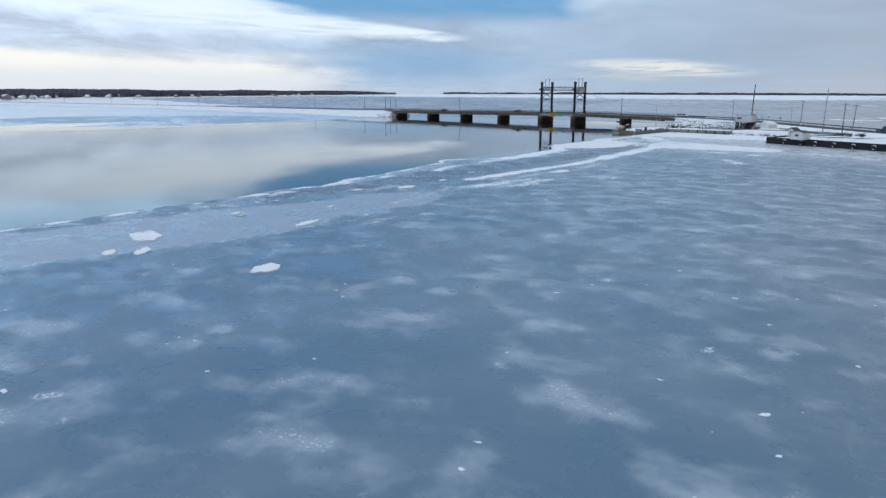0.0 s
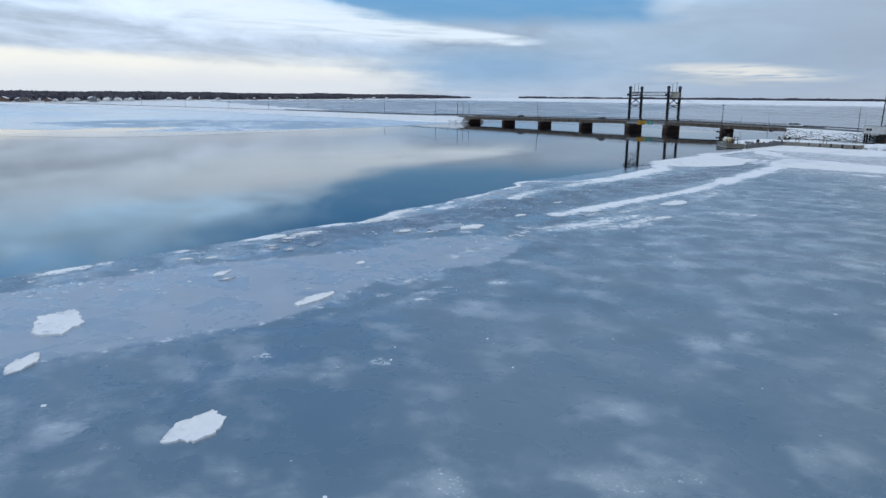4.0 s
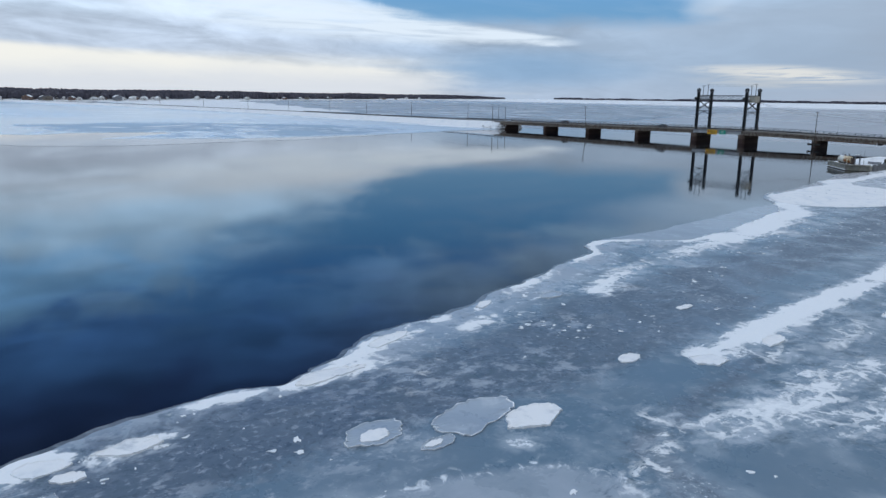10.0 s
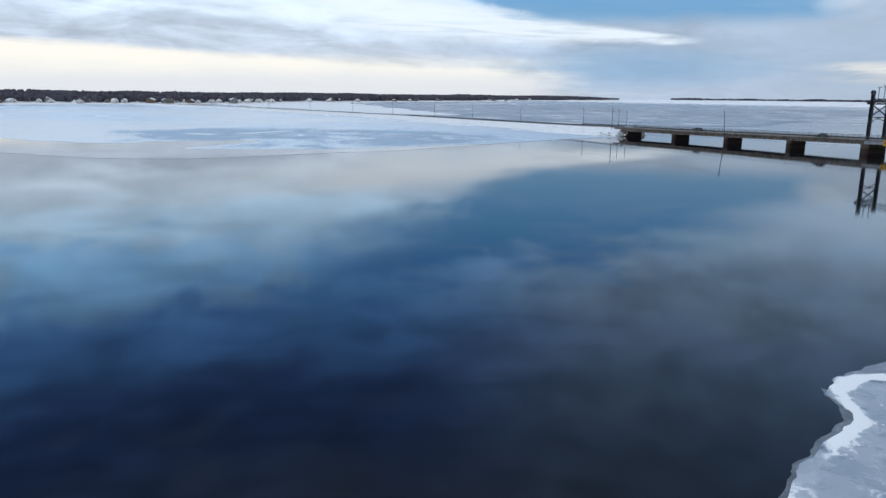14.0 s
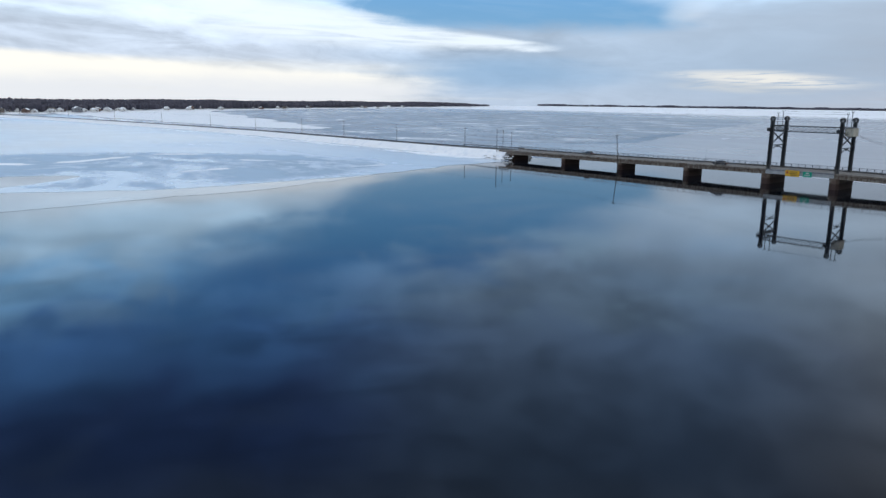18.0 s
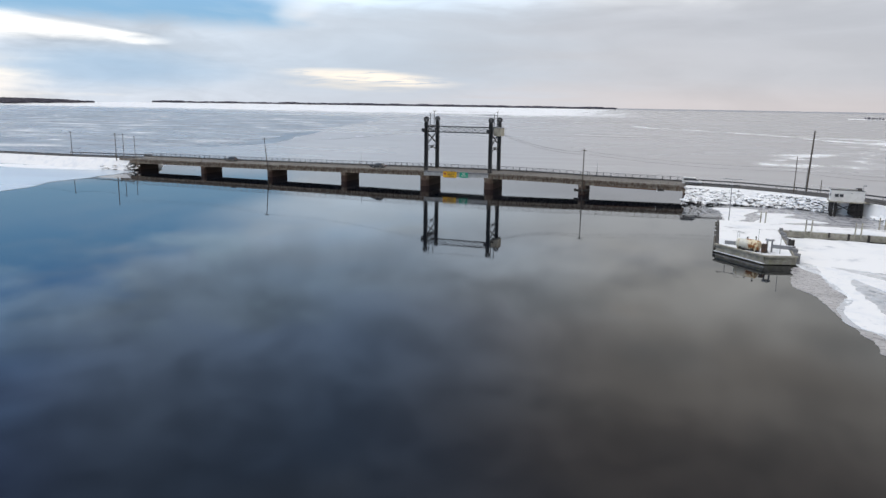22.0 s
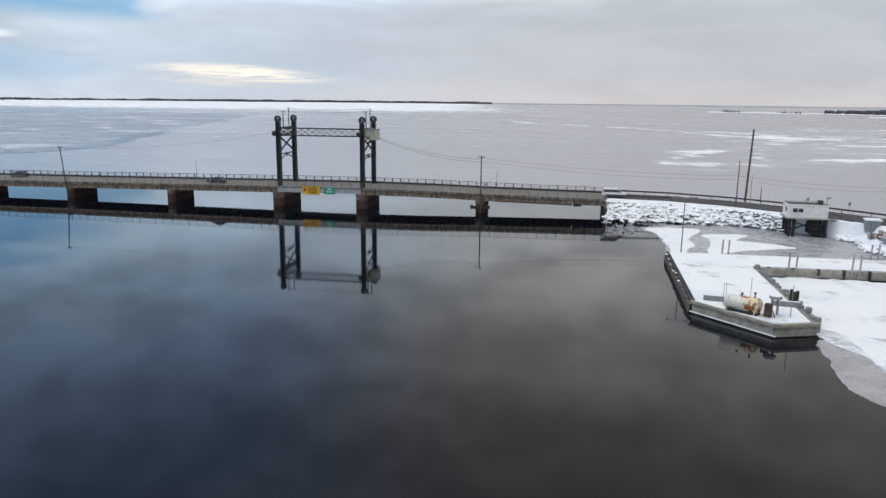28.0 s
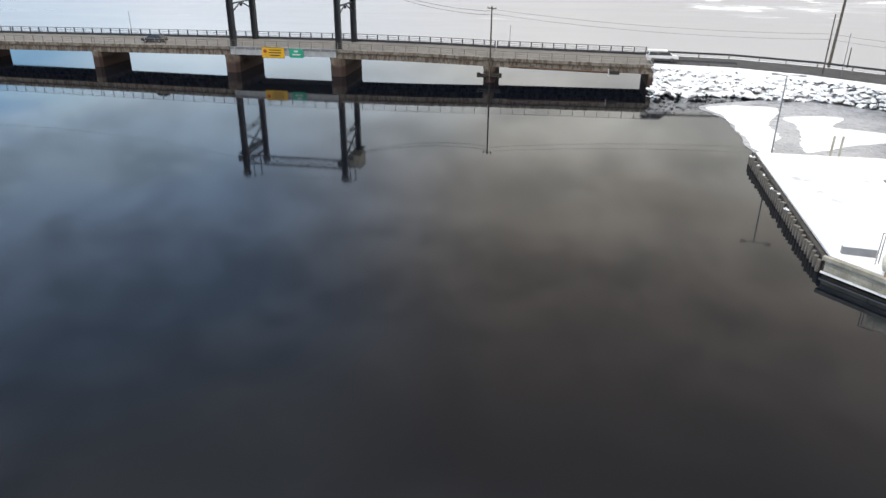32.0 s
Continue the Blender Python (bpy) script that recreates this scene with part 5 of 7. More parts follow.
def deck_z(x):
    """Height of the kerb top along the bridge."""
    return float(np.interp(x, [-122, -87, -62, -36, -10, 10, 26, 36, 52, 64], [3.72, 3.82, 4.0, 4.26, 4.52, 4.6, 4.46, 4.18, 3.98, 3.86]))


def make_pier_thing(x, z, wide, at_tower):
    p = thing("pier", "stained concrete bridge pier with a dark tidal band", "bridge pier", "bridge piers")
    h = wide / 2
    shaft = Mesh()
    back = FAR_Y - 0.6 if at_tower else 8.1
    ring = [(x - h, NEAR_Y + 0.5), (x - h * 0.55, NEAR_Y), (x + h * 0.55, NEAR_Y), (x + h, NEAR_Y + 0.5), (x + h, back - 0.5), (x + h * 0.55, back), (x - h * 0.55, back), (x - h, back - 0.5)]
    shaft.loft([[(a, b, -2.0) for a, b in ring], [(a, b, z - 0.45) for a, b in ring]], True)
    part("shaft", shaft, PIER, p)
    cap = Mesh()
    big = [(x + (a - x) * 1.05, 4.5 + (b - 4.5) * 1.01) for a, b in ring]
    cap.loft([[(a, b, z - 0.45) for a, b in big], [(a, b, z) for a, b in big]], True)
    part("cap", cap, PIER, p)
    return p


for x in PIER_X:
    tower = abs(x) < 12
    make_pier_thing(x, deck_z(x) - (1.52 if not tower else 1.48), 1.9 if not tower else 2.6, tower)

POST = Mesh().box((0, 0, 0.55), (0.19, 0.15, 1.14), 0, 0.02).data("post", RAIL)
GALV_DULL = worn("dull_galvanised", (0.22, 0.205, 0.185), (0.16, 0.145, 0.13), 2.0, 0.6)
POST_NEAR = Mesh().box((0, 0, 0.55), (0.10, 0.11, 1.12), 0, 0.02).data("post", GALV_DULL)


def make_span(x0, x1, lift=False):
    s = thing("bridge_span", "white-painted steel lift span with guard rails" if lift else "stained concrete girder span of the road bridge", "bridge span", "bridge spans")
    xs = list(np.linspace(x0 + 0.06, x1 - 0.06, 5))
    z = [deck_z(x) for x in xs]

    def lo(ya, yb, za, zb, mesh=None):
        mm = mesh or Mesh()
        mm.loft([[(x, ya, q + za), (x, yb, q + za), (x, yb, q + zb), (x, ya, q + zb)] for x, q in zip(xs, z)], True)
        return mm

    part("road_deck", lo(NEAR_Y + 0.25, FAR_Y - 0.25, -0.42, -0.18), DECK_ROAD, s)
    if lift:
        part("girder", lo(NEAR_Y - 0.05, NEAR_Y + 0.25, -1.36, -0.42), LIFT_PAINT, s, "pale painted plate girder")
        part("girder", lo(FAR_Y - 0.25, FAR_Y + 0.05, -1.36, -0.42), LIFT_PAINT, s, "pale painted plate girder")
        part("kerb", lo(NEAR_Y - 0.1, NEAR_Y + 0.3, -0.40, 0.0), GREY_PAINT, s)
        part("kerb", lo(FAR_Y - 0.3, FAR_Y + 0.1, -0.40, 0.0), GREY_PAINT, s)
        for k in range(10):
            x = x0 + 0.9 + k * (x1 - x0 - 1.8) / 9
            part("stiffener", Mesh().box((x, NEAR_Y - 0.12, deck_z(x) - 0.72), (0.12, 0.14, 1.2), 0, 0.02), LIFT_PAINT, s)
    else:
        part("girder", lo(NEAR_Y + 0.06, NEAR_Y + 0.66, -1.5, -0.60), CONCRETE, s, "stained concrete edge girder")
        part("girder", lo(2.9, 3.5, -1.5, -0.42), CONCRETE, s)
        part("girder", lo(6.0, 6.6, -1.5, -0.42), CONCRETE, s)
        part("girder", lo(FAR_Y - 0.95, FAR_Y - 0.35, -1.5, -0.52), CONCRETE, s, "stained concrete edge girder")
        for ya, yb in ((NEAR_Y - 0.1, NEAR_Y + 0.35), (FAR_Y - 0.35, FAR_Y + 0.1)):
            part("fascia", lo(ya, yb, -0.50, 0.0), CONCRETE_PALE, s, "pale concrete fascia beam with drip stains")
            # stained strip whose dark colour draws the shade line below the overhang
            part("stained_shade_edge", lo(ya + (0.04 if ya < 0 else 0.0), yb - (0.0 if ya < 0 else 0.04), -0.62, -0.502), DRIP_SHADE, s, "rust-stained strip under the fascia, darkened for the overhang's shade")
        for k in range(7):
            x = x0 + 1.9 + k * (x1 - x0 - 3.8) / 6
            part("drain_block", Mesh().box((x, NEAR_Y + 0.1, deck_z(x) - 0.74), (0.22, 0.3, 0.24), 0, 0.04), DRIP_SHADE, s)
    for y, mat, post, k_ in ((NEAR_Y + 0.05, GALV_DULL, POST_NEAR, 0.7), (FAR_Y - 0.05, RAIL, POST, 1.0)):
        for dz, r in ((1.08, 0.055), (0.72, 0.03), (0.38, 0.03)):
            mm = Mesh()
            for a, b in zip(zip(xs, z), zip(xs[1:], z[1:])):
                mm.tube((a[0], y, a[1] + dz), (b[0], y, b[1] + dz), r * k_)
            part("rail", mm, mat, s, "dark steel handrail" if k_ == 1.0 else "dull galvanised handrail")
        n = round((x1 - x0) / 2.06)
        for k in range(n + 1):
            x = x0 + 0.25 + k * (x1 - x0 - 0.5) / n
            part("post", post, mat, s, at=pose(x, y, deck_z(x) - 0.02))
    # dark strip along the foot of the far rail
    part("kerb_strip", lo(FAR_Y - 0.42, FAR_Y - 0.36, -0.16, 0.26), RAIL, s, "dark strip along the far kerb")
    return s


ends = [-121.5] + PIER_X + [63.0]
for a, b in zip(ends, ends[1:]):
    make_span(a, b, lift=abs(a + b) < 2)

pipe = thing("service_pipe", "rust-brown service pipe hung below the shore span", "pipe")
RUST = worn("rust_pipe", (0.10, 0.055, 0.035), (0.16, 0.10, 0.07), 1.2, 0.85)
part("pipe", Mesh().tube((39.5, NEAR_Y + 0.1, 2.74), (56.0, NEAR_Y + 0.1, 2.42), 0.17, 10), RUST, pipe)
for x in (42.0, 46.5, 51.0, 55.0):
    part("hanger", Mesh().box((x, NEAR_Y + 0.1, 2.85 - (x - 42) * 0.018), (0.10, 0.10, 0.75)), GREY_PAINT, pipe)
part("joint_box", Mesh().box((56.9, NEAR_Y + 0.12, 2.40), (1.6, 0.4, 0.55), 0, 0.06), TIMBER_DARK, pipe, "dark junction box")
part("drop_pipe", Mesh().tube((55.9, NEAR_Y - 0.12, 3.0), (55.9, NEAR_Y - 0.12, 1.9), 0.09, 8), WHITE, pipe, "short white drop pipe")
stub = thing("fender_timber", "dark worn fender timbers across the pier foot", "timber")
for z, r in ((1.35, 0.16), (1.05, 0.2)):
    part("timber", Mesh().tube((34.3, -1.75, z), (38.4, -1.75, z + 0.1), r, 8, r * 0.8), TIMBER_DARK, stub)
for x in (34.5, 38.1):
    part("chock", Mesh().box((x, -1.8, 1.3), (0.6, 0.5, 0.7), 12, 0.1), TIMBER_DARK, stub)

for name, x0, x1 in (("abutment", -124.5, -121.0), ("abutment", 62.4, 66.0)):
    mm = Mesh().box(((x0 + x1) / 2, 4.5, 0.9), (x1 - x0, 13.0, 3.4), 0, 0.2)
    solid(name, mm, PIER, "dark stained concrete bridge abutment", "abutment", kind="structure")


def make_tower(x, side):
    """One steel lift tower: four-sided columns, cross bracing, sheaves on top."""
    tw = thing("lift_tower", "dark steel lift tower with sheaves and masts", "bridge tower", "lift towers of the bridge")
    zb, zt = 2.75, 18.55
    for y in (0.0, 9.6):
        leg = Mesh()
        leg.box((x - 0.38, y, (zb + zt) / 2), (0.2, 0.8, zt - zb), 0, 0.02)
        leg.box((x + 0.38, y, (zb + zt) / 2), (0.2, 0.8, zt - zb), 0, 0.02)
        leg.box((x, y, (zb + zt) / 2), (0.6, 0.14, zt - zb), 0, 0.0)
        leg.box((x, y, zb + 0.15), (1.1, 1.2, 0.3), 0, 0.04)
        part("leg", leg, STEEL, tw)
        n_, r0, r1 = 24, 0.40, 0.78
        rim = Mesh().loft([[(x + r * math.cos(q), y + dy, 19.3 + r * math.sin(q)) for r, dy in ((r0, -0.16), (r1, -0.2), (r1, 0.2), (r0, 0.16), (r0, -0.16))] for q in (2 * math.pi * i / n_ for i in range(n_ + 1))])
        wheel = part("sheave", rim, STEEL, tw, "round steel cable sheave")
        part("hub", Mesh().tube((x, y - 0.26, 19.3), (x, y + 0.26, 19.3), 0.2, 12), RAIL, wheel)
        for k in range(4):
            c_, s_ = math.cos(math.pi * k / 4), math.sin(math.pi * k / 4)
            part("spoke", Mesh().beam((x - 0.5 * c_, y, 19.3 - 0.5 * s_), (x + 0.5 * c_, y, 19.3 + 0.5 * s_), 0.1, 0.1), STEEL, wheel)
        for dx in (-0.32, 0.32):
            part("sheave_bracket", Mesh().beam((x + dx, y - 0.42, 18.5), (x + dx, y, 19.25), 0.08, 0.12).beam((x + dx, y + 0.42, 18.5), (x + dx, y, 19.25), 0.08, 0.12), STEEL, tw)
        part("counterweight_rope", Mesh().tube((x + side * 0.62, y + 0.1, 19.2), (x + side * 0.62, y + 0.1, 5.2), 0.04), RAIL, tw)
    for z in (15.75, 17.35):
        part("strut", Mesh().box((x, 4.8, z), (0.34, 9.0, 0.3), 0, 0.03), STEEL, tw)
    for k in range(6):
        y0, y1 = 0.4 + k * 1.467, 0.4 + (k + 1) * 1.467
        part("lacing", Mesh().beam((x, y0, 15.8), (x, y1, 17.3), 0.09, 0.12).beam((x, y0, 17.3), (x, y1, 15.8), 0.09, 0.12), STEEL, tw)
    part("brace", Mesh().beam((x, 0.3, 11.9), (x, 9.3, 15.6), 0.22, 0.34), STEEL, tw)
    part("brace", Mesh().beam((x, 9.3, 11.9), (x, 0.3, 15.6), 0.22, 0.34), STEEL, tw)
    part("brace", Mesh().beam((x, 0.3, 11.5), (x, 9.3, 11.5), 0.16, 0.24), STEEL, tw)
    for y in (0.3, 4.8):
        part("brace", Mesh().beam((x, y, 9.9 if y < 1 else 11.5), (x, y + 4.5, 11.5 if y < 1 else 9.9), 0.14, 0.2), STEEL, tw)
    part("light", Mesh().box((x, 4.8, 11.0), (0.35, 0.5, 0.45), 0, 0.05), BLACK, tw)
    for y, z in ((3.2, 21.0), (6.6, 21.6)):
        mast = part("mast", Mesh().tube((x, y, 17.3), (x, y, z), 0.10, 8), STEEL, tw)
        part("crossarm", Mesh().beam((x, y - 0.9, z - 0.08), (x, y + 0.9, z - 0.08), 0.08, 0.1), STEEL, mast)
        part("insulator", Mesh().tube((x, y - 0.8, z), (x, y - 0.8, z + 0.28), 0.06).tube((x, y + 0.8, z), (x, y + 0.8, z + 0.28), 0.06), RAIL, mast)
    plat = Mesh().box((x - side * 0.9, 4.8, 15.6), (1.2, 9.4, 0.08)).box((x - side * 1.45, 4.8, 16.1), (0.06, 9.4, 0.06))
    part("platform", plat, STEEL, tw)
    part("motor", Mesh().box((x - 0.5, -0.75, 16.2), (1.1, 0.9, 1.0), 0, 0.15), STEEL, tw)
    return tw


make_tower(-9.8, 1)
make_tower(9.7, -1)
truss = thing("tower_truss", "dark steel lattice girder joining the tower tops", "truss")
for y in (0.0,):
    for z in (15.75, 17.35):
        part("chord", Mesh().beam((-9.4, y, z), (9.3, y, z), 0.26, 0.26), STEEL, truss)
    for k in range(11):
        a, b = -9.4 + k * 1.7, -9.4 + (k + 1) * 1.7
        part("lacing", Mesh().beam((a, y, 15.8), (b, y, 17.3), 0.08, 0.11).beam((a, y, 17.3), (b, y, 15.8), 0.08, 0.11), STEEL, truss)
        part("upright", Mesh().beam((b, y, 15.8), (b, y, 17.3), 0.09, 0.09), STEEL, truss)
HOUSE_PAINT = worn("cream_sheet_metal", (0.66, 0.64, 0.56), (0.56, 0.53, 0.45), 0.8, 0.6, (0.30, 0.24, 0.15), 0.64)
mh = thing("machine_house", "white sheet-metal machine house on the lift tower", "machine house")
part("body", Mesh().box((11.35, 2.75, 16.1), (2.2, 3.6, 2.3), 0, 0.06), HOUSE_PAINT, mh)
for k in range(5):
    part("panel_rib", Mesh().box((12.48, 1.4 + k * 0.68, 16.1), (0.06, 0.10, 2.2)), HOUSE_PAINT, mh)
for k in range(4):
    part("panel_rib", Mesh().box((10.55 + k * 0.55, 0.93, 16.1), (0.08, 0.05, 2.2)), HOUSE_PAINT, mh)
part("roof", Mesh().box((11.35, 2.75, 17.3), (2.4, 3.8, 0.12), 0, 0.04), GREY_PAINT, mh)
part("bracket", Mesh().beam((10.2, 1.4, 14.3), (11.5, 1.4, 15.0), 0.14, 0.2).beam((10.2, 4.0, 14.3), (11.5, 4.0, 15.0), 0.14, 0.2), STEEL, mh)

ys = NEAR_Y - 0.21
sg = thing("sign", "yellow warning sign with dark lettering bars on the lift span", "sign")
part("panel", Mesh().box((-1.75, ys, 3.75), (4.1, 0.08, 1.85), 0, 0.02), YELLOW, sg)
part("symbol", Mesh().tube((-3.2, ys - 0.05, 3.95), (-3.2, ys - 0.08, 3.95), 0.32, 10), RED, sg)
for k, w in enumerate((2.1, 2.3, 1.9)):
    part("lettering_bar", Mesh().box((-1.4, ys - 0.055, 4.2 - k * 0.45), (w, 0.02, 0.16)), BLACK, sg)
part("border", Mesh().box((-1.75, ys - 0.05, 4.63), (4.1, 0.03, 0.06)).box((-1.75, ys - 0.05, 2.87), (4.1, 0.03, 0.06)), BLACK, sg)
sg = thing("sign", "green clearance sign with white lettering bars on the lift span", "sign")
part("panel", Mesh().box((2.5, ys, 3.75), (2.5, 0.08, 1.5), 0, 0.02), GREEN, sg)
part("lettering_bar", Mesh().box((2.5, ys - 0.055, 4.1), (0.8, 0.02, 0.28)), WHITE, sg)
part("lettering_bar", Mesh().box((2.5, ys - 0.055, 3.55), (1.5, 0.02, 0.22)), WHITE, sg)


# ---- poles and cables ----
def pole(x, y, z0, z1, r=0.14, arm=1.0, lean=(0.0, 0.0), mat=WOOD, label="weathered wooden utility pole beside the road", lamp=False):
    p = thing("utility_pole" if not lamp else "street_lamp", label, "pole" if not lamp else "street lamp", "poles along the road")
    top = (x + lean[0], y + lean[1], z1)
    part("shaft", Mesh().tube((x, y, z0 - 0.3), top, r, 8, r * 0.7), mat, p)
    if arm:
        a = part("crossarm", Mesh().beam((top[0] - arm, top[1] + arm * 0.4, z1 - 0.35), (top[0] + arm, top[1] - arm * 0.4, z1 - 0.35), 0.10, 0.13), mat, p)
        for s in (-0.85, 0.85):
            q = (top[0] + s * arm, top[1] - s * arm * 0.4, z1 - 0.28)
            part("insulator", Mesh().tube(q, (q[0], q[1], q[2] + 0.25), 0.06), GREY_PAINT, a)
    if lamp:
        part("arm", Mesh().tube(top, (top[0] + 1.3, top[1] - 0.3, z1 + 0.15), 0.05), mat, p)
        part("lamp_head", Mesh().box((top[0] + 1.5, top[1] - 0.35, z1 + 0.12), (0.7, 0.28, 0.14), -13, 0.05), GREY_PAINT, p)
        part("arm", Mesh().tube(top, (top[0] - 1.0, top[1] + 0.25, z1 + 0.15), 0.05), mat, p)
        part("lamp_head", Mesh().box((top[0] - 1.15, top[1] + 0.28, z1 + 0.12), (0.7, 0.28, 0.14), -13, 0.05), GREY_PAINT, p)
    return p


# bridge poles fixed to the piers
pole(-62.3, -1.95, 0.6, 12.3, 0.15, 0.9, (-1.1, 0.0), label="dark utility pole fixed to a bridge pier")
pole(36.4, -1.95, 0.6, 12.4, 0.16, 0.8, label="dark utility pole fixed to a bridge pier")
pole(-36.0, 10.73, 4.0, 8.6, 0.06, 0, mat=GALV, label="thin grey post behind the bridge rail")
pole(38.6, 10.73, 4.0, 8.0, 0.06, 0, mat=GALV, label="thin grey post behind the bridge rail")
# road on the shore side
pole(88.4, -2.6, 3.2, 12.5, 0.13, 0.0, label="slim bare wooden pole by the road")
pole(92.6, 8.0, 2.9, 18.5, 0.26, 0.0, (0.5, 0.2), label="tall thick dark wooden pole by the road")
pole(90.8, -3.6, 3.2, 10.0, 0.07, 0.0, mat=GALV, label="thin grey steel pole by the road")
pole(118.6, -14.5, 3.0, 12.1, 0.14, 0.9, (0.3, 0))
pole(119.0, -28.4, 2.6, 8.8, 0.09, 0.35, mat=GALV, label="grey steel pole beside the road")
pole(134.7, -47.6, 2.2, 16.4, 0.15, 0.0, (0.4, 0), mat=GALV, label="tall slim grey pole beside the road")
pole(141.3, -36.6, 2.8, 11.1, 0.14, 0.9, (0.4, 0.1))
pole(143.0, -58.2, 2.0, 11.7, 0.16, 0.9, (0.1, 0.1))
pole(159.4, -51.5, 2.6, 12.2, 0.14, 0.9, (0.5, 0.1))
pole(163.0, -53.0, 2.6, 6.2, 0.06, 0.0, mat=GALV, label="short grey roadside post")
pole(180.0, -62.5, 2.5, 12.0, 0.14, 0.9)
pole(205.0, -76.0, 2.4, 12.0, 0.14, 0.9)
pole(235.0, -92.0, 2.4, 12.0, 0.14, 0.9)
pole(108.2, -25.5, 1.6, 6.2, 0.06, 0.0, mat=GALV, label="thin grey post near the shed")
pole(96.3, 10.2, 3.0, 6.0, 0.12, 0.0, label="short dark post beyond the road")
for x, y in ((108.6, -5.6), (102.6, -0.4)):
    sg = thing("road_sign", "small grey road sign on a thin post", "sign", "signs along the road")
    part("post", Mesh().tube((x, y, 2.6), (x, y, 5.2), 0.05, 8), GALV, sg)
    part("panel", Mesh().box((x, y, 5.0), (0.75, 0.06, 0.6), 30, 0.02), GREY_PAINT, sg)
sg = thing("road_sign", "small white road sign on a thin post", "sign", "signs along the road")
part("post", Mesh().tube((124.0, -33.6, 1.9), (124.0, -33.6, 4.3), 0.05, 8), GALV, sg)
part("panel", Mesh().box((124.0, -33.66, 4.0), (0.6, 0.06, 0.8), 35, 0.02), WHITE, sg)
# left causeway
pole(-121.8, -2.6, 3.2, 12.2, 0.16, 0.5, label="dark wooden utility pole at the bridge end")
pole(-130.5, 10.2, 2.9, 11.4, 0.12, 0.5, label="wooden utility pole at the bridge end")
pole(-126.0, 10.8, 2.9, 10.6, 0.12, 0.4, label="wooden utility pole at the bridge end")
for x, y in ((-155, 10.5), (-208, 12), (-258, 13), (-306, 14), (-365, 13), (-430, 10), (-505, 2), (-590, -8), (-690, -20), (-800, -40)):
    pole(x, y, 2.3, 11.6, 0.13, 0.7, label="wooden utility pole along the causeway")


def cable(points, sag, r=0.018, label="thin dark overhead cable"):
    line = []
    for a, b in zip(points, points[1:]):
        a, b = Vector(a), Vector(b)
        line += [a.lerp(b, i / 10) - Vector((0, 0, 4 * sag * (i / 10) * (1 - i / 10))) for i in range(10)]
    line.append(Vector(points[-1]))
    rings = []
    for i, p in enumerate(line):
        d = (line[min(i + 1, len(line) - 1)] - line[max(i - 1, 0)]).normalized()
        u = d.cross(Vector((0, 0, 1))).normalized()
        w = u.cross(d)
        rings.append([tuple(p + r * (math.cos(q) * u + math.sin(q) * w)) for q in (0.0, 1.571, 3.142, 4.712)])
    return solid("cable", Mesh().loft(rings, True), BLACK, label, "cable", "overhead cables")


cable([(-10.3, -0.3, 16.4), (-63.4, -1.95, 11.9), (-121.8, -2.6, 11.6)], 1.3)
cable([(-63.3, -1.95, 11.2), (-121.8, -2.6, 10.8)], 1.2)
cable([(12.4, 4.4, 15.4), (36.4, -1.95, 11.6)], 1.0, 0.03)
cable([(12.4, 4.4, 15.1), (36.4, -1.95, 11.0)], 1.1, 0.03)
cable([(36.4, -1.95, 11.9), (88.4, -2.6, 9.6), (118.9, -14.5, 9.5), (141.7, -36.5, 8.6), (159.9, -51.4, 9.6), (180, -62.5, 10), (205, -76, 10)], 0.8)
cable([(36.4, -1.95, 11.2), (88.4, -2.6, 8.8), (118.9, -14.5, 8.8), (141.7, -36.5, 7.9), (159.9, -51.4, 8.9)], 0.9)
cable([(118.9, -14.5, 11.7), (141.7, -36.5, 10.7), (159.9, -51.4, 11.8), (180, -62.5, 11.6), (205, -76, 11.6)], 0.6)
cable([(-9.8, 3.2, 21.0), (9.7, 3.2, 21.0)], 0.15)
cable([(-9.8, 6.6, 21.6), (9.7, 6.6, 21.6)], 0.15)
xs_l = [(-130.5, 10.2, 11.0), (-155, 10.5, 11.2), (-208, 12, 11.2), (-258, 13, 11.2), (-306, 14, 11.2), (-365, 13, 11.2), (-430, 10, 11.2), (-505, 2, 11.2), (-590, -8, 11.2)]
cable(xs_l, 0.8, 0.03)


# ---- road furniture ----
def guardrail(line, off, label):
    g = thing("guard_rail", label, "guard rail", "guard rails along the road")
    a, b = strip(line, off, off + 0.05)
    m = Mesh().loft([[(*p[:2], p[2] + 0.45), (*p[:2], p[2] + 0.78), (*q[:2], q[2] + 0.78), (*q[:2], q[2] + 0.45)] for p, q in zip(a, b)], True)
    part("beam", m, RAIL, g)
    post = Mesh().box((0, 0, 0.35), (0.12, 0.14, 0.9)).data("post", WOOD)
    for p in a:
        part("post", post, WOOD, g, at=pose(p[0], p[1], p[2] - 0.05))
    return g


guardrail([p for p in ROAD_R if p[0] < 265], 4.5, "dark steel guard rail along the road")
guardrail([p for p in ROAD_R if p[0] < 80], -4.5, "dark steel guard rail at the bridge end")
guardrail([p for p in ROAD_L if p[0] > -330], 4.5, "dark steel guard rail along the causeway")
guardrail([p for p in ROAD_L if p[0] > -160], -4.5, "dark steel guard rail at the bridge end")


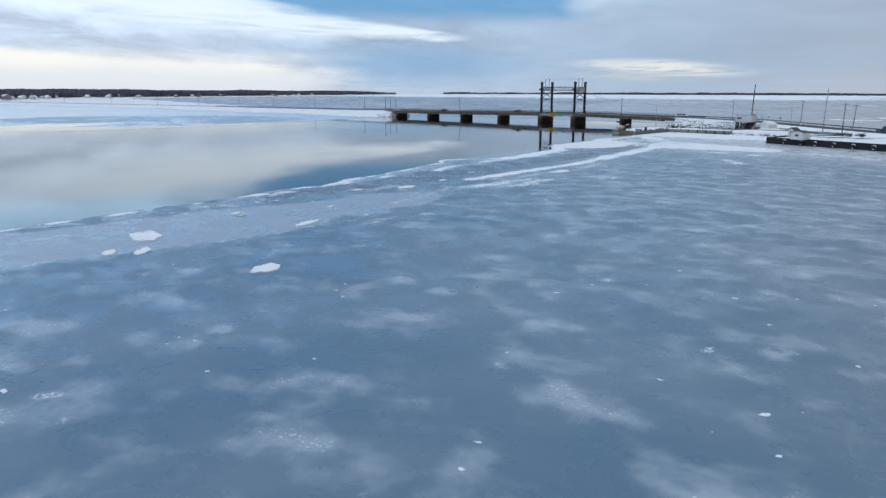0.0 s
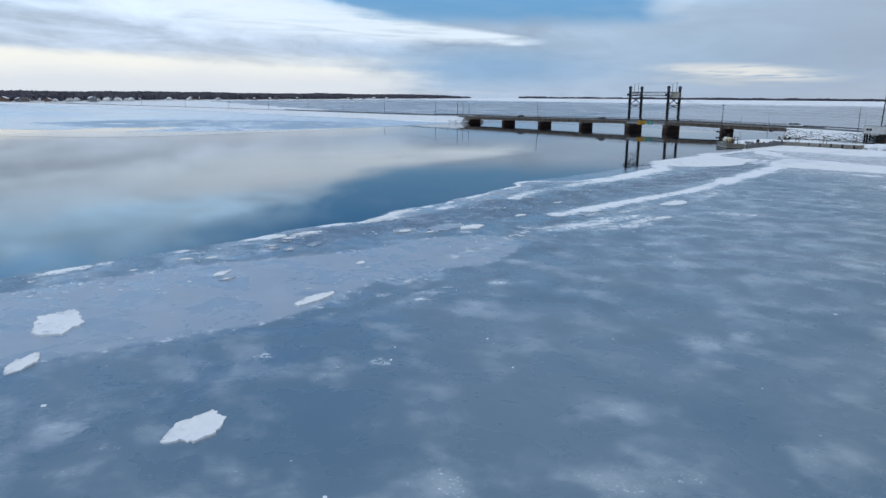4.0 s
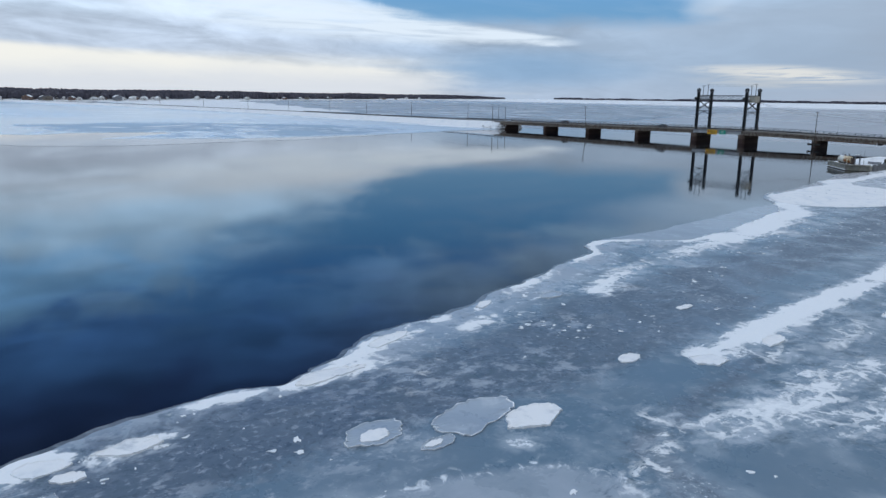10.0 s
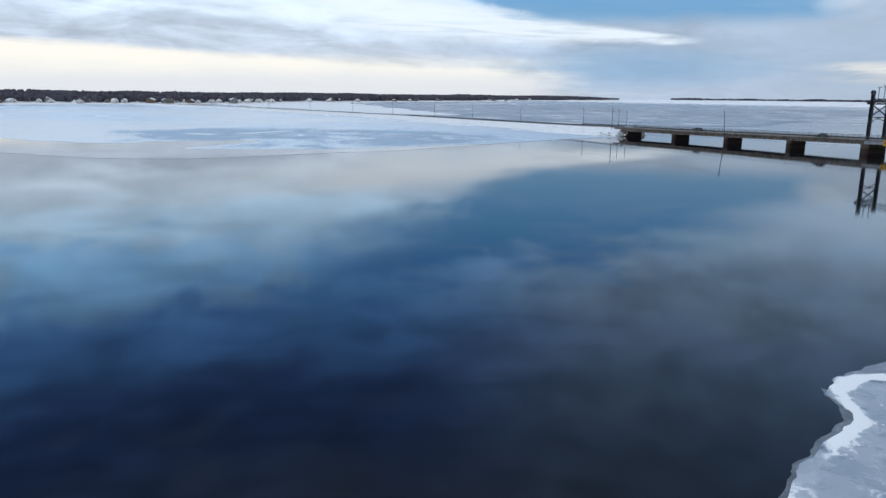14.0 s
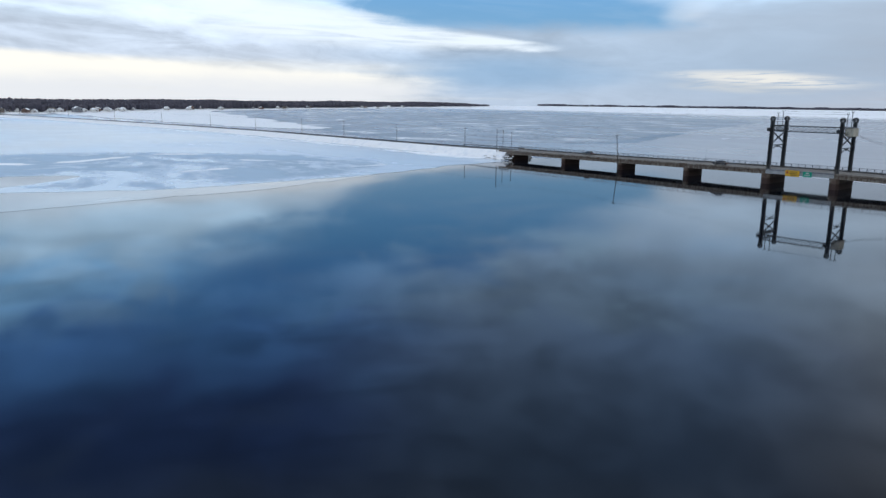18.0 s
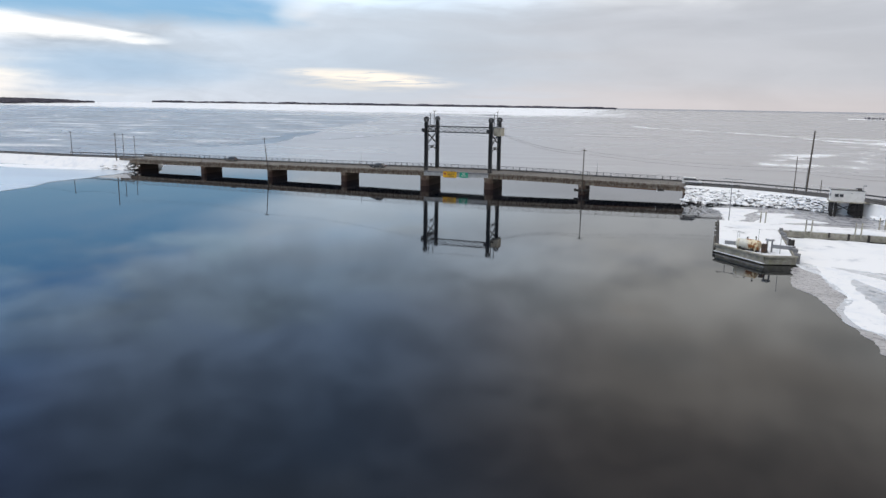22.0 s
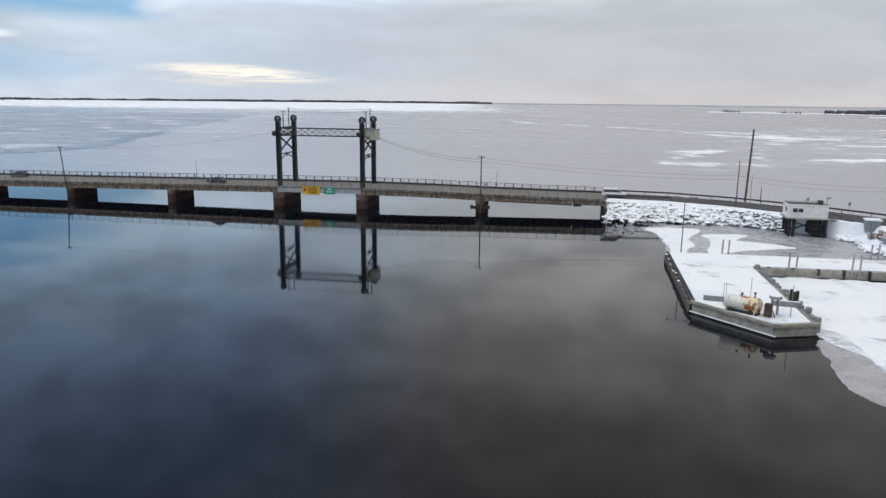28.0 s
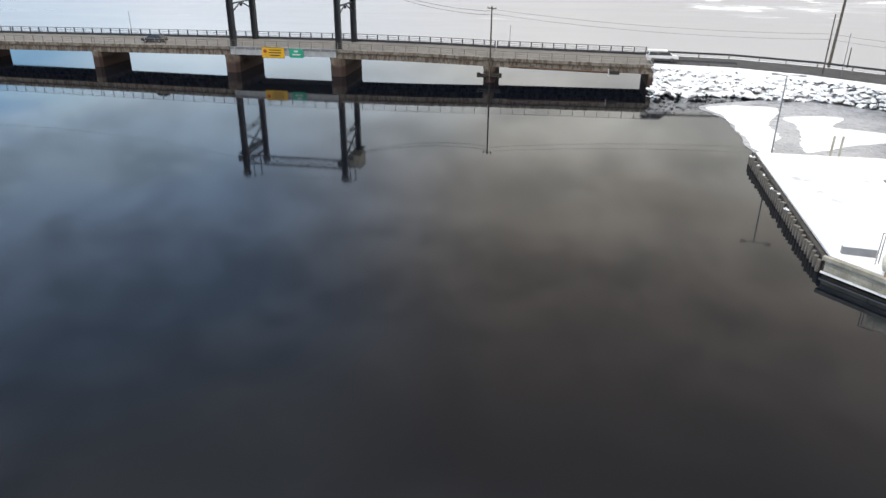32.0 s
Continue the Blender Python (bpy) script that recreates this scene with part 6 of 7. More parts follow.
# ---- boulders ----
def boulder_mesh(seed, flat=0.62):
    bm = bmesh.new()
    bmesh.ops.create_icosphere(bm, subdivisions=2 if seed % 4 == 0 else 1, radius=1.0)
    for v in bm.verts:
        k = 1 + 0.28 * fract((v.co.x * 1.1, v.co.y * 1.1), seed * 9.7 + v.co.z * 1.3, 3)
        v.co = Vector((v.co.x * k, v.co.y * k * 0.8, v.co.z * k * flat))
    me = bpy.data.meshes.new("boulder")
    bm.to_mesh(me)
    bm.free()
    me.materials.append(ROCK_ONE)
    return me


def make_rock_one():
    m, t, b = material("snow_capped_boulder")
    geo = nod(t, "ShaderNodeNewGeometry")
    info = nod(t, "ShaderNodeObjectInfo")
    sep = nod(t, "ShaderNodeSeparateXYZ")
    t.links.new(geo.outputs["Normal"], sep.inputs[0])
    n = nz(t, geo.outputs["Position"], 1.6, 5)
    up = mth(t, "ADD", sep.outputs[2], mth(t, "MULTIPLY", mth(t, "SUBTRACT", n, 0.5), 0.8))
    up = mth(t, "ADD", up, mth(t, "MULTIPLY", mth(t, "SUBTRACT", info.outputs["Random"], 0.5), 0.35))
    stone = mixc(t, info.outputs["Random"], (0.07, 0.07, 0.073), (0.24, 0.23, 0.22))
    put(t, b.inputs["Base Color"], mixc(t, ramp(t, up, -0.50, -0.30), stone, (0.86, 0.88, 0.91)))
    b.inputs["Roughness"].default_value = 0.85
    bump(t, b, nz(t, geo.outputs["Position"], 7, 5), 0.5, 0.05)
    return m


ROCK_ONE = make_rock_one()
BOULDERS = [boulder_mesh(k) for k in range(10)]


def riprap(label, spots, lo, hi, seed):
    r = thing("riprap", label, "boulders", "stone banks", kind="structure")
    rr = random.Random(seed)
    for x, y, z in spots:
        s = rr.uniform(lo, hi)
        part("boulder", rr.choice(BOULDERS), ROCK_ONE, r, at=Matrix.LocRotScale((x, y, z), Euler((rr.uniform(-0.35, 0.35), rr.uniform(-0.35, 0.35), rr.uniform(0, 6.28))), (s * rr.uniform(0.9, 1.5), s, s * rr.uniform(0.6, 0.95))))
    return r


def slope_spots(line, side, cols, rows_, seed, near=0.3, far=4.5):
    """Stones laid evenly down a bank, in uneven rows."""
    rr = random.Random(seed)
    out = []
    pts = [Vector(p) for p in line]
    for c in range(cols):
        for k in range(rows_):
            u = min(max((c + rr.uniform(0.1, 0.9)) / cols, 0.0), 0.999) * (len(pts) - 1.001)
            i = int(u)
            p = pts[i].lerp(pts[i + 1], u - i)
            d = (pts[i + 1] - pts[i])
            nn = Vector((-d.y, d.x, 0)).normalized() * side
            s = near + (far - near) * (k + rr.uniform(0.1, 0.9)) / rows_
            q = p + nn * (5.2 + s * foot_share(p.x))
            out.append((q.x, q.y, max(0.05, (p.z - 0.3) * (1 - s / 4.6)) + rr.uniform(-0.1, 0.15)))
    return out


riprap("snow-capped boulders on the bank below the bridge end", slope_spots([(62.6, 4.35, 3.95)] + [p for p in ROAD_R if p[0] < 102], -1, 50, 6, 3), 0.5, 0.95, 4)
riprap("snow-capped boulders on the far road bank", slope_spots([p for p in ROAD_R if 64 < p[0] < 160], 1, 40, 3, 13), 0.4, 0.9, 14)
riprap("snow-capped boulders along the causeway bank", slope_spots([p for p in ROAD_L if p[0] > -180], -1, 40, 4, 5), 0.4, 0.9, 6)
rr = random.Random(9)
COVE_SHORE = [(103.6, -14.0), (104.6, -20.0), (104.8, -30.0), (108.3, -38.5)]
spots = []
for k in range(130):
    u = rr.uniform(0, 2.999)
    p = Vector(COVE_SHORE[int(u)]).lerp(Vector(COVE_SHORE[int(u) + 1]), u - int(u))
    d = rr.uniform(-0.9, 2.4)
    spots.append((p.x + d, p.y, 0.25 + 0.42 * max(d, 0) + rr.uniform(-0.1, 0.2)))
riprap("snowy boulders along the cove shore", spots, 0.4, 0.8, 8)
riprap("snow-covered boulders of the low stone dyke", [(x_, -47.6 - (x_ - 104) * 0.12 + d_, 0.40 + 0.28 * d_ + rr.uniform(-0.15, 0.1)) for x_, d_ in ((104.5 + 0.26 * k, rr.uniform(-2.2, 2.2)) for k in range(150))], 0.35, 0.7, 10)
riprap("dark boulders at the foot of the abutment", [(rr.uniform(62, 70), rr.uniform(-9, -2.5), rr.uniform(0.0, 0.9)) for _ in range(26)] + [(rr.uniform(-126, -113), rr.uniform(-6.5, -1), rr.uniform(0.0, 1.6)) for _ in range(40)], 0.4, 0.9, 12)

# ---- the L-shaped wharf ----
TOP = 1.6
W_RING = [(69.9, -42.6), (68.9, -71.6), (75.8, -79.3), (80.3, -77.8), (80.6, -51.0), (104.0, -50.4), (104.0, -42.4)]


def timber_wall(owner, a, b, z0, z1, courses, mat, proud=0.0, seed=0):
    """Stacked squared timbers from a to b, each a piece of its own."""
    rr = random.Random(seed)
    a, b = Vector((*a, 0)), Vector((*b, 0))
    n = Vector((b.y - a.y, a.x - b.x, 0)).normalized()
    h = (z1 - z0) / courses
    for k in range(courses):
        z = z0 + h * (k + 0.5)
        off = n * (proud + rr.uniform(-0.04, 0.05))
        length = (b - a).length
        cuts = [0.0, rr.uniform(0.25, 0.75), 1.0] if length > 6 else [0.0, 1.0]
        for s0, s1 in zip(cuts, cuts[1:]):
            p, q = a.lerp(b, s0 + 0.002) + off, a.lerp(b, s1 - 0.002) + off
            part("timber", Mesh().beam((p.x, p.y, z), (q.x, q.y, z), 0.34, h * 0.93), mat if k > 1 or mat is TAR else TIMBER_DARK, owner)


SET = Matrix.Translation((0.3, 1.2, -0.35))
wharf = thing("wharf", "snow-covered timber wharf with weathered log walls", "wharf", at=SET)
core = Mesh().prism([(69.9 + 0.25, -42.9), (69.2, -71.4), (75.9, -78.9), (80.0, -77.5), (80.3, -50.7), (103.7, -50.1), (103.7, -42.7)], -1.0, TOP - 0.12)
part("fill", core, TIMBER_DARK, wharf)
snow_top = [(70.1, -42.9), (69.3, -71.2), (75.9, -78.6), (79.9, -77.3), (80.25, -51.0), (80.6, -50.6), (103.6, -50.0), (103.6, -42.8)]
part("snow_cover", Mesh().prism(snow_top, TOP - 0.12, TOP + 0.06), DECK_SNOW, wharf, "smooth white snow on the deck")
for i, (a, b) in enumerate(zip(W_RING, W_RING[1:] + W_RING[:1])):
    timber_wall(wharf, b, a, -0.3, TOP - 0.04, 5, TIMBER_DARK if i == 0 else TIMBER, 0.0, i)
rr = random.Random(21)
PILE_WOOD = worn("pile_wood", (0.19, 0.175, 0.155), (0.10, 0.09, 0.08), 1.4, 0.9, (0.05, 0.045, 0.04), 0.55)
PILE = Mesh().tube((0, 0, -1.0), (0, 0, 0.9), 0.22, 10, 0.19).data("pile", PILE_WOOD)
PILE_CAP = Mesh().tube((0, 0, 0), (0, 0, 0.12), 0.23, 8, 0.12).data("snow_cap", SNOW)
for k in range(36):
    y = -43.2 - k * 0.80
    x = 69.9 + (y + 42.6) / 29.0 * 1.0 - 0.34
    z = rr.uniform(0.3, 0.7)
    pl = part("pile_post", PILE, PILE_WOOD, wharf, at=pose(x, y, z, rr.uniform(-3, 3), rr.uniform(-3, 3)))
    for _ in range(rr.choice((0, 0, 0, 1))):
        part("snow_cap", PILE_CAP, SNOW, pl, at=pose(rr.uniform(-0.05, 0.05), rr.uniform(-0.05, 0.05), 0.9) @ Matrix.Diagonal((rr.uniform(0.5, 1.0), rr.uniform(0.5, 1.1), rr.uniform(0.5, 1.1), 1)))
part("wale", Mesh().beam((68.62, -71.7, 1.72), (75.75, -79.62, 1.72), 0.36, 0.30), TIMBER, wharf, "pale greenish edge timber")
part("wale", Mesh().beam((75.75, -79.62, 1.72), (80.55, -78.02, 1.72), 0.36, 0.30), TIMBER, wharf, "pale greenish edge timber")
part("wale", Mesh().beam((68.55, -71.9, 0.62), (75.75, -79.85, 0.62), 0.16, 0.12), SNOW, wharf, "snow lying on a lower wale")
GREY_WOOD = worn("grey_pile_wood", (0.23, 0.235, 0.25), (0.15, 0.155, 0.165), 1.5, 0.9)
PILE_G = Mesh().tube((0, 0, -1.2), (0, 0, 0.9), 0.40, 12, 0.34).data("pile", GREY_WOOD)
for k in range(25):
    y = -51.6 - k * 1.04
    pl = part("pile_post", PILE_G, GREY_WOOD, wharf, at=pose(80.75 + rr.uniform(-0.08, 0.08), y, 0.95 + rr.uniform(-0.35, 0.40), rr.uniform(-5, 5), rr.uniform(-5, 5)))
for x, y in ((80.4, -68.4), (80.9, -69.0), (80.5, -69.4)):
    part("dolphin_post", Mesh().tube((x, y, -0.5), (x, y, 2.9), 0.2, 8), TIMBER_DARK, wharf)
for k in range(7):
    part("fender", Mesh().box((82.5 + k * 3.3, -50.75, 0.75), (0.42, 0.36, 1.8), 0, 0.05), TIMBER_DARK, wharf)
for x, y in ((77.8, -42.9), (78.7, -42.9), (85.0, -51.2), (86.0, -51.2), (93.3, -51.0), (94.3, -51.0), (99.0, -42.2), (100.0, -42.2)):
    part("mooring_post", Mesh().tube((x, y, 0.5), (x + 0.05, y, 3.9), 0.13, 8), TIMBER, wharf)
solid("edge_timber", Mesh().beam((104.2, -44.2, 1.75), (124.0, -46.0, 1.95), 0.3, 0.34).beam((124.0, -46.0, 1.95), (145.0, -49.4, 2.05), 0.3, 0.34), TIMBER_DARK, "dark squared timber along the dyke top", "timber")
pole(71.9, -42.3, TOP, 10.0, 0.10, 0.0, mat=GALV, label="grey steel lamp post on the wharf corner", lamp=True).matrix_basis = SET
pole(78.2, -76.0, TOP, 5.2, 0.05, 0.0, mat=GALV, label="thin grey post on the wharf").matrix_basis = SET
pole(75.4, -70.4, TOP, 4.6, 0.04, 0.0, mat=GALV, label="thin grey post on the wharf").matrix_basis = SET

tank = thing("fuel_tank", "cream horizontal fuel tank with rust streaks on the wharf", "tank", at=SET)
ta, tb = Vector((72.2, -73.6, 2.62)), Vector((75.0, -75.6, 2.62))
td = (tb - ta).normalized()


def round_tank(a, b, r, d):
    u = d.orthogonal().normalized()
    w = d.cross(u)
    rings = []
    for off, k in ((-0.30, 0.30), (-0.22, 0.68), (-0.08, 0.93), (0.06, 1.0)):
        rings.append([tuple(a + d * off + r * k * (math.cos(q) * u + math.sin(q) * w)) for q in (6.2832 * i / 28 for i in range(28))])
    for off, k in ((-0.06, 1.0), (0.08, 0.93), (0.22, 0.68), (0.30, 0.30)):
        rings.append([tuple(b + d * off + r * k * (math.cos(q) * u + math.sin(q) * w)) for q in (6.2832 * i / 28 for i in range(28))])
    return Mesh().loft(rings, True)


def make_tank_paint():
    m, t, b = material("rusty_cream_tank")
    p = place(t)
    sep = nod(t, "ShaderNodeSeparateXYZ")
    t.links.new(p, sep.inputs[0])
    n = nz(t, scaled(t, p, 1.0, 1.0, 0.16), 2.0, 6, 0.65)
    along = ramp(t, mth(t, "ADD", sep.outputs[0], mth(t, "MULTIPLY", mth(t, "SUBTRACT", n, 0.5), 1.2)), 73.5, 74.0)
    c = mixc(t, ramp(t, nz(t, p, 5, 4), 0.4, 0.7), (0.72, 0.71, 0.64), (0.60, 0.59, 0.51))
    c = mixc(t, mth(t, "MULTIPLY", along, 0.6), c, (0.70, 0.56, 0.30))
    streak = mth(t, "MULTIPLY", ramp(t, sep.outputs[0], 73.1, 73.7), ramp(t, mth(t, "ADD", n, mth(t, "MULTIPLY", mth(t, "SUBTRACT", nz(t, p, 1.1, 2), 0.5), 0.8)), 0.50, 0.60))
    c = mixc(t, streak, c, mixc(t, ramp(t, nz(t, p, 6, 4), 0.4, 0.6), (0.36, 0.14, 0.03), (0.20, 0.08, 0.03)))
    put(t, b.inputs["Base Color"], c)
    b.inputs["Roughness"].default_value = 0.5
    bump(t, b, nz(t, p, 9, 4), 0.2, 0.02)
    return m


part("shell", round_tank(ta, tb, 0.86, td), make_tank_paint(), tank, smooth=True)
for s in (0.12,):
    q = ta.lerp(tb, s)
    part("band", Mesh().tube(q - td * 0.05, q + td * 0.05, 0.88, 28), CREAM, tank)
for s in (0.2, 0.8):
    q = ta.lerp(tb, s)
    part("saddle", Mesh().box((q.x, q.y, TOP + 0.25), (0.35, 1.5, 0.6), math.degrees(math.atan2(td.y, td.x)), 0.04), TIMBER_DARK, tank)
for q in (ta.lerp(tb, 0.06), ta.lerp(tb, 0.94)):
    part("leg", Mesh().box((q.x - 0.35, q.y - 0.55, TOP + 0.32), (0.14, 0.14, 0.75), -38, 0.02), CREAM, tank, "short pale leg")
part("snow", Mesh().loft([[(ta.x + (tb.x - ta.x) * u + dy * td.y, ta.y + (tb.y - ta.y) * u - dy * td.x, 2.62 + 0.87 * math.cos(dy / 0.87) + dz) for dy, dz in ((-0.3, 0.0), (-0.15, 0.04), (0.15, 0.05), (0.3, 0.0))] for u in (0.0, 0.12, 0.25, 0.38)]), SNOW_THIN, tank, "thin snow on top")
part("cradle", Mesh().beam((ta.x, ta.y - 0.25, TOP + 0.16), (tb.x, tb.y - 0.25, TOP + 0.16), 0.9, 0.26), BLACK, tank)
for s, h in ((0.45, 0.15), (0.86, 0.45)):
    q = ta.lerp(tb, s)
    v = part("vent", Mesh().tube((q.x, q.y, 3.36), (q.x, q.y, 3.5 + h), 0.07, 8), BLACK, tank)
    part("cap", Mesh().tube((q.x, q.y, 3.46 + h), (q.x, q.y, 3.62 + h), 0.14, 10), BLACK, v)
part("ladder", Mesh().beam((72.0, -72.3, TOP), (72.0, -72.3, 4.2), 0.05, 0.05).beam((72.3, -72.1, TOP), (72.3, -72.1, 4.2), 0.05, 0.05).beam((72.0, -72.3, 4.2), (72.9, -73.0, 4.2), 0.05, 0.05), GALV, tank)
pump = thing("fuel_pump", "dark rusty pump cabinet beside the tank", "pump", at=SET)
part("cabinet", Mesh().box((75.85, -76.15, TOP + 0.75), (0.7, 0.6, 1.5), -38, 0.06), worn("rusty_black", (0.035, 0.03, 0.028), (0.10, 0.05, 0.03), 2.0, 0.7), pump)
part("hose", Mesh().tube((76.1, -76.5, TOP + 1.1), (76.4, -76.8, TOP + 0.2), 0.05), BLACK, pump)
arch = thing("pipe_frame", "grey steel pipe frame on the wharf", "frame", at=SET)
for x, y in ((76.25, -75.9), (77.05, -75.2)):
    part("upright", Mesh().box((x, y, TOP + 1.0), (0.30, 0.16, 2.0), 42, 0.04), GREY_PAINT, arch)
part("top", Mesh().tube((76.65, -75.55, TOP + 2.0), (76.65, -75.55, TOP + 2.28), 0.72, 8, 0.6), GREY_PAINT, arch)
part("snow", Mesh().tube((76.65, -75.55, TOP + 2.28), (76.65, -75.55, TOP + 2.34), 0.58, 8, 0.4), SNOW_THIN, arch)
for x, y, l, a in ((71.4, -70.6, 2.4, -8), (79.0, -71.4, 3.0, -10)):
    bl = thing("barrier", "grey concrete barrier block on the snowy wharf", "barrier", "barriers on the wharf", at=SET)
    part("block", Mesh().box((x, y, TOP + 0.3), (l, 0.45, 0.7), a, 0.05), GREY_PAINT, bl)
    part("cap", Mesh().box((x, y, TOP + 0.67), (l * 0.98, 0.3, 0.06), a, 0.03), SNOW_THIN, bl)

# ---- hut on stilts ----
hut = thing("hut", "white wooden control hut on dark stilts above the cove", "hut")
HX, HY, HT = 98.1, -14.0, -4
hb = pose(HX, HY, 0.38, 0, 0, HT) @ Matrix.Diagonal((1.04, 1, 1, 1))


def hpart(name, mesh, mat, label="", parent=None):
    return part(name, mesh, mat, hut if parent is None else parent, label, at=hb if parent is None else None)


hpart("platform", Mesh().box((0, 0, 3.05), (7.2, 5.4, 0.22), 0, 0.03), TIMBER)
hpart("body", Mesh().box((-0.1, 0, 4.25), (6.4, 4.6, 2.2), 0, 0.03), WHITE)
for k in range(7):
    hpart("clapboard", Mesh().box((-0.1, -2.315, 3.3 + k * 0.3), (6.38, 0.03, 0.26)), WHITE)
hpart("parapet", Mesh().box((-0.1, -2.28, 5.5), (6.5, 0.1, 0.4)).box((-0.1, 2.28, 5.5), (6.5, 0.1, 0.4)).box((-3.3, 0, 5.5), (0.1, 4.6, 0.4)).box((3.1, 0, 5.5), (0.1, 4.6, 0.4)), WHITE)
hpart("roof", Mesh().box((-0.1, 0, 5.42), (6.3, 4.5, 0.1)), ROOF)
hpart("roof_box", Mesh().box((2.4, 0.8, 5.75), (0.8, 0.8, 0.7), 0, 0.04), ROOF)
for x in (-2.2, -1.3):
    w = hpart("window", Mesh().box((x, -2.36, 4.5), (0.75, 0.06, 0.7)), GLASS, "dark window pane")
    part("window_frame", Mesh().box((x, -2.38, 4.88), (0.85, 0.06, 0.07)).box((x, -2.38, 4.12), (0.85, 0.06, 0.07)), WHITE, w)
hpart("window", Mesh().box((-3.33, -0.6, 4.5), (0.06, 0.8, 0.8)), GLASS, "dark window pane")
hpart("door", Mesh().box((0.6, -2.36, 4.1), (0.85, 0.05, 1.8)), WHITE)
hpart("mast", Mesh().tube((2.7, -2.2, 3.1), (2.7, -2.2, 7.0), 0.06, 8), GALV, "thin grey lamp mast")
hpart("lamp_head", Mesh().box((2.95, -2.2, 6.95), (0.7, 0.3, 0.16), 0, 0.05), GREY_PAINT)
hpart("roof_trim", Mesh().box((-0.1, -2.36, 5.72), (6.6, 0.06, 0.08)).box((-3.38, 0, 5.72), (0.06, 4.7, 0.08)), ROOF)
hpart("lamp", Mesh().box((0.6, -2.42, 5.1), (0.3, 0.12, 0.12)), GREY_PAINT)
for x, y in ((-2.9, -2.2), (-2.9, 0), (-2.9, 2.2), (-2.2, -2.2), (1.6, -2.2), (2.3, -2.2), (2.9, -2.2), (1.6, 0), (2.3, 0), (2.9, 0), (2.9, 2.2), (1.6, 2.2)):
    hpart("stilt", Mesh().tube((x, y, -1.0), (x, y, 3.0), 0.27, 8), TAR)
hpart("brace", Mesh().beam((-2.9, -2.3, 0.8), (1.6, -2.3, 2.8), 0.12, 0.18).beam((-2.9, -2.3, 2.8), (1.6, -2.3, 0.8), 0.12, 0.18), TAR)
for k in range(6):
    hpart("crib_timber", Mesh().box((1.9, -0.4 + (k % 2) * 0.4, 0.35 + k * 0.42), (2.7 - 0.1 * k, 4.2, 0.40), 0, 0.06), TAR)
hpart("ramp", Mesh().beam((3.3, -0.8, 3.1), (7.8, 0.4, 2.0), 1.2, 0.14), TIMBER)
hpart("ramp_rail", Mesh().beam((3.3, -1.4, 4.0), (7.8, -0.2, 2.9), 0.07, 0.07).beam((5.5, -0.9, 2.5), (5.5, -0.9, 3.5), 0.07, 0.07).beam((7.6, -0.3, 2.0), (7.6, -0.3, 3.0), 0.07, 0.07), TAR)

# ---- sheds, boat and gear on the shore ----


def gable(name, x, y, z, w, d, h, rise, turn, wall, roof, label, door=None, windows=0, category="shed", group=""):
    s = thing(name, label, category, group, at=pose(x, y, z, 0, 0, turn))
    body = Mesh()
    ring = [(-w / 2, 0), (w / 2, 0), (w / 2, h), (0, h + rise), (-w / 2, h)]
    n = len(ring)
    body.add([(a, -d / 2, b) for a, b in ring] + [(a, d / 2, b) for a, b in ring], [tuple(range(n)), tuple(range(n, 2 * n))[::-1]] + [(i, (i + 1) % n, n + (i + 1) % n, n + i) for i in range(n)])
    part("wall", body, wall, s)
    rf = Mesh()
    for sg_ in (-1, 1):
        e = (sg_ * (w / 2 + 0.18), h - 0.18 * rise / (w / 2))
        rf.add([(0, -d / 2 - 0.2, h + rise + 0.02), (e[0], -d / 2 - 0.2, e[1] + 0.02), (e[0], d / 2 + 0.2, e[1] + 0.02), (0, d / 2 + 0.2, h + rise + 0.02),
                (0, -d / 2 - 0.2, h + rise + 0.14), (e[0], -d / 2 - 0.2, e[1] + 0.14), (e[0], d / 2 + 0.2, e[1] + 0.14), (0, d / 2 + 0.2, h + rise + 0.14)],
               [(0, 1, 2, 3), (7, 6, 5, 4), (0, 4, 5, 1), (1, 5, 6, 2), (2, 6, 7, 3), (3, 7, 4, 0)])
    part("roof", rf, roof, s)
    if door:
        dd = part("door", Mesh().box((door[0], -d / 2 - 0.03, door[2] / 2), (door[1], 0.06, door[2])), door[3], s)
        part("handle", Mesh().box((door[0] + door[1] * 0.35, -d / 2 - 0.09, door[2] * 0.48), (0.06, 0.06, 0.14)), GALV, dd)
    for k in range(windows):
        xx = -w / 2 + (k + 0.5) * w / windows
        wi = part("window", Mesh().box((xx, -d / 2 - 0.02, h * 0.6), (min(1.0, w / windows * 0.5), 0.06, h * 0.3)), GLASS, s)
        part("sill", Mesh().box((xx, -d / 2 - 0.06, h * 0.44), (min(1.2, w / windows * 0.6), 0.1, 0.08)), WHITE, wi)
    return s


gable("shed", 112.4, -32.4, 1.6, 3.9, 4.6, 1.9, 0.9, -22, WHITE, SNOW, "white gabled shed with a snowy roof")
gable("cabin", 134.6, -79.6, 1.75, 2.2, 2.4, 2.1, 0.7, -25, WHITE, ROOF, "small white cabin with a dark door on the wharf", (0.15, 0.75, 1.75, BLACK))
gable("shed", 139.6, -90.8, 1.75, 4.4, 3.0, 2.0, 0.5, -25, WHITE, ROOF, "white shed with a dark roof on the wharf", None, 1)
kiosk = thing("tank_kiosk", "grey boxy kiosk with a snowy lid", "kiosk", at=pose(107.6, -19.2, 2.0))
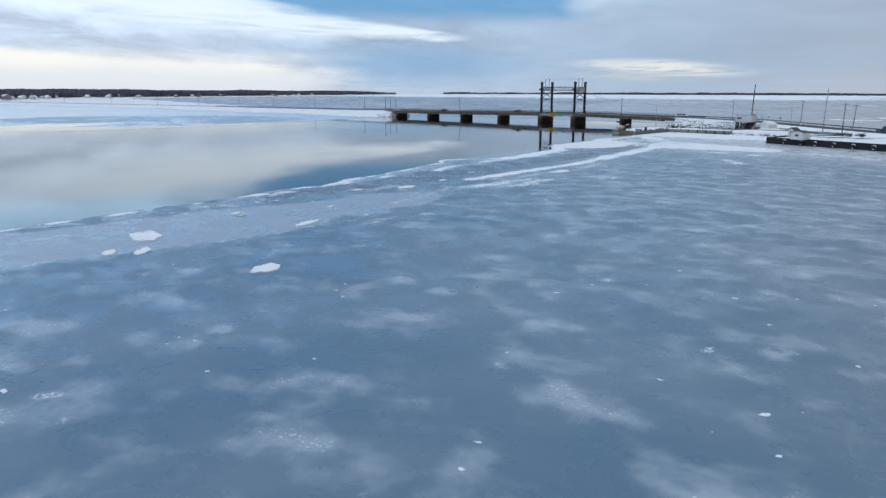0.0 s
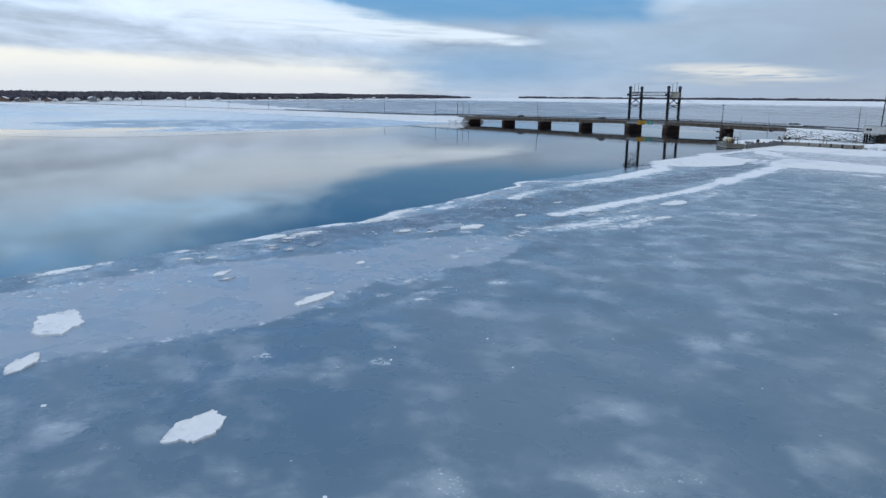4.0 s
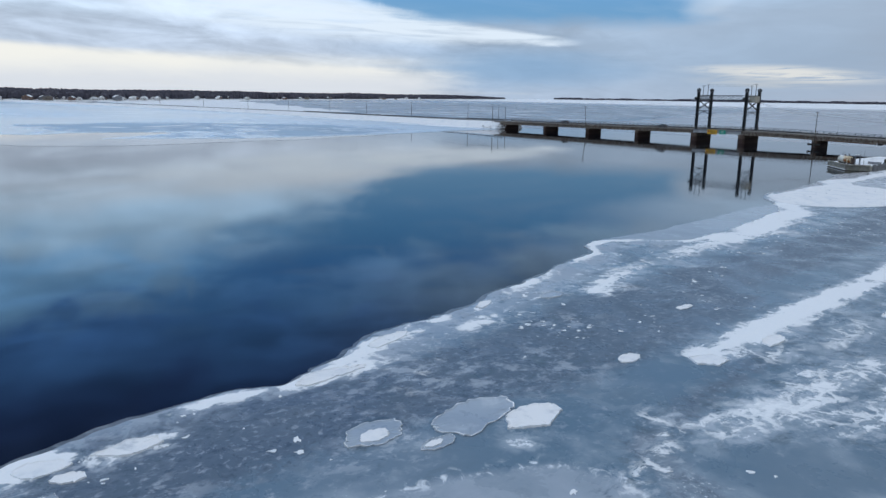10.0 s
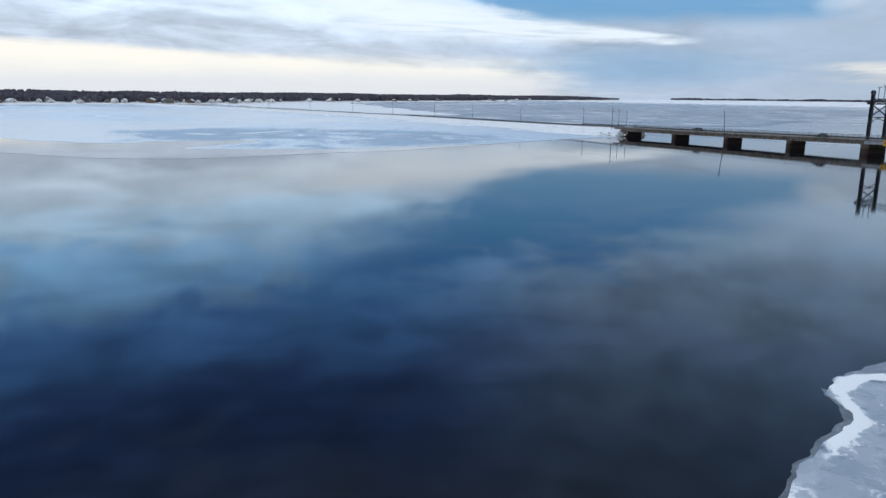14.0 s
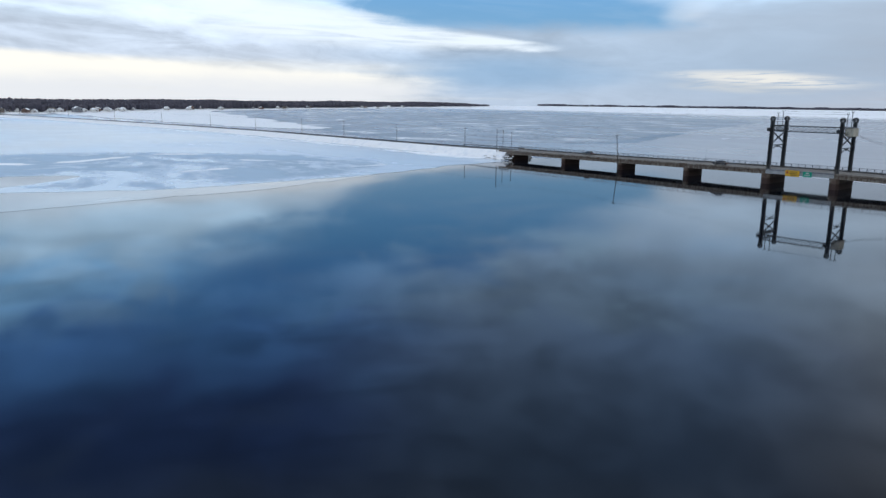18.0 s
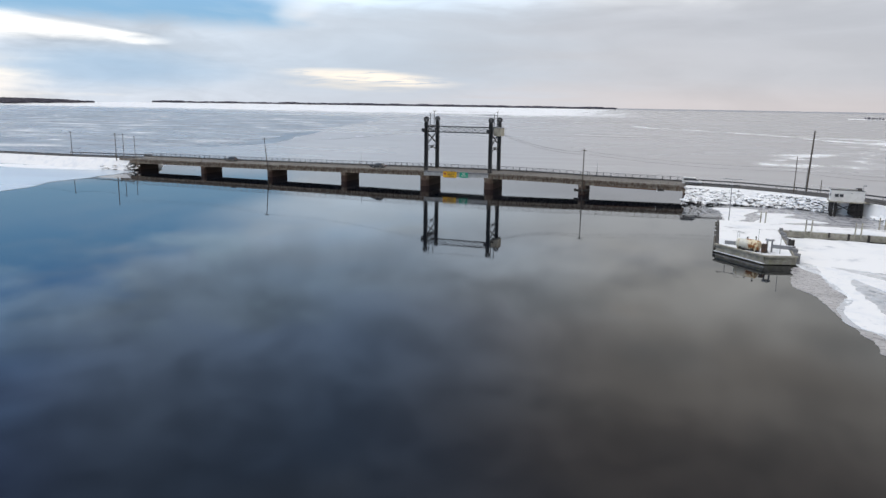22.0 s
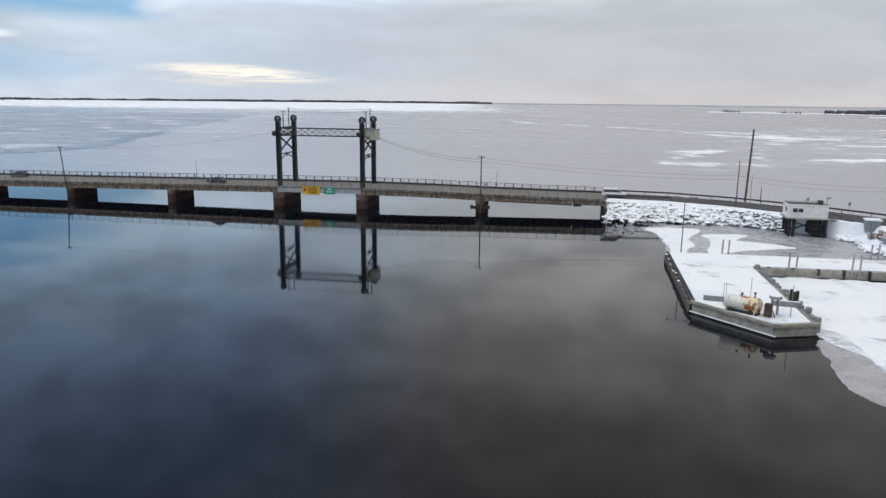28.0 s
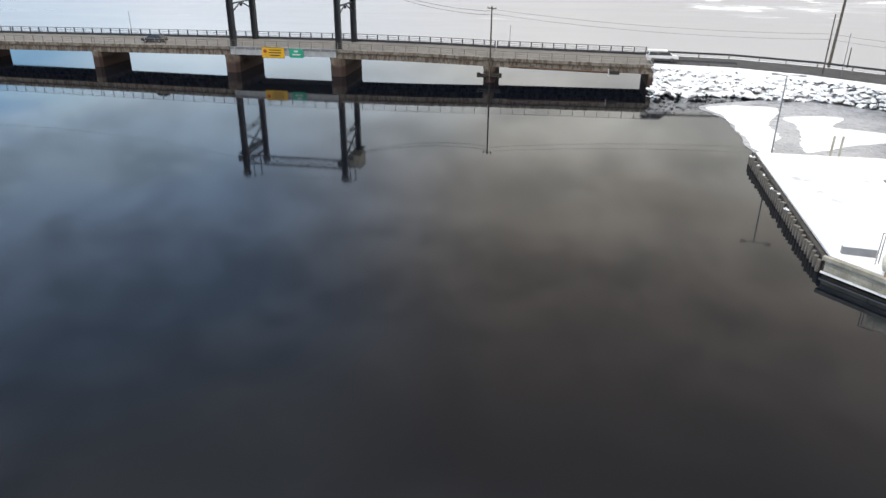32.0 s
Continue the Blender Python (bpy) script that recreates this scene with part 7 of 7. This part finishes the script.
part("body", Mesh().box((0, 0, 1.0), (2.3, 2.1, 2.0), -8, 0.05), worn("blue_grey_paint", (0.24, 0.28, 0.31), (0.17, 0.20, 0.22), 1.4, 0.6), kiosk)
part("lid", Mesh().box((0, 0, 2.1), (2.6, 2.4, 0.22), -8, 0.08), SNOW_THIN, kiosk)
part("door", Mesh().box((-0.2, -1.1, 0.85), (0.7, 0.1, 1.6), -8), GALV, kiosk)


def make_boat(x, y, z, turn, length, beam_, hull, label):
    b = thing("boat", label, "boat", at=pose(x, y, z, 4, 6, turn))
    rings = []
    for s, w, lo_, hi in ((0, 0.78, 0.05, 0.9), (0.3, 1.0, 0.0, 0.85), (0.6, 0.95, 0.02, 0.95), (0.85, 0.55, 0.15, 1.15), (1.0, 0.06, 0.45, 1.35)):
        xx, hw = (s - 0.5) * length, beam_ / 2 * w
        rings.append([(xx, -hw, hi), (xx, -hw * 0.75, lo_ + 0.2), (xx, 0, lo_), (xx, hw * 0.75, lo_ + 0.2), (xx, hw, hi), (xx, hw * 0.88, hi), (xx, 0, hi - 0.5), (xx, -hw * 0.88, hi)])
    part("hull", Mesh().loft(rings, True), hull, b, smooth=False)
    part("gunwale", Mesh().beam((-length / 2, -beam_ * 0.4, 0.92), (length * 0.1, -beam_ / 2, 0.95), 0.12, 0.1).beam((-length / 2, beam_ * 0.4, 0.92), (length * 0.1, beam_ / 2, 0.95), 0.12, 0.1), WHITE, b)
    part("wheelhouse", Mesh().box((length * 0.12, 0, 1.35), (length * 0.22, beam_ * 0.6, 1.1), 0, 0.08), WHITE, b)
    part("thwart", Mesh().box((-length * 0.2, 0, 0.7), (0.3, beam_ * 0.85, 0.06)), TIMBER, b)
    part("snow", Mesh().box((length * 0.12, 0, 1.95), (length * 0.23, beam_ * 0.62, 0.12), 0, 0.05), SNOW, b)
    return b


make_boat(107.4, -28.9, 1.5, -50, 4.6, 1.8, GREY_PAINT, "grey skiff drawn up on the snowy shore")


def net_heap(x, y, z, mat, label, seed):
    """A heap of net and rope: a lumpy mound with loose strands splaying out of it."""
    rr = random.Random(seed)
    h = thing("net_heap", label, "fishing net", "nets on the shore")
    rings = [[(x + r * rr.uniform(0.8, 1.2) * math.cos(6.283 * k / 14), y + r * rr.uniform(0.8, 1.2) * math.sin(6.283 * k / 14), z + zz * rr.uniform(0.85, 1.15)) for k in range(14)] for r, zz in ((1.0, -0.1), (0.9, 0.25), (0.62, 0.6), (0.25, 0.8))]
    part("mound", Mesh().loft(rings, True), mat, h)
    for k in range(16):
        a, l, up = rr.uniform(0, 6.28), rr.uniform(1.1, 2.1), rr.uniform(0.1, 1.5)
        part("strand", Mesh().tube((x, y, z + 0.3), (x + l * math.cos(a), y + l * math.sin(a), z + up), 0.10, 6, 0.05), mat if k % 4 else SNOW_THIN, h)
    return h


NET_GREEN = worn("green_net", (0.03, 0.22, 0.15), (0.04, 0.15, 0.11), 1.6, 0.8)
net_heap(107.5, -32.8, 1.4, RED, "heap of red fishing net and rope on the snowy shore", 1)
net_heap(109.9, -33.6, 1.6, NET_GREEN, "heap of green fishing net and rope on the snowy shore", 2)
net_heap(109.2, -30.2, 1.6, worn("blue_net", (0.16, 0.22, 0.26), (0.24, 0.28, 0.30), 1.6, 0.8), "heap of pale blue net beside the shed", 3)
rs = random.Random(17)
for x, y, z in ((106.7, -23.4, 1.5), (107.6, -26.0, 1.6), (109.4, -37.0, 1.6), (110.2, -30.9, 1.78), (111.6, -27.0, 1.92), (108.9, -21.9, 1.75)):
    heap = thing("scrap_pile", "snow-dusted heap of dark timber and gear on the shore", "scrap", "scrap on the shore")
    for k in range(6):
        a = rs.uniform(0, 3.14)
        l, px, py = rs.uniform(0.7, 1.5), x + rs.uniform(-0.6, 0.6), y + rs.uniform(-0.6, 0.6)
        part("plank", Mesh().beam((px - l * math.cos(a), py - l * math.sin(a), z + 0.05 + 0.12 * k), (px + l * math.cos(a), py + l * math.sin(a), z + 0.12 + 0.14 * k), 0.22, 0.16), (TAR, WOOD, TIMBER)[k % 3], heap)
    part("drum", Mesh().tube((x + 0.5, y - 0.4, z - 0.1), (x + 0.5, y - 0.4, z + 0.85), 0.3, 12), rs.choice((BLUE, BLACK, RED)), heap)
    part("crate", Mesh().box((x - 0.6, y + 0.3, z + 0.3), (0.9, 0.7, 0.75), rs.uniform(0, 60), 0.03), TIMBER, heap)
TEAL = worn("teal_net", (0.03, 0.16, 0.14), (0.05, 0.20, 0.17), 3.0, 0.9)
for i, (x, y, a) in enumerate(((109.2, -29.0, 10), (110.1, -28.4, 40), (108.9, -27.4, 70), (109.6, -31.4, 20), (107.9, -25.6, 35))):
    tr_ = thing("lobster_trap", "snow-dusted slatted lobster trap on the shore", "trap", "traps on the shore", at=pose(x, y, 1.3, 0, 0, a))
    part("frame", Mesh().box((0, 0, 0.1), (1.2, 0.7, 0.12)).box((0, 0, 0.62), (1.2, 0.7, 0.08)), TEAL if i % 2 else RED, tr_)
    for k in range(5):
        part("slat", Mesh().box((-0.5 + k * 0.25, 0, 0.36), (0.06, 0.68, 0.5)), TIMBER, tr_)
drive = [(113.5, -26.5, 1.95), (116.5, -31, 2.10), (120, -37.5, 2.16), (124, -44, 2.14), (132, -48.5, 2.1), (141, -51.0, 2.05), (150, -55, 2.1)]
a, b = strip(densify(drive, 1.5), -1.3, 1.3, 0.06)
a0, b0 = strip(densify(drive, 1.5), -1.3, 1.3, -0.5)
solid("driveway", Mesh().loft([list(r) for r in zip(a0, a, b, b0)]), worn("wet_gravel", (0.13, 0.125, 0.12), (0.30, 0.30, 0.31), 0.8, 0.9), "wet gravel track through the snow", "track", kind="structure")

# ---- tarred wharf ----
wh2 = thing("wharf", "black tarred timber wharf with tyre fenders and snow", "wharf")
R2 = [(145.5, -54.0), (129.4, -87.6), (146.0, -93.0), (163.5, -99.5), (190, -112), (205, -92), (165, -66)]
part("fill", Mesh().prism([(145.8, -54.4), (129.9, -87.3), (146.1, -92.6), (163.6, -99.0), (189.6, -111.3), (204, -92), (165, -66.4)], -1.0, 1.62), TAR, wh2)
part("snow_cover", Mesh().prism([(146.2, -55), (130.6, -87.0), (146.2, -92.2), (163.7, -98.5), (189, -110.5), (203, -92), (165, -67)], 1.60, 1.76), SNOW_GROUND, wh2, "trampled white snow on the deck")
for i, (a, b) in enumerate(zip(R2[:5], R2[1:5])):
    timber_wall(wh2, b, a, -0.3, 1.95, 5, TAR, 0.0, 40 + i)


def torus(R, r, n=20, k=8):
    m = Mesh()
    vs = [((R + r * math.cos(6.2832 * j / k)) * math.cos(6.2832 * i / n), r * math.sin(6.2832 * j / k), (R + r * math.cos(6.2832 * j / k)) * math.sin(6.2832 * i / n)) for i in range(n) for j in range(k)]
    m.add(vs, [(i * k + j, ((i + 1) % n) * k + j, ((i + 1) % n) * k + (j + 1) % k, i * k + (j + 1) % k) for i in range(n) for j in range(k)])
    return m


TYRE = torus(0.55, 0.2).data("tyre", make_snow_capped("snowy_tyre", (0.015, 0.015, 0.016), (0.03, 0.03, 0.03), 0.42), True)
for a, b, ss in ((R2[0], R2[1], (0.50, 0.60, 0.70, 0.78, 0.86, 0.93)), (R2[1], R2[2], (0.35, 0.65, 0.9)), (R2[2], R2[3], (0.2, 0.5, 0.8)), (R2[3], R2[4], (0.2, 0.5, 0.8))):
    a, b = Vector((*a, 0)), Vector((*b, 0))
    d = (b - a).normalized()
    n = Vector((d.y, -d.x, 0))
    n = -n if n.dot(a.lerp(b, 0.5) - Vector((165, -85, 0))) < 0 else n
    for s in ss:
        p = a.lerp(b, s) + n * 0.42
        part("tyre_fender", TYRE, RUBBER, wh2, "black tyre fender with a little snow", at=pose(p.x, p.y, 0.8, 0, 0, math.degrees(math.atan2(d.y, d.x))))
for i, (x, y) in enumerate(((143.5, -63.0), (146.0, -64.0), (149.5, -64.5))):
    j = thing("scrap_pile", "snow-dusted heap of timber and scrap", "scrap", "scrap on the wharf")
    rs = random.Random(50 + i)
    for k in range(8):
        a, l, tilt = rs.uniform(0, 3.14), rs.uniform(0.7, 1.5), rs.uniform(0.0, 0.5)
        px, py = x + rs.uniform(-0.7, 0.7), y + rs.uniform(-0.5, 0.5)
        part("plank", Mesh().beam((px - l * math.cos(a), py - l * math.sin(a), 1.9 + 0.08 * k), (px + l * math.cos(a), py + l * math.sin(a), 1.9 + 0.08 * k + tilt), 0.24, 0.16), (TAR, WOOD, RUST, TIMBER_DARK)[k % 4], j)
    part("drum", Mesh().tube((x + 0.8, y - 0.5, 1.74), (x + 0.8, y - 0.5, 2.62), 0.3, 12), BLACK, j)
    part("snow", Mesh().box((x - 0.2, y, 2.58), (0.9, 0.6, 0.10), 25, 0.1), SNOW_THIN, j)


BARE = worn("wet_bare_ground", (0.13, 0.13, 0.135), (0.22, 0.22, 0.23), 0.6, 0.7)
for i, ring in enumerate(([(145.6, -68.4), (147.9, -68.7), (147.6, -72.4), (145.6, -77.4), (143.8, -78.9), (142.4, -77.1), (139.7, -78.0), (143.1, -71.9)],
                          [(152.2, -67.6), (155.4, -67.0), (156.9, -68.4), (153.5, -69.2)], [(150.8, -70.6), (153.6, -70.9), (155.2, -72.6), (151.7, -76.6), (148.6, -76.2)])):
    part("bare_patch", slab(ragged(ring, 0.4, 0.35, 1.6, 40.0 + i), 1.70, 1.768), BARE, wh2, "wet bare patch showing through the snow")


# ---- vehicles ----
def vehicle(x, y, z, turn, paint, label, kind="car"):
    v = thing("car" if kind == "car" else kind, label, "car" if kind == "car" else kind.replace("_", " "), "vehicles on the road", at=pose(x, y, z, 0, 0, turn))
    L, Wd, H = {"car": (4.5, 1.8, 1.45), "van": (5.1, 1.95, 1.85), "pickup_truck": (5.6, 2.0, 1.85)}[kind]
    hw = Wd / 2

    def sec(xx, zb, zt, w=1.0):
        return [(xx, -hw * w, zb), (xx, -hw * w * 1.0, (zb + zt) / 2), (xx, -hw * w * 0.93, zt), (xx, hw * w * 0.93, zt), (xx, hw * w, (zb + zt) / 2), (xx, hw * w, zb)]

    belt = 1.08 if kind == "van" else 0.95
    part("body", Mesh().loft([sec(-L / 2, 0.45, belt - 0.12, 0.94), sec(-L / 2 + 0.15, 0.3, belt), sec(L / 2 - 1.1, 0.3, belt), sec(L / 2 - 0.2, 0.3, belt - 0.12), sec(L / 2, 0.42, belt - 0.3, 0.93)], True), paint, v)
    if kind == "car":
        cab = ((-L / 2 + 0.45, belt, 0.9), (-L / 2 + 1.1, H, 0.74), (L * 0.06, H, 0.74), (L * 0.25, belt, 0.88))
    elif kind == "van":
        cab = ((-L / 2 + 0.05, belt, 0.95), (-L / 2 + 0.22, H - 0.14, 0.84), (L * 0.12, H - 0.14, 0.84), (L * 0.30, belt, 0.9))
    else:
        cab = ((-L * 0.12, belt, 0.92), (-L * 0.08, H, 0.78), (L * 0.13, H, 0.78), (L * 0.24, belt, 0.9))
    ring = [[(xx, -hw * w, zz) for xx, zz, w in cab], [(xx, hw * w, zz) for xx, zz, w in cab]]
    part("glasshouse", Mesh().loft(ring, True), GLASS, v, "dark side and end windows")
    roof_x = (cab[1][0] + cab[2][0]) / 2
    part("roof", Mesh().box((roof_x, 0, cab[1][1] + 0.02), (cab[2][0] - cab[1][0] + 0.16, Wd * cab[1][2] + 0.04, 0.20 if kind == "van" else 0.08), 0, 0.06 if kind == "van" else 0.03), paint, v)
    if kind == "van":
        for sx in (-1, 1):
            part("rear_pillar", Mesh().beam((-L / 2 + 0.14, sx * hw * 0.95, belt), (-L / 2 + 0.36, sx * hw * 0.86, H - 0.1), 0.34, 0.06), paint, v)
    for sx in (-1, 1):
        part("pillar", Mesh().beam((roof_x, sx * hw * 0.9, belt), (roof_x, sx * hw * 0.80, cab[1][1]), 0.14, 0.05), paint, v)
    if kind == "pickup_truck":
        part("bed", Mesh().box((-L * 0.32, 0, belt - 0.1), (L * 0.32, Wd * 0.8, 0.3)), BLACK, v)
    r = 0.34
    for xx in (-L * 0.30, L * 0.30):
        for sy in (-1, 1):
            w = part("tyre", Mesh().tube((xx, sy * (hw - 0.2), r), (xx, sy * (hw + 0.02), r), r, 16), RUBBER, v)
            part("rim", Mesh().tube((xx, sy * (hw + 0.0), r), (xx, sy * (hw + 0.03), r), r * 0.6, 12), GALV, w)
    for sy in (-0.7, 0.7):
        part("headlight", Mesh().box((L / 2 - 0.03, sy * hw, belt - 0.35), (0.1, 0.3, 0.16)), GLASS, v)
        part("tail_light", Mesh().box((-L / 2 + 0.02, sy * hw, belt - 0.25), (0.06, 0.22, 0.22)), RED, v)
    return v


CAR_WHITE = worn("white_car_paint", (0.75, 0.76, 0.77), (0.70, 0.71, 0.72), 1.0, 0.25, relief=0.02)
CAR_DARK = worn("dark_car_paint", (0.018, 0.02, 0.026), (0.03, 0.032, 0.038), 1.0, 0.25, relief=0.02)
vehicle(-26.5, 2.6, deck_z(-26.5) - 0.18, 180, CAR_DARK, "dark saloon car on the bridge")
vehicle(64.6, 2.2, 3.93, 0, CAR_WHITE, "white people carrier at the bridge end", "van")
vehicle(-82.0, 6.6, deck_z(-82) - 0.18, 180, CAR_DARK, "dark car on the bridge")
vehicle(153.8, -51.4, 2.79, -33, CAR_DARK, "black pickup truck on the road", "pickup_truck")


# ---- shores, woods and houses ----
def shore(name, line, width, height, mat, label, side=1):
    rings = []
    pts = [Vector((*p, 0)) for p in line]
    for i, p in enumerate(pts):
        d = pts[min(i + 1, len(pts) - 1)] - pts[max(i - 1, 0)]
        n = Vector((-d.y, d.x, 0)).normalized() * side
        ring = []
        for s, h in ((0.0, -0.5), (0.06, 0.25), (0.3, 0.55), (0.6, 0.9), (1.0, 1.0)):
            q = p + n * (s * width + 14 * fract((p.x / 90, p.y / 90), s))
            ring.append((q.x, q.y, h * height if h > 0 else h))
        rings.append(ring)
    return solid(name, Mesh().loft(rings), mat, label, "shore", kind="structure", smooth=True)


def woods(line, width, height, count, seed, hmin, hmax, label, side=1, start=0.25, thin=None):
    """Far winter woods: one mesh of narrow, uneven crowns of several tiers."""
    rr = random.Random(seed)
    pts = [Vector((*p, 0)) for p in line]
    lens = [(b - a).length for a, b in zip(pts, pts[1:])]
    m = Mesh()
    made = 0
    while made < count:
        i = rr.choices(range(len(lens)), lens)[0]
        u = rr.random()
        d = (pts[i + 1] - pts[i]).normalized()
        n = Vector((-d.y, d.x, 0)) * side
        s = start + (1 - start) * rr.random() ** 1.3
        q = pts[i].lerp(pts[i + 1], u) + n * s * width
        g = fract((q.x / 130, q.y / 130), seed, 3)
        if g < rr.uniform(-0.75, 0.1) + (thin or 0.0):
            continue
        h = rr.uniform(hmin, hmax) * (0.85 + 0.35 * g)
        w = h * rr.uniform(0.30, 0.60)
        z0 = height * min(1.0, 0.3 + s) - 0.4
        k, a0 = 5, rr.uniform(0, 6.28)
        rings = []
        for zz, ww in ((0.0, 0.6), (0.3, 1.0), (0.7, 0.85), (0.95, 0.4)):
            rings.append([(q.x + w * ww * rr.uniform(0.7, 1.25) * math.cos(a0 + 6.283 * j / k), q.y + w * ww * rr.uniform(0.7, 1.25) * math.sin(a0 + 6.283 * j / k), z0 + h * zz * rr.uniform(0.94, 1.06)) for j in range(k)])
        m.loft(rings, True)
        made += 1
    return solid("woods", m, FOREST, label, "trees", kind="stuff")


def make_forest():
    m, t, b = material("hazed_winter_woods")
    geo = nod(t, "ShaderNodeNewGeometry")
    # purplish bare crowns, their colour also paled bluish for distance haze
    c = mixc(t, geo.outputs["Random Per Island"], (0.045, 0.045, 0.066), (0.092, 0.086, 0.110))
    c = mixc(t, ramp(t, nz(t, geo.outputs["Position"], 0.5, 3), 0.6, 0.75, 0.0, 0.35), c, (0.22, 0.23, 0.25))
    put(t, b.inputs["Base Color"], c)
    b.inputs["Roughness"].default_value = 0.9
    return m


FOREST = make_forest()
SHORE_W = [(-560, -1500), (-760, -950), (-880, -520), (-930, -240), (-965, 40), (-1090, 190), (-1380, 620), (-1750, 1276), (-2080, 1880), (-2260, 2190)]
shore("shore", SHORE_W, 420, 7.0, SNOW_GROUND, "snow-covered low shore across the bay", 1)
woods(SHORE_W, 380, 9.5, 14000, 2, 8.8, 10.8, "dark winter woods along the far shore", 1, 0.09)
SHORE_E = [(640, 1720), (700, 1600), (830, 1470), (1400, 1400), (2200, 1250), (3300, 900)]
shore("shore", SHORE_E, 300, 4.0, SNOW_GROUND, "snow-covered low shore beyond the bay", 1)
woods(SHORE_E, 260, 4.0, 4600, 3, 6.0, 9.0, "dark winter woods on the low far shore", 1, 0.1)
ISLE_A = [(-3020, 3350), (-2500, 3780), (-1950, 4080)]
ISLE_B = [(-2050, 4020), (-1500, 4250), (-900, 4430), (-420, 4540)]
for k, (line, hh, n, th) in enumerate(((ISLE_A, 3.0, 1100, -0.6), (ISLE_B, 4.0, 2200, -0.8))):
    shore("shore", line, 90, hh, SNOW_GROUND, "low snowy island at the horizon", 1)
    woods(line, 80, hh, n, 20 + k, 9.0, 14.0, "thin line of dark woods on the horizon", 1, 0.1, th)
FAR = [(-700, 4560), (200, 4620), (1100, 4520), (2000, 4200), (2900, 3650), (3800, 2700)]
# distance haze is put into this land's pale blue-grey
shore("shore", FAR, 90, 8.0, worn("haze_tinted_land", (0.30, 0.32, 0.36), (0.36, 0.37, 0.40), 0.01, 0.95), "faint land at the horizon, its grey mixed with painted haze", 1)
for x, y in ((590, 1720), (470, 1800)):
    shore("shore", [(x - 60, y - 14), (x - 20, y - 18), (x + 40, y - 20), (x + 110, y - 24)], 50, 1.2, SNOW_GROUND, "low snowy islet in the frozen bay", 1)
    woods([(x - 22, y), (x + 26, y - 4)], 34, 1.0, 16, int(x), 2.5, 6.0, "small clump of dark trees on a snowy islet", 1, 0.0, -1.0)

H_WALLS = (WHITE, CONCRETE_PALE, BROWN, GREY_PAINT)
rr = random.Random(31)
bases = [gable("house", -900, -260 - k * 9, 2.0, 9 + k, 7 + k, 3.2 + k * 0.5, 2.4, 70, H_WALLS[k], SNOW if k != 1 else ROOF, lab, (1.2, 1.0, 2.0, BROWN), 3, "house", "houses on the shore")
         for k, lab in enumerate(("white clapboard house with a snowy roof on the shore", "pale house with a dark roof on the shore", "brown house with a snowy roof on the shore", "grey house with a snowy roof on the shore"))]
pts = [Vector((*p, 0)) for p in SHORE_W]
for k in range(170):
    i = rr.choices(range(1, 7), (2, 4, 5, 4, 2, 2))[0]
    u = rr.random()
    d = (pts[i + 1] - pts[i]).normalized()
    n = Vector((-d.y, d.x, 0))
    s = 12 + 90 * rr.random() ** 1.4
    q = pts[i].lerp(pts[i + 1], u) + n * s
    copy_thing(bases[rr.choices(range(4), (7, 2, 1, 1))[0]], pose(q.x, q.y, 7.0 * (0.22 + 0.3 * s / 126), 0, 0, rr.uniform(40, 130)) @ Matrix.Diagonal((rr.uniform(0.6, 1.2), rr.uniform(0.7, 1.1), rr.uniform(0.75, 1.1), 1)))
pts = [Vector((*p, 0)) for p in SHORE_E]
for k in range(18):
    i = rr.choice((2, 3))
    q = pts[i].lerp(pts[i + 1], rr.random())
    copy_thing(bases[rr.choice((0, 0, 3, 1))], pose(q.x, q.y + 22, 1.2, 0, 0, rr.uniform(-30, 30)))
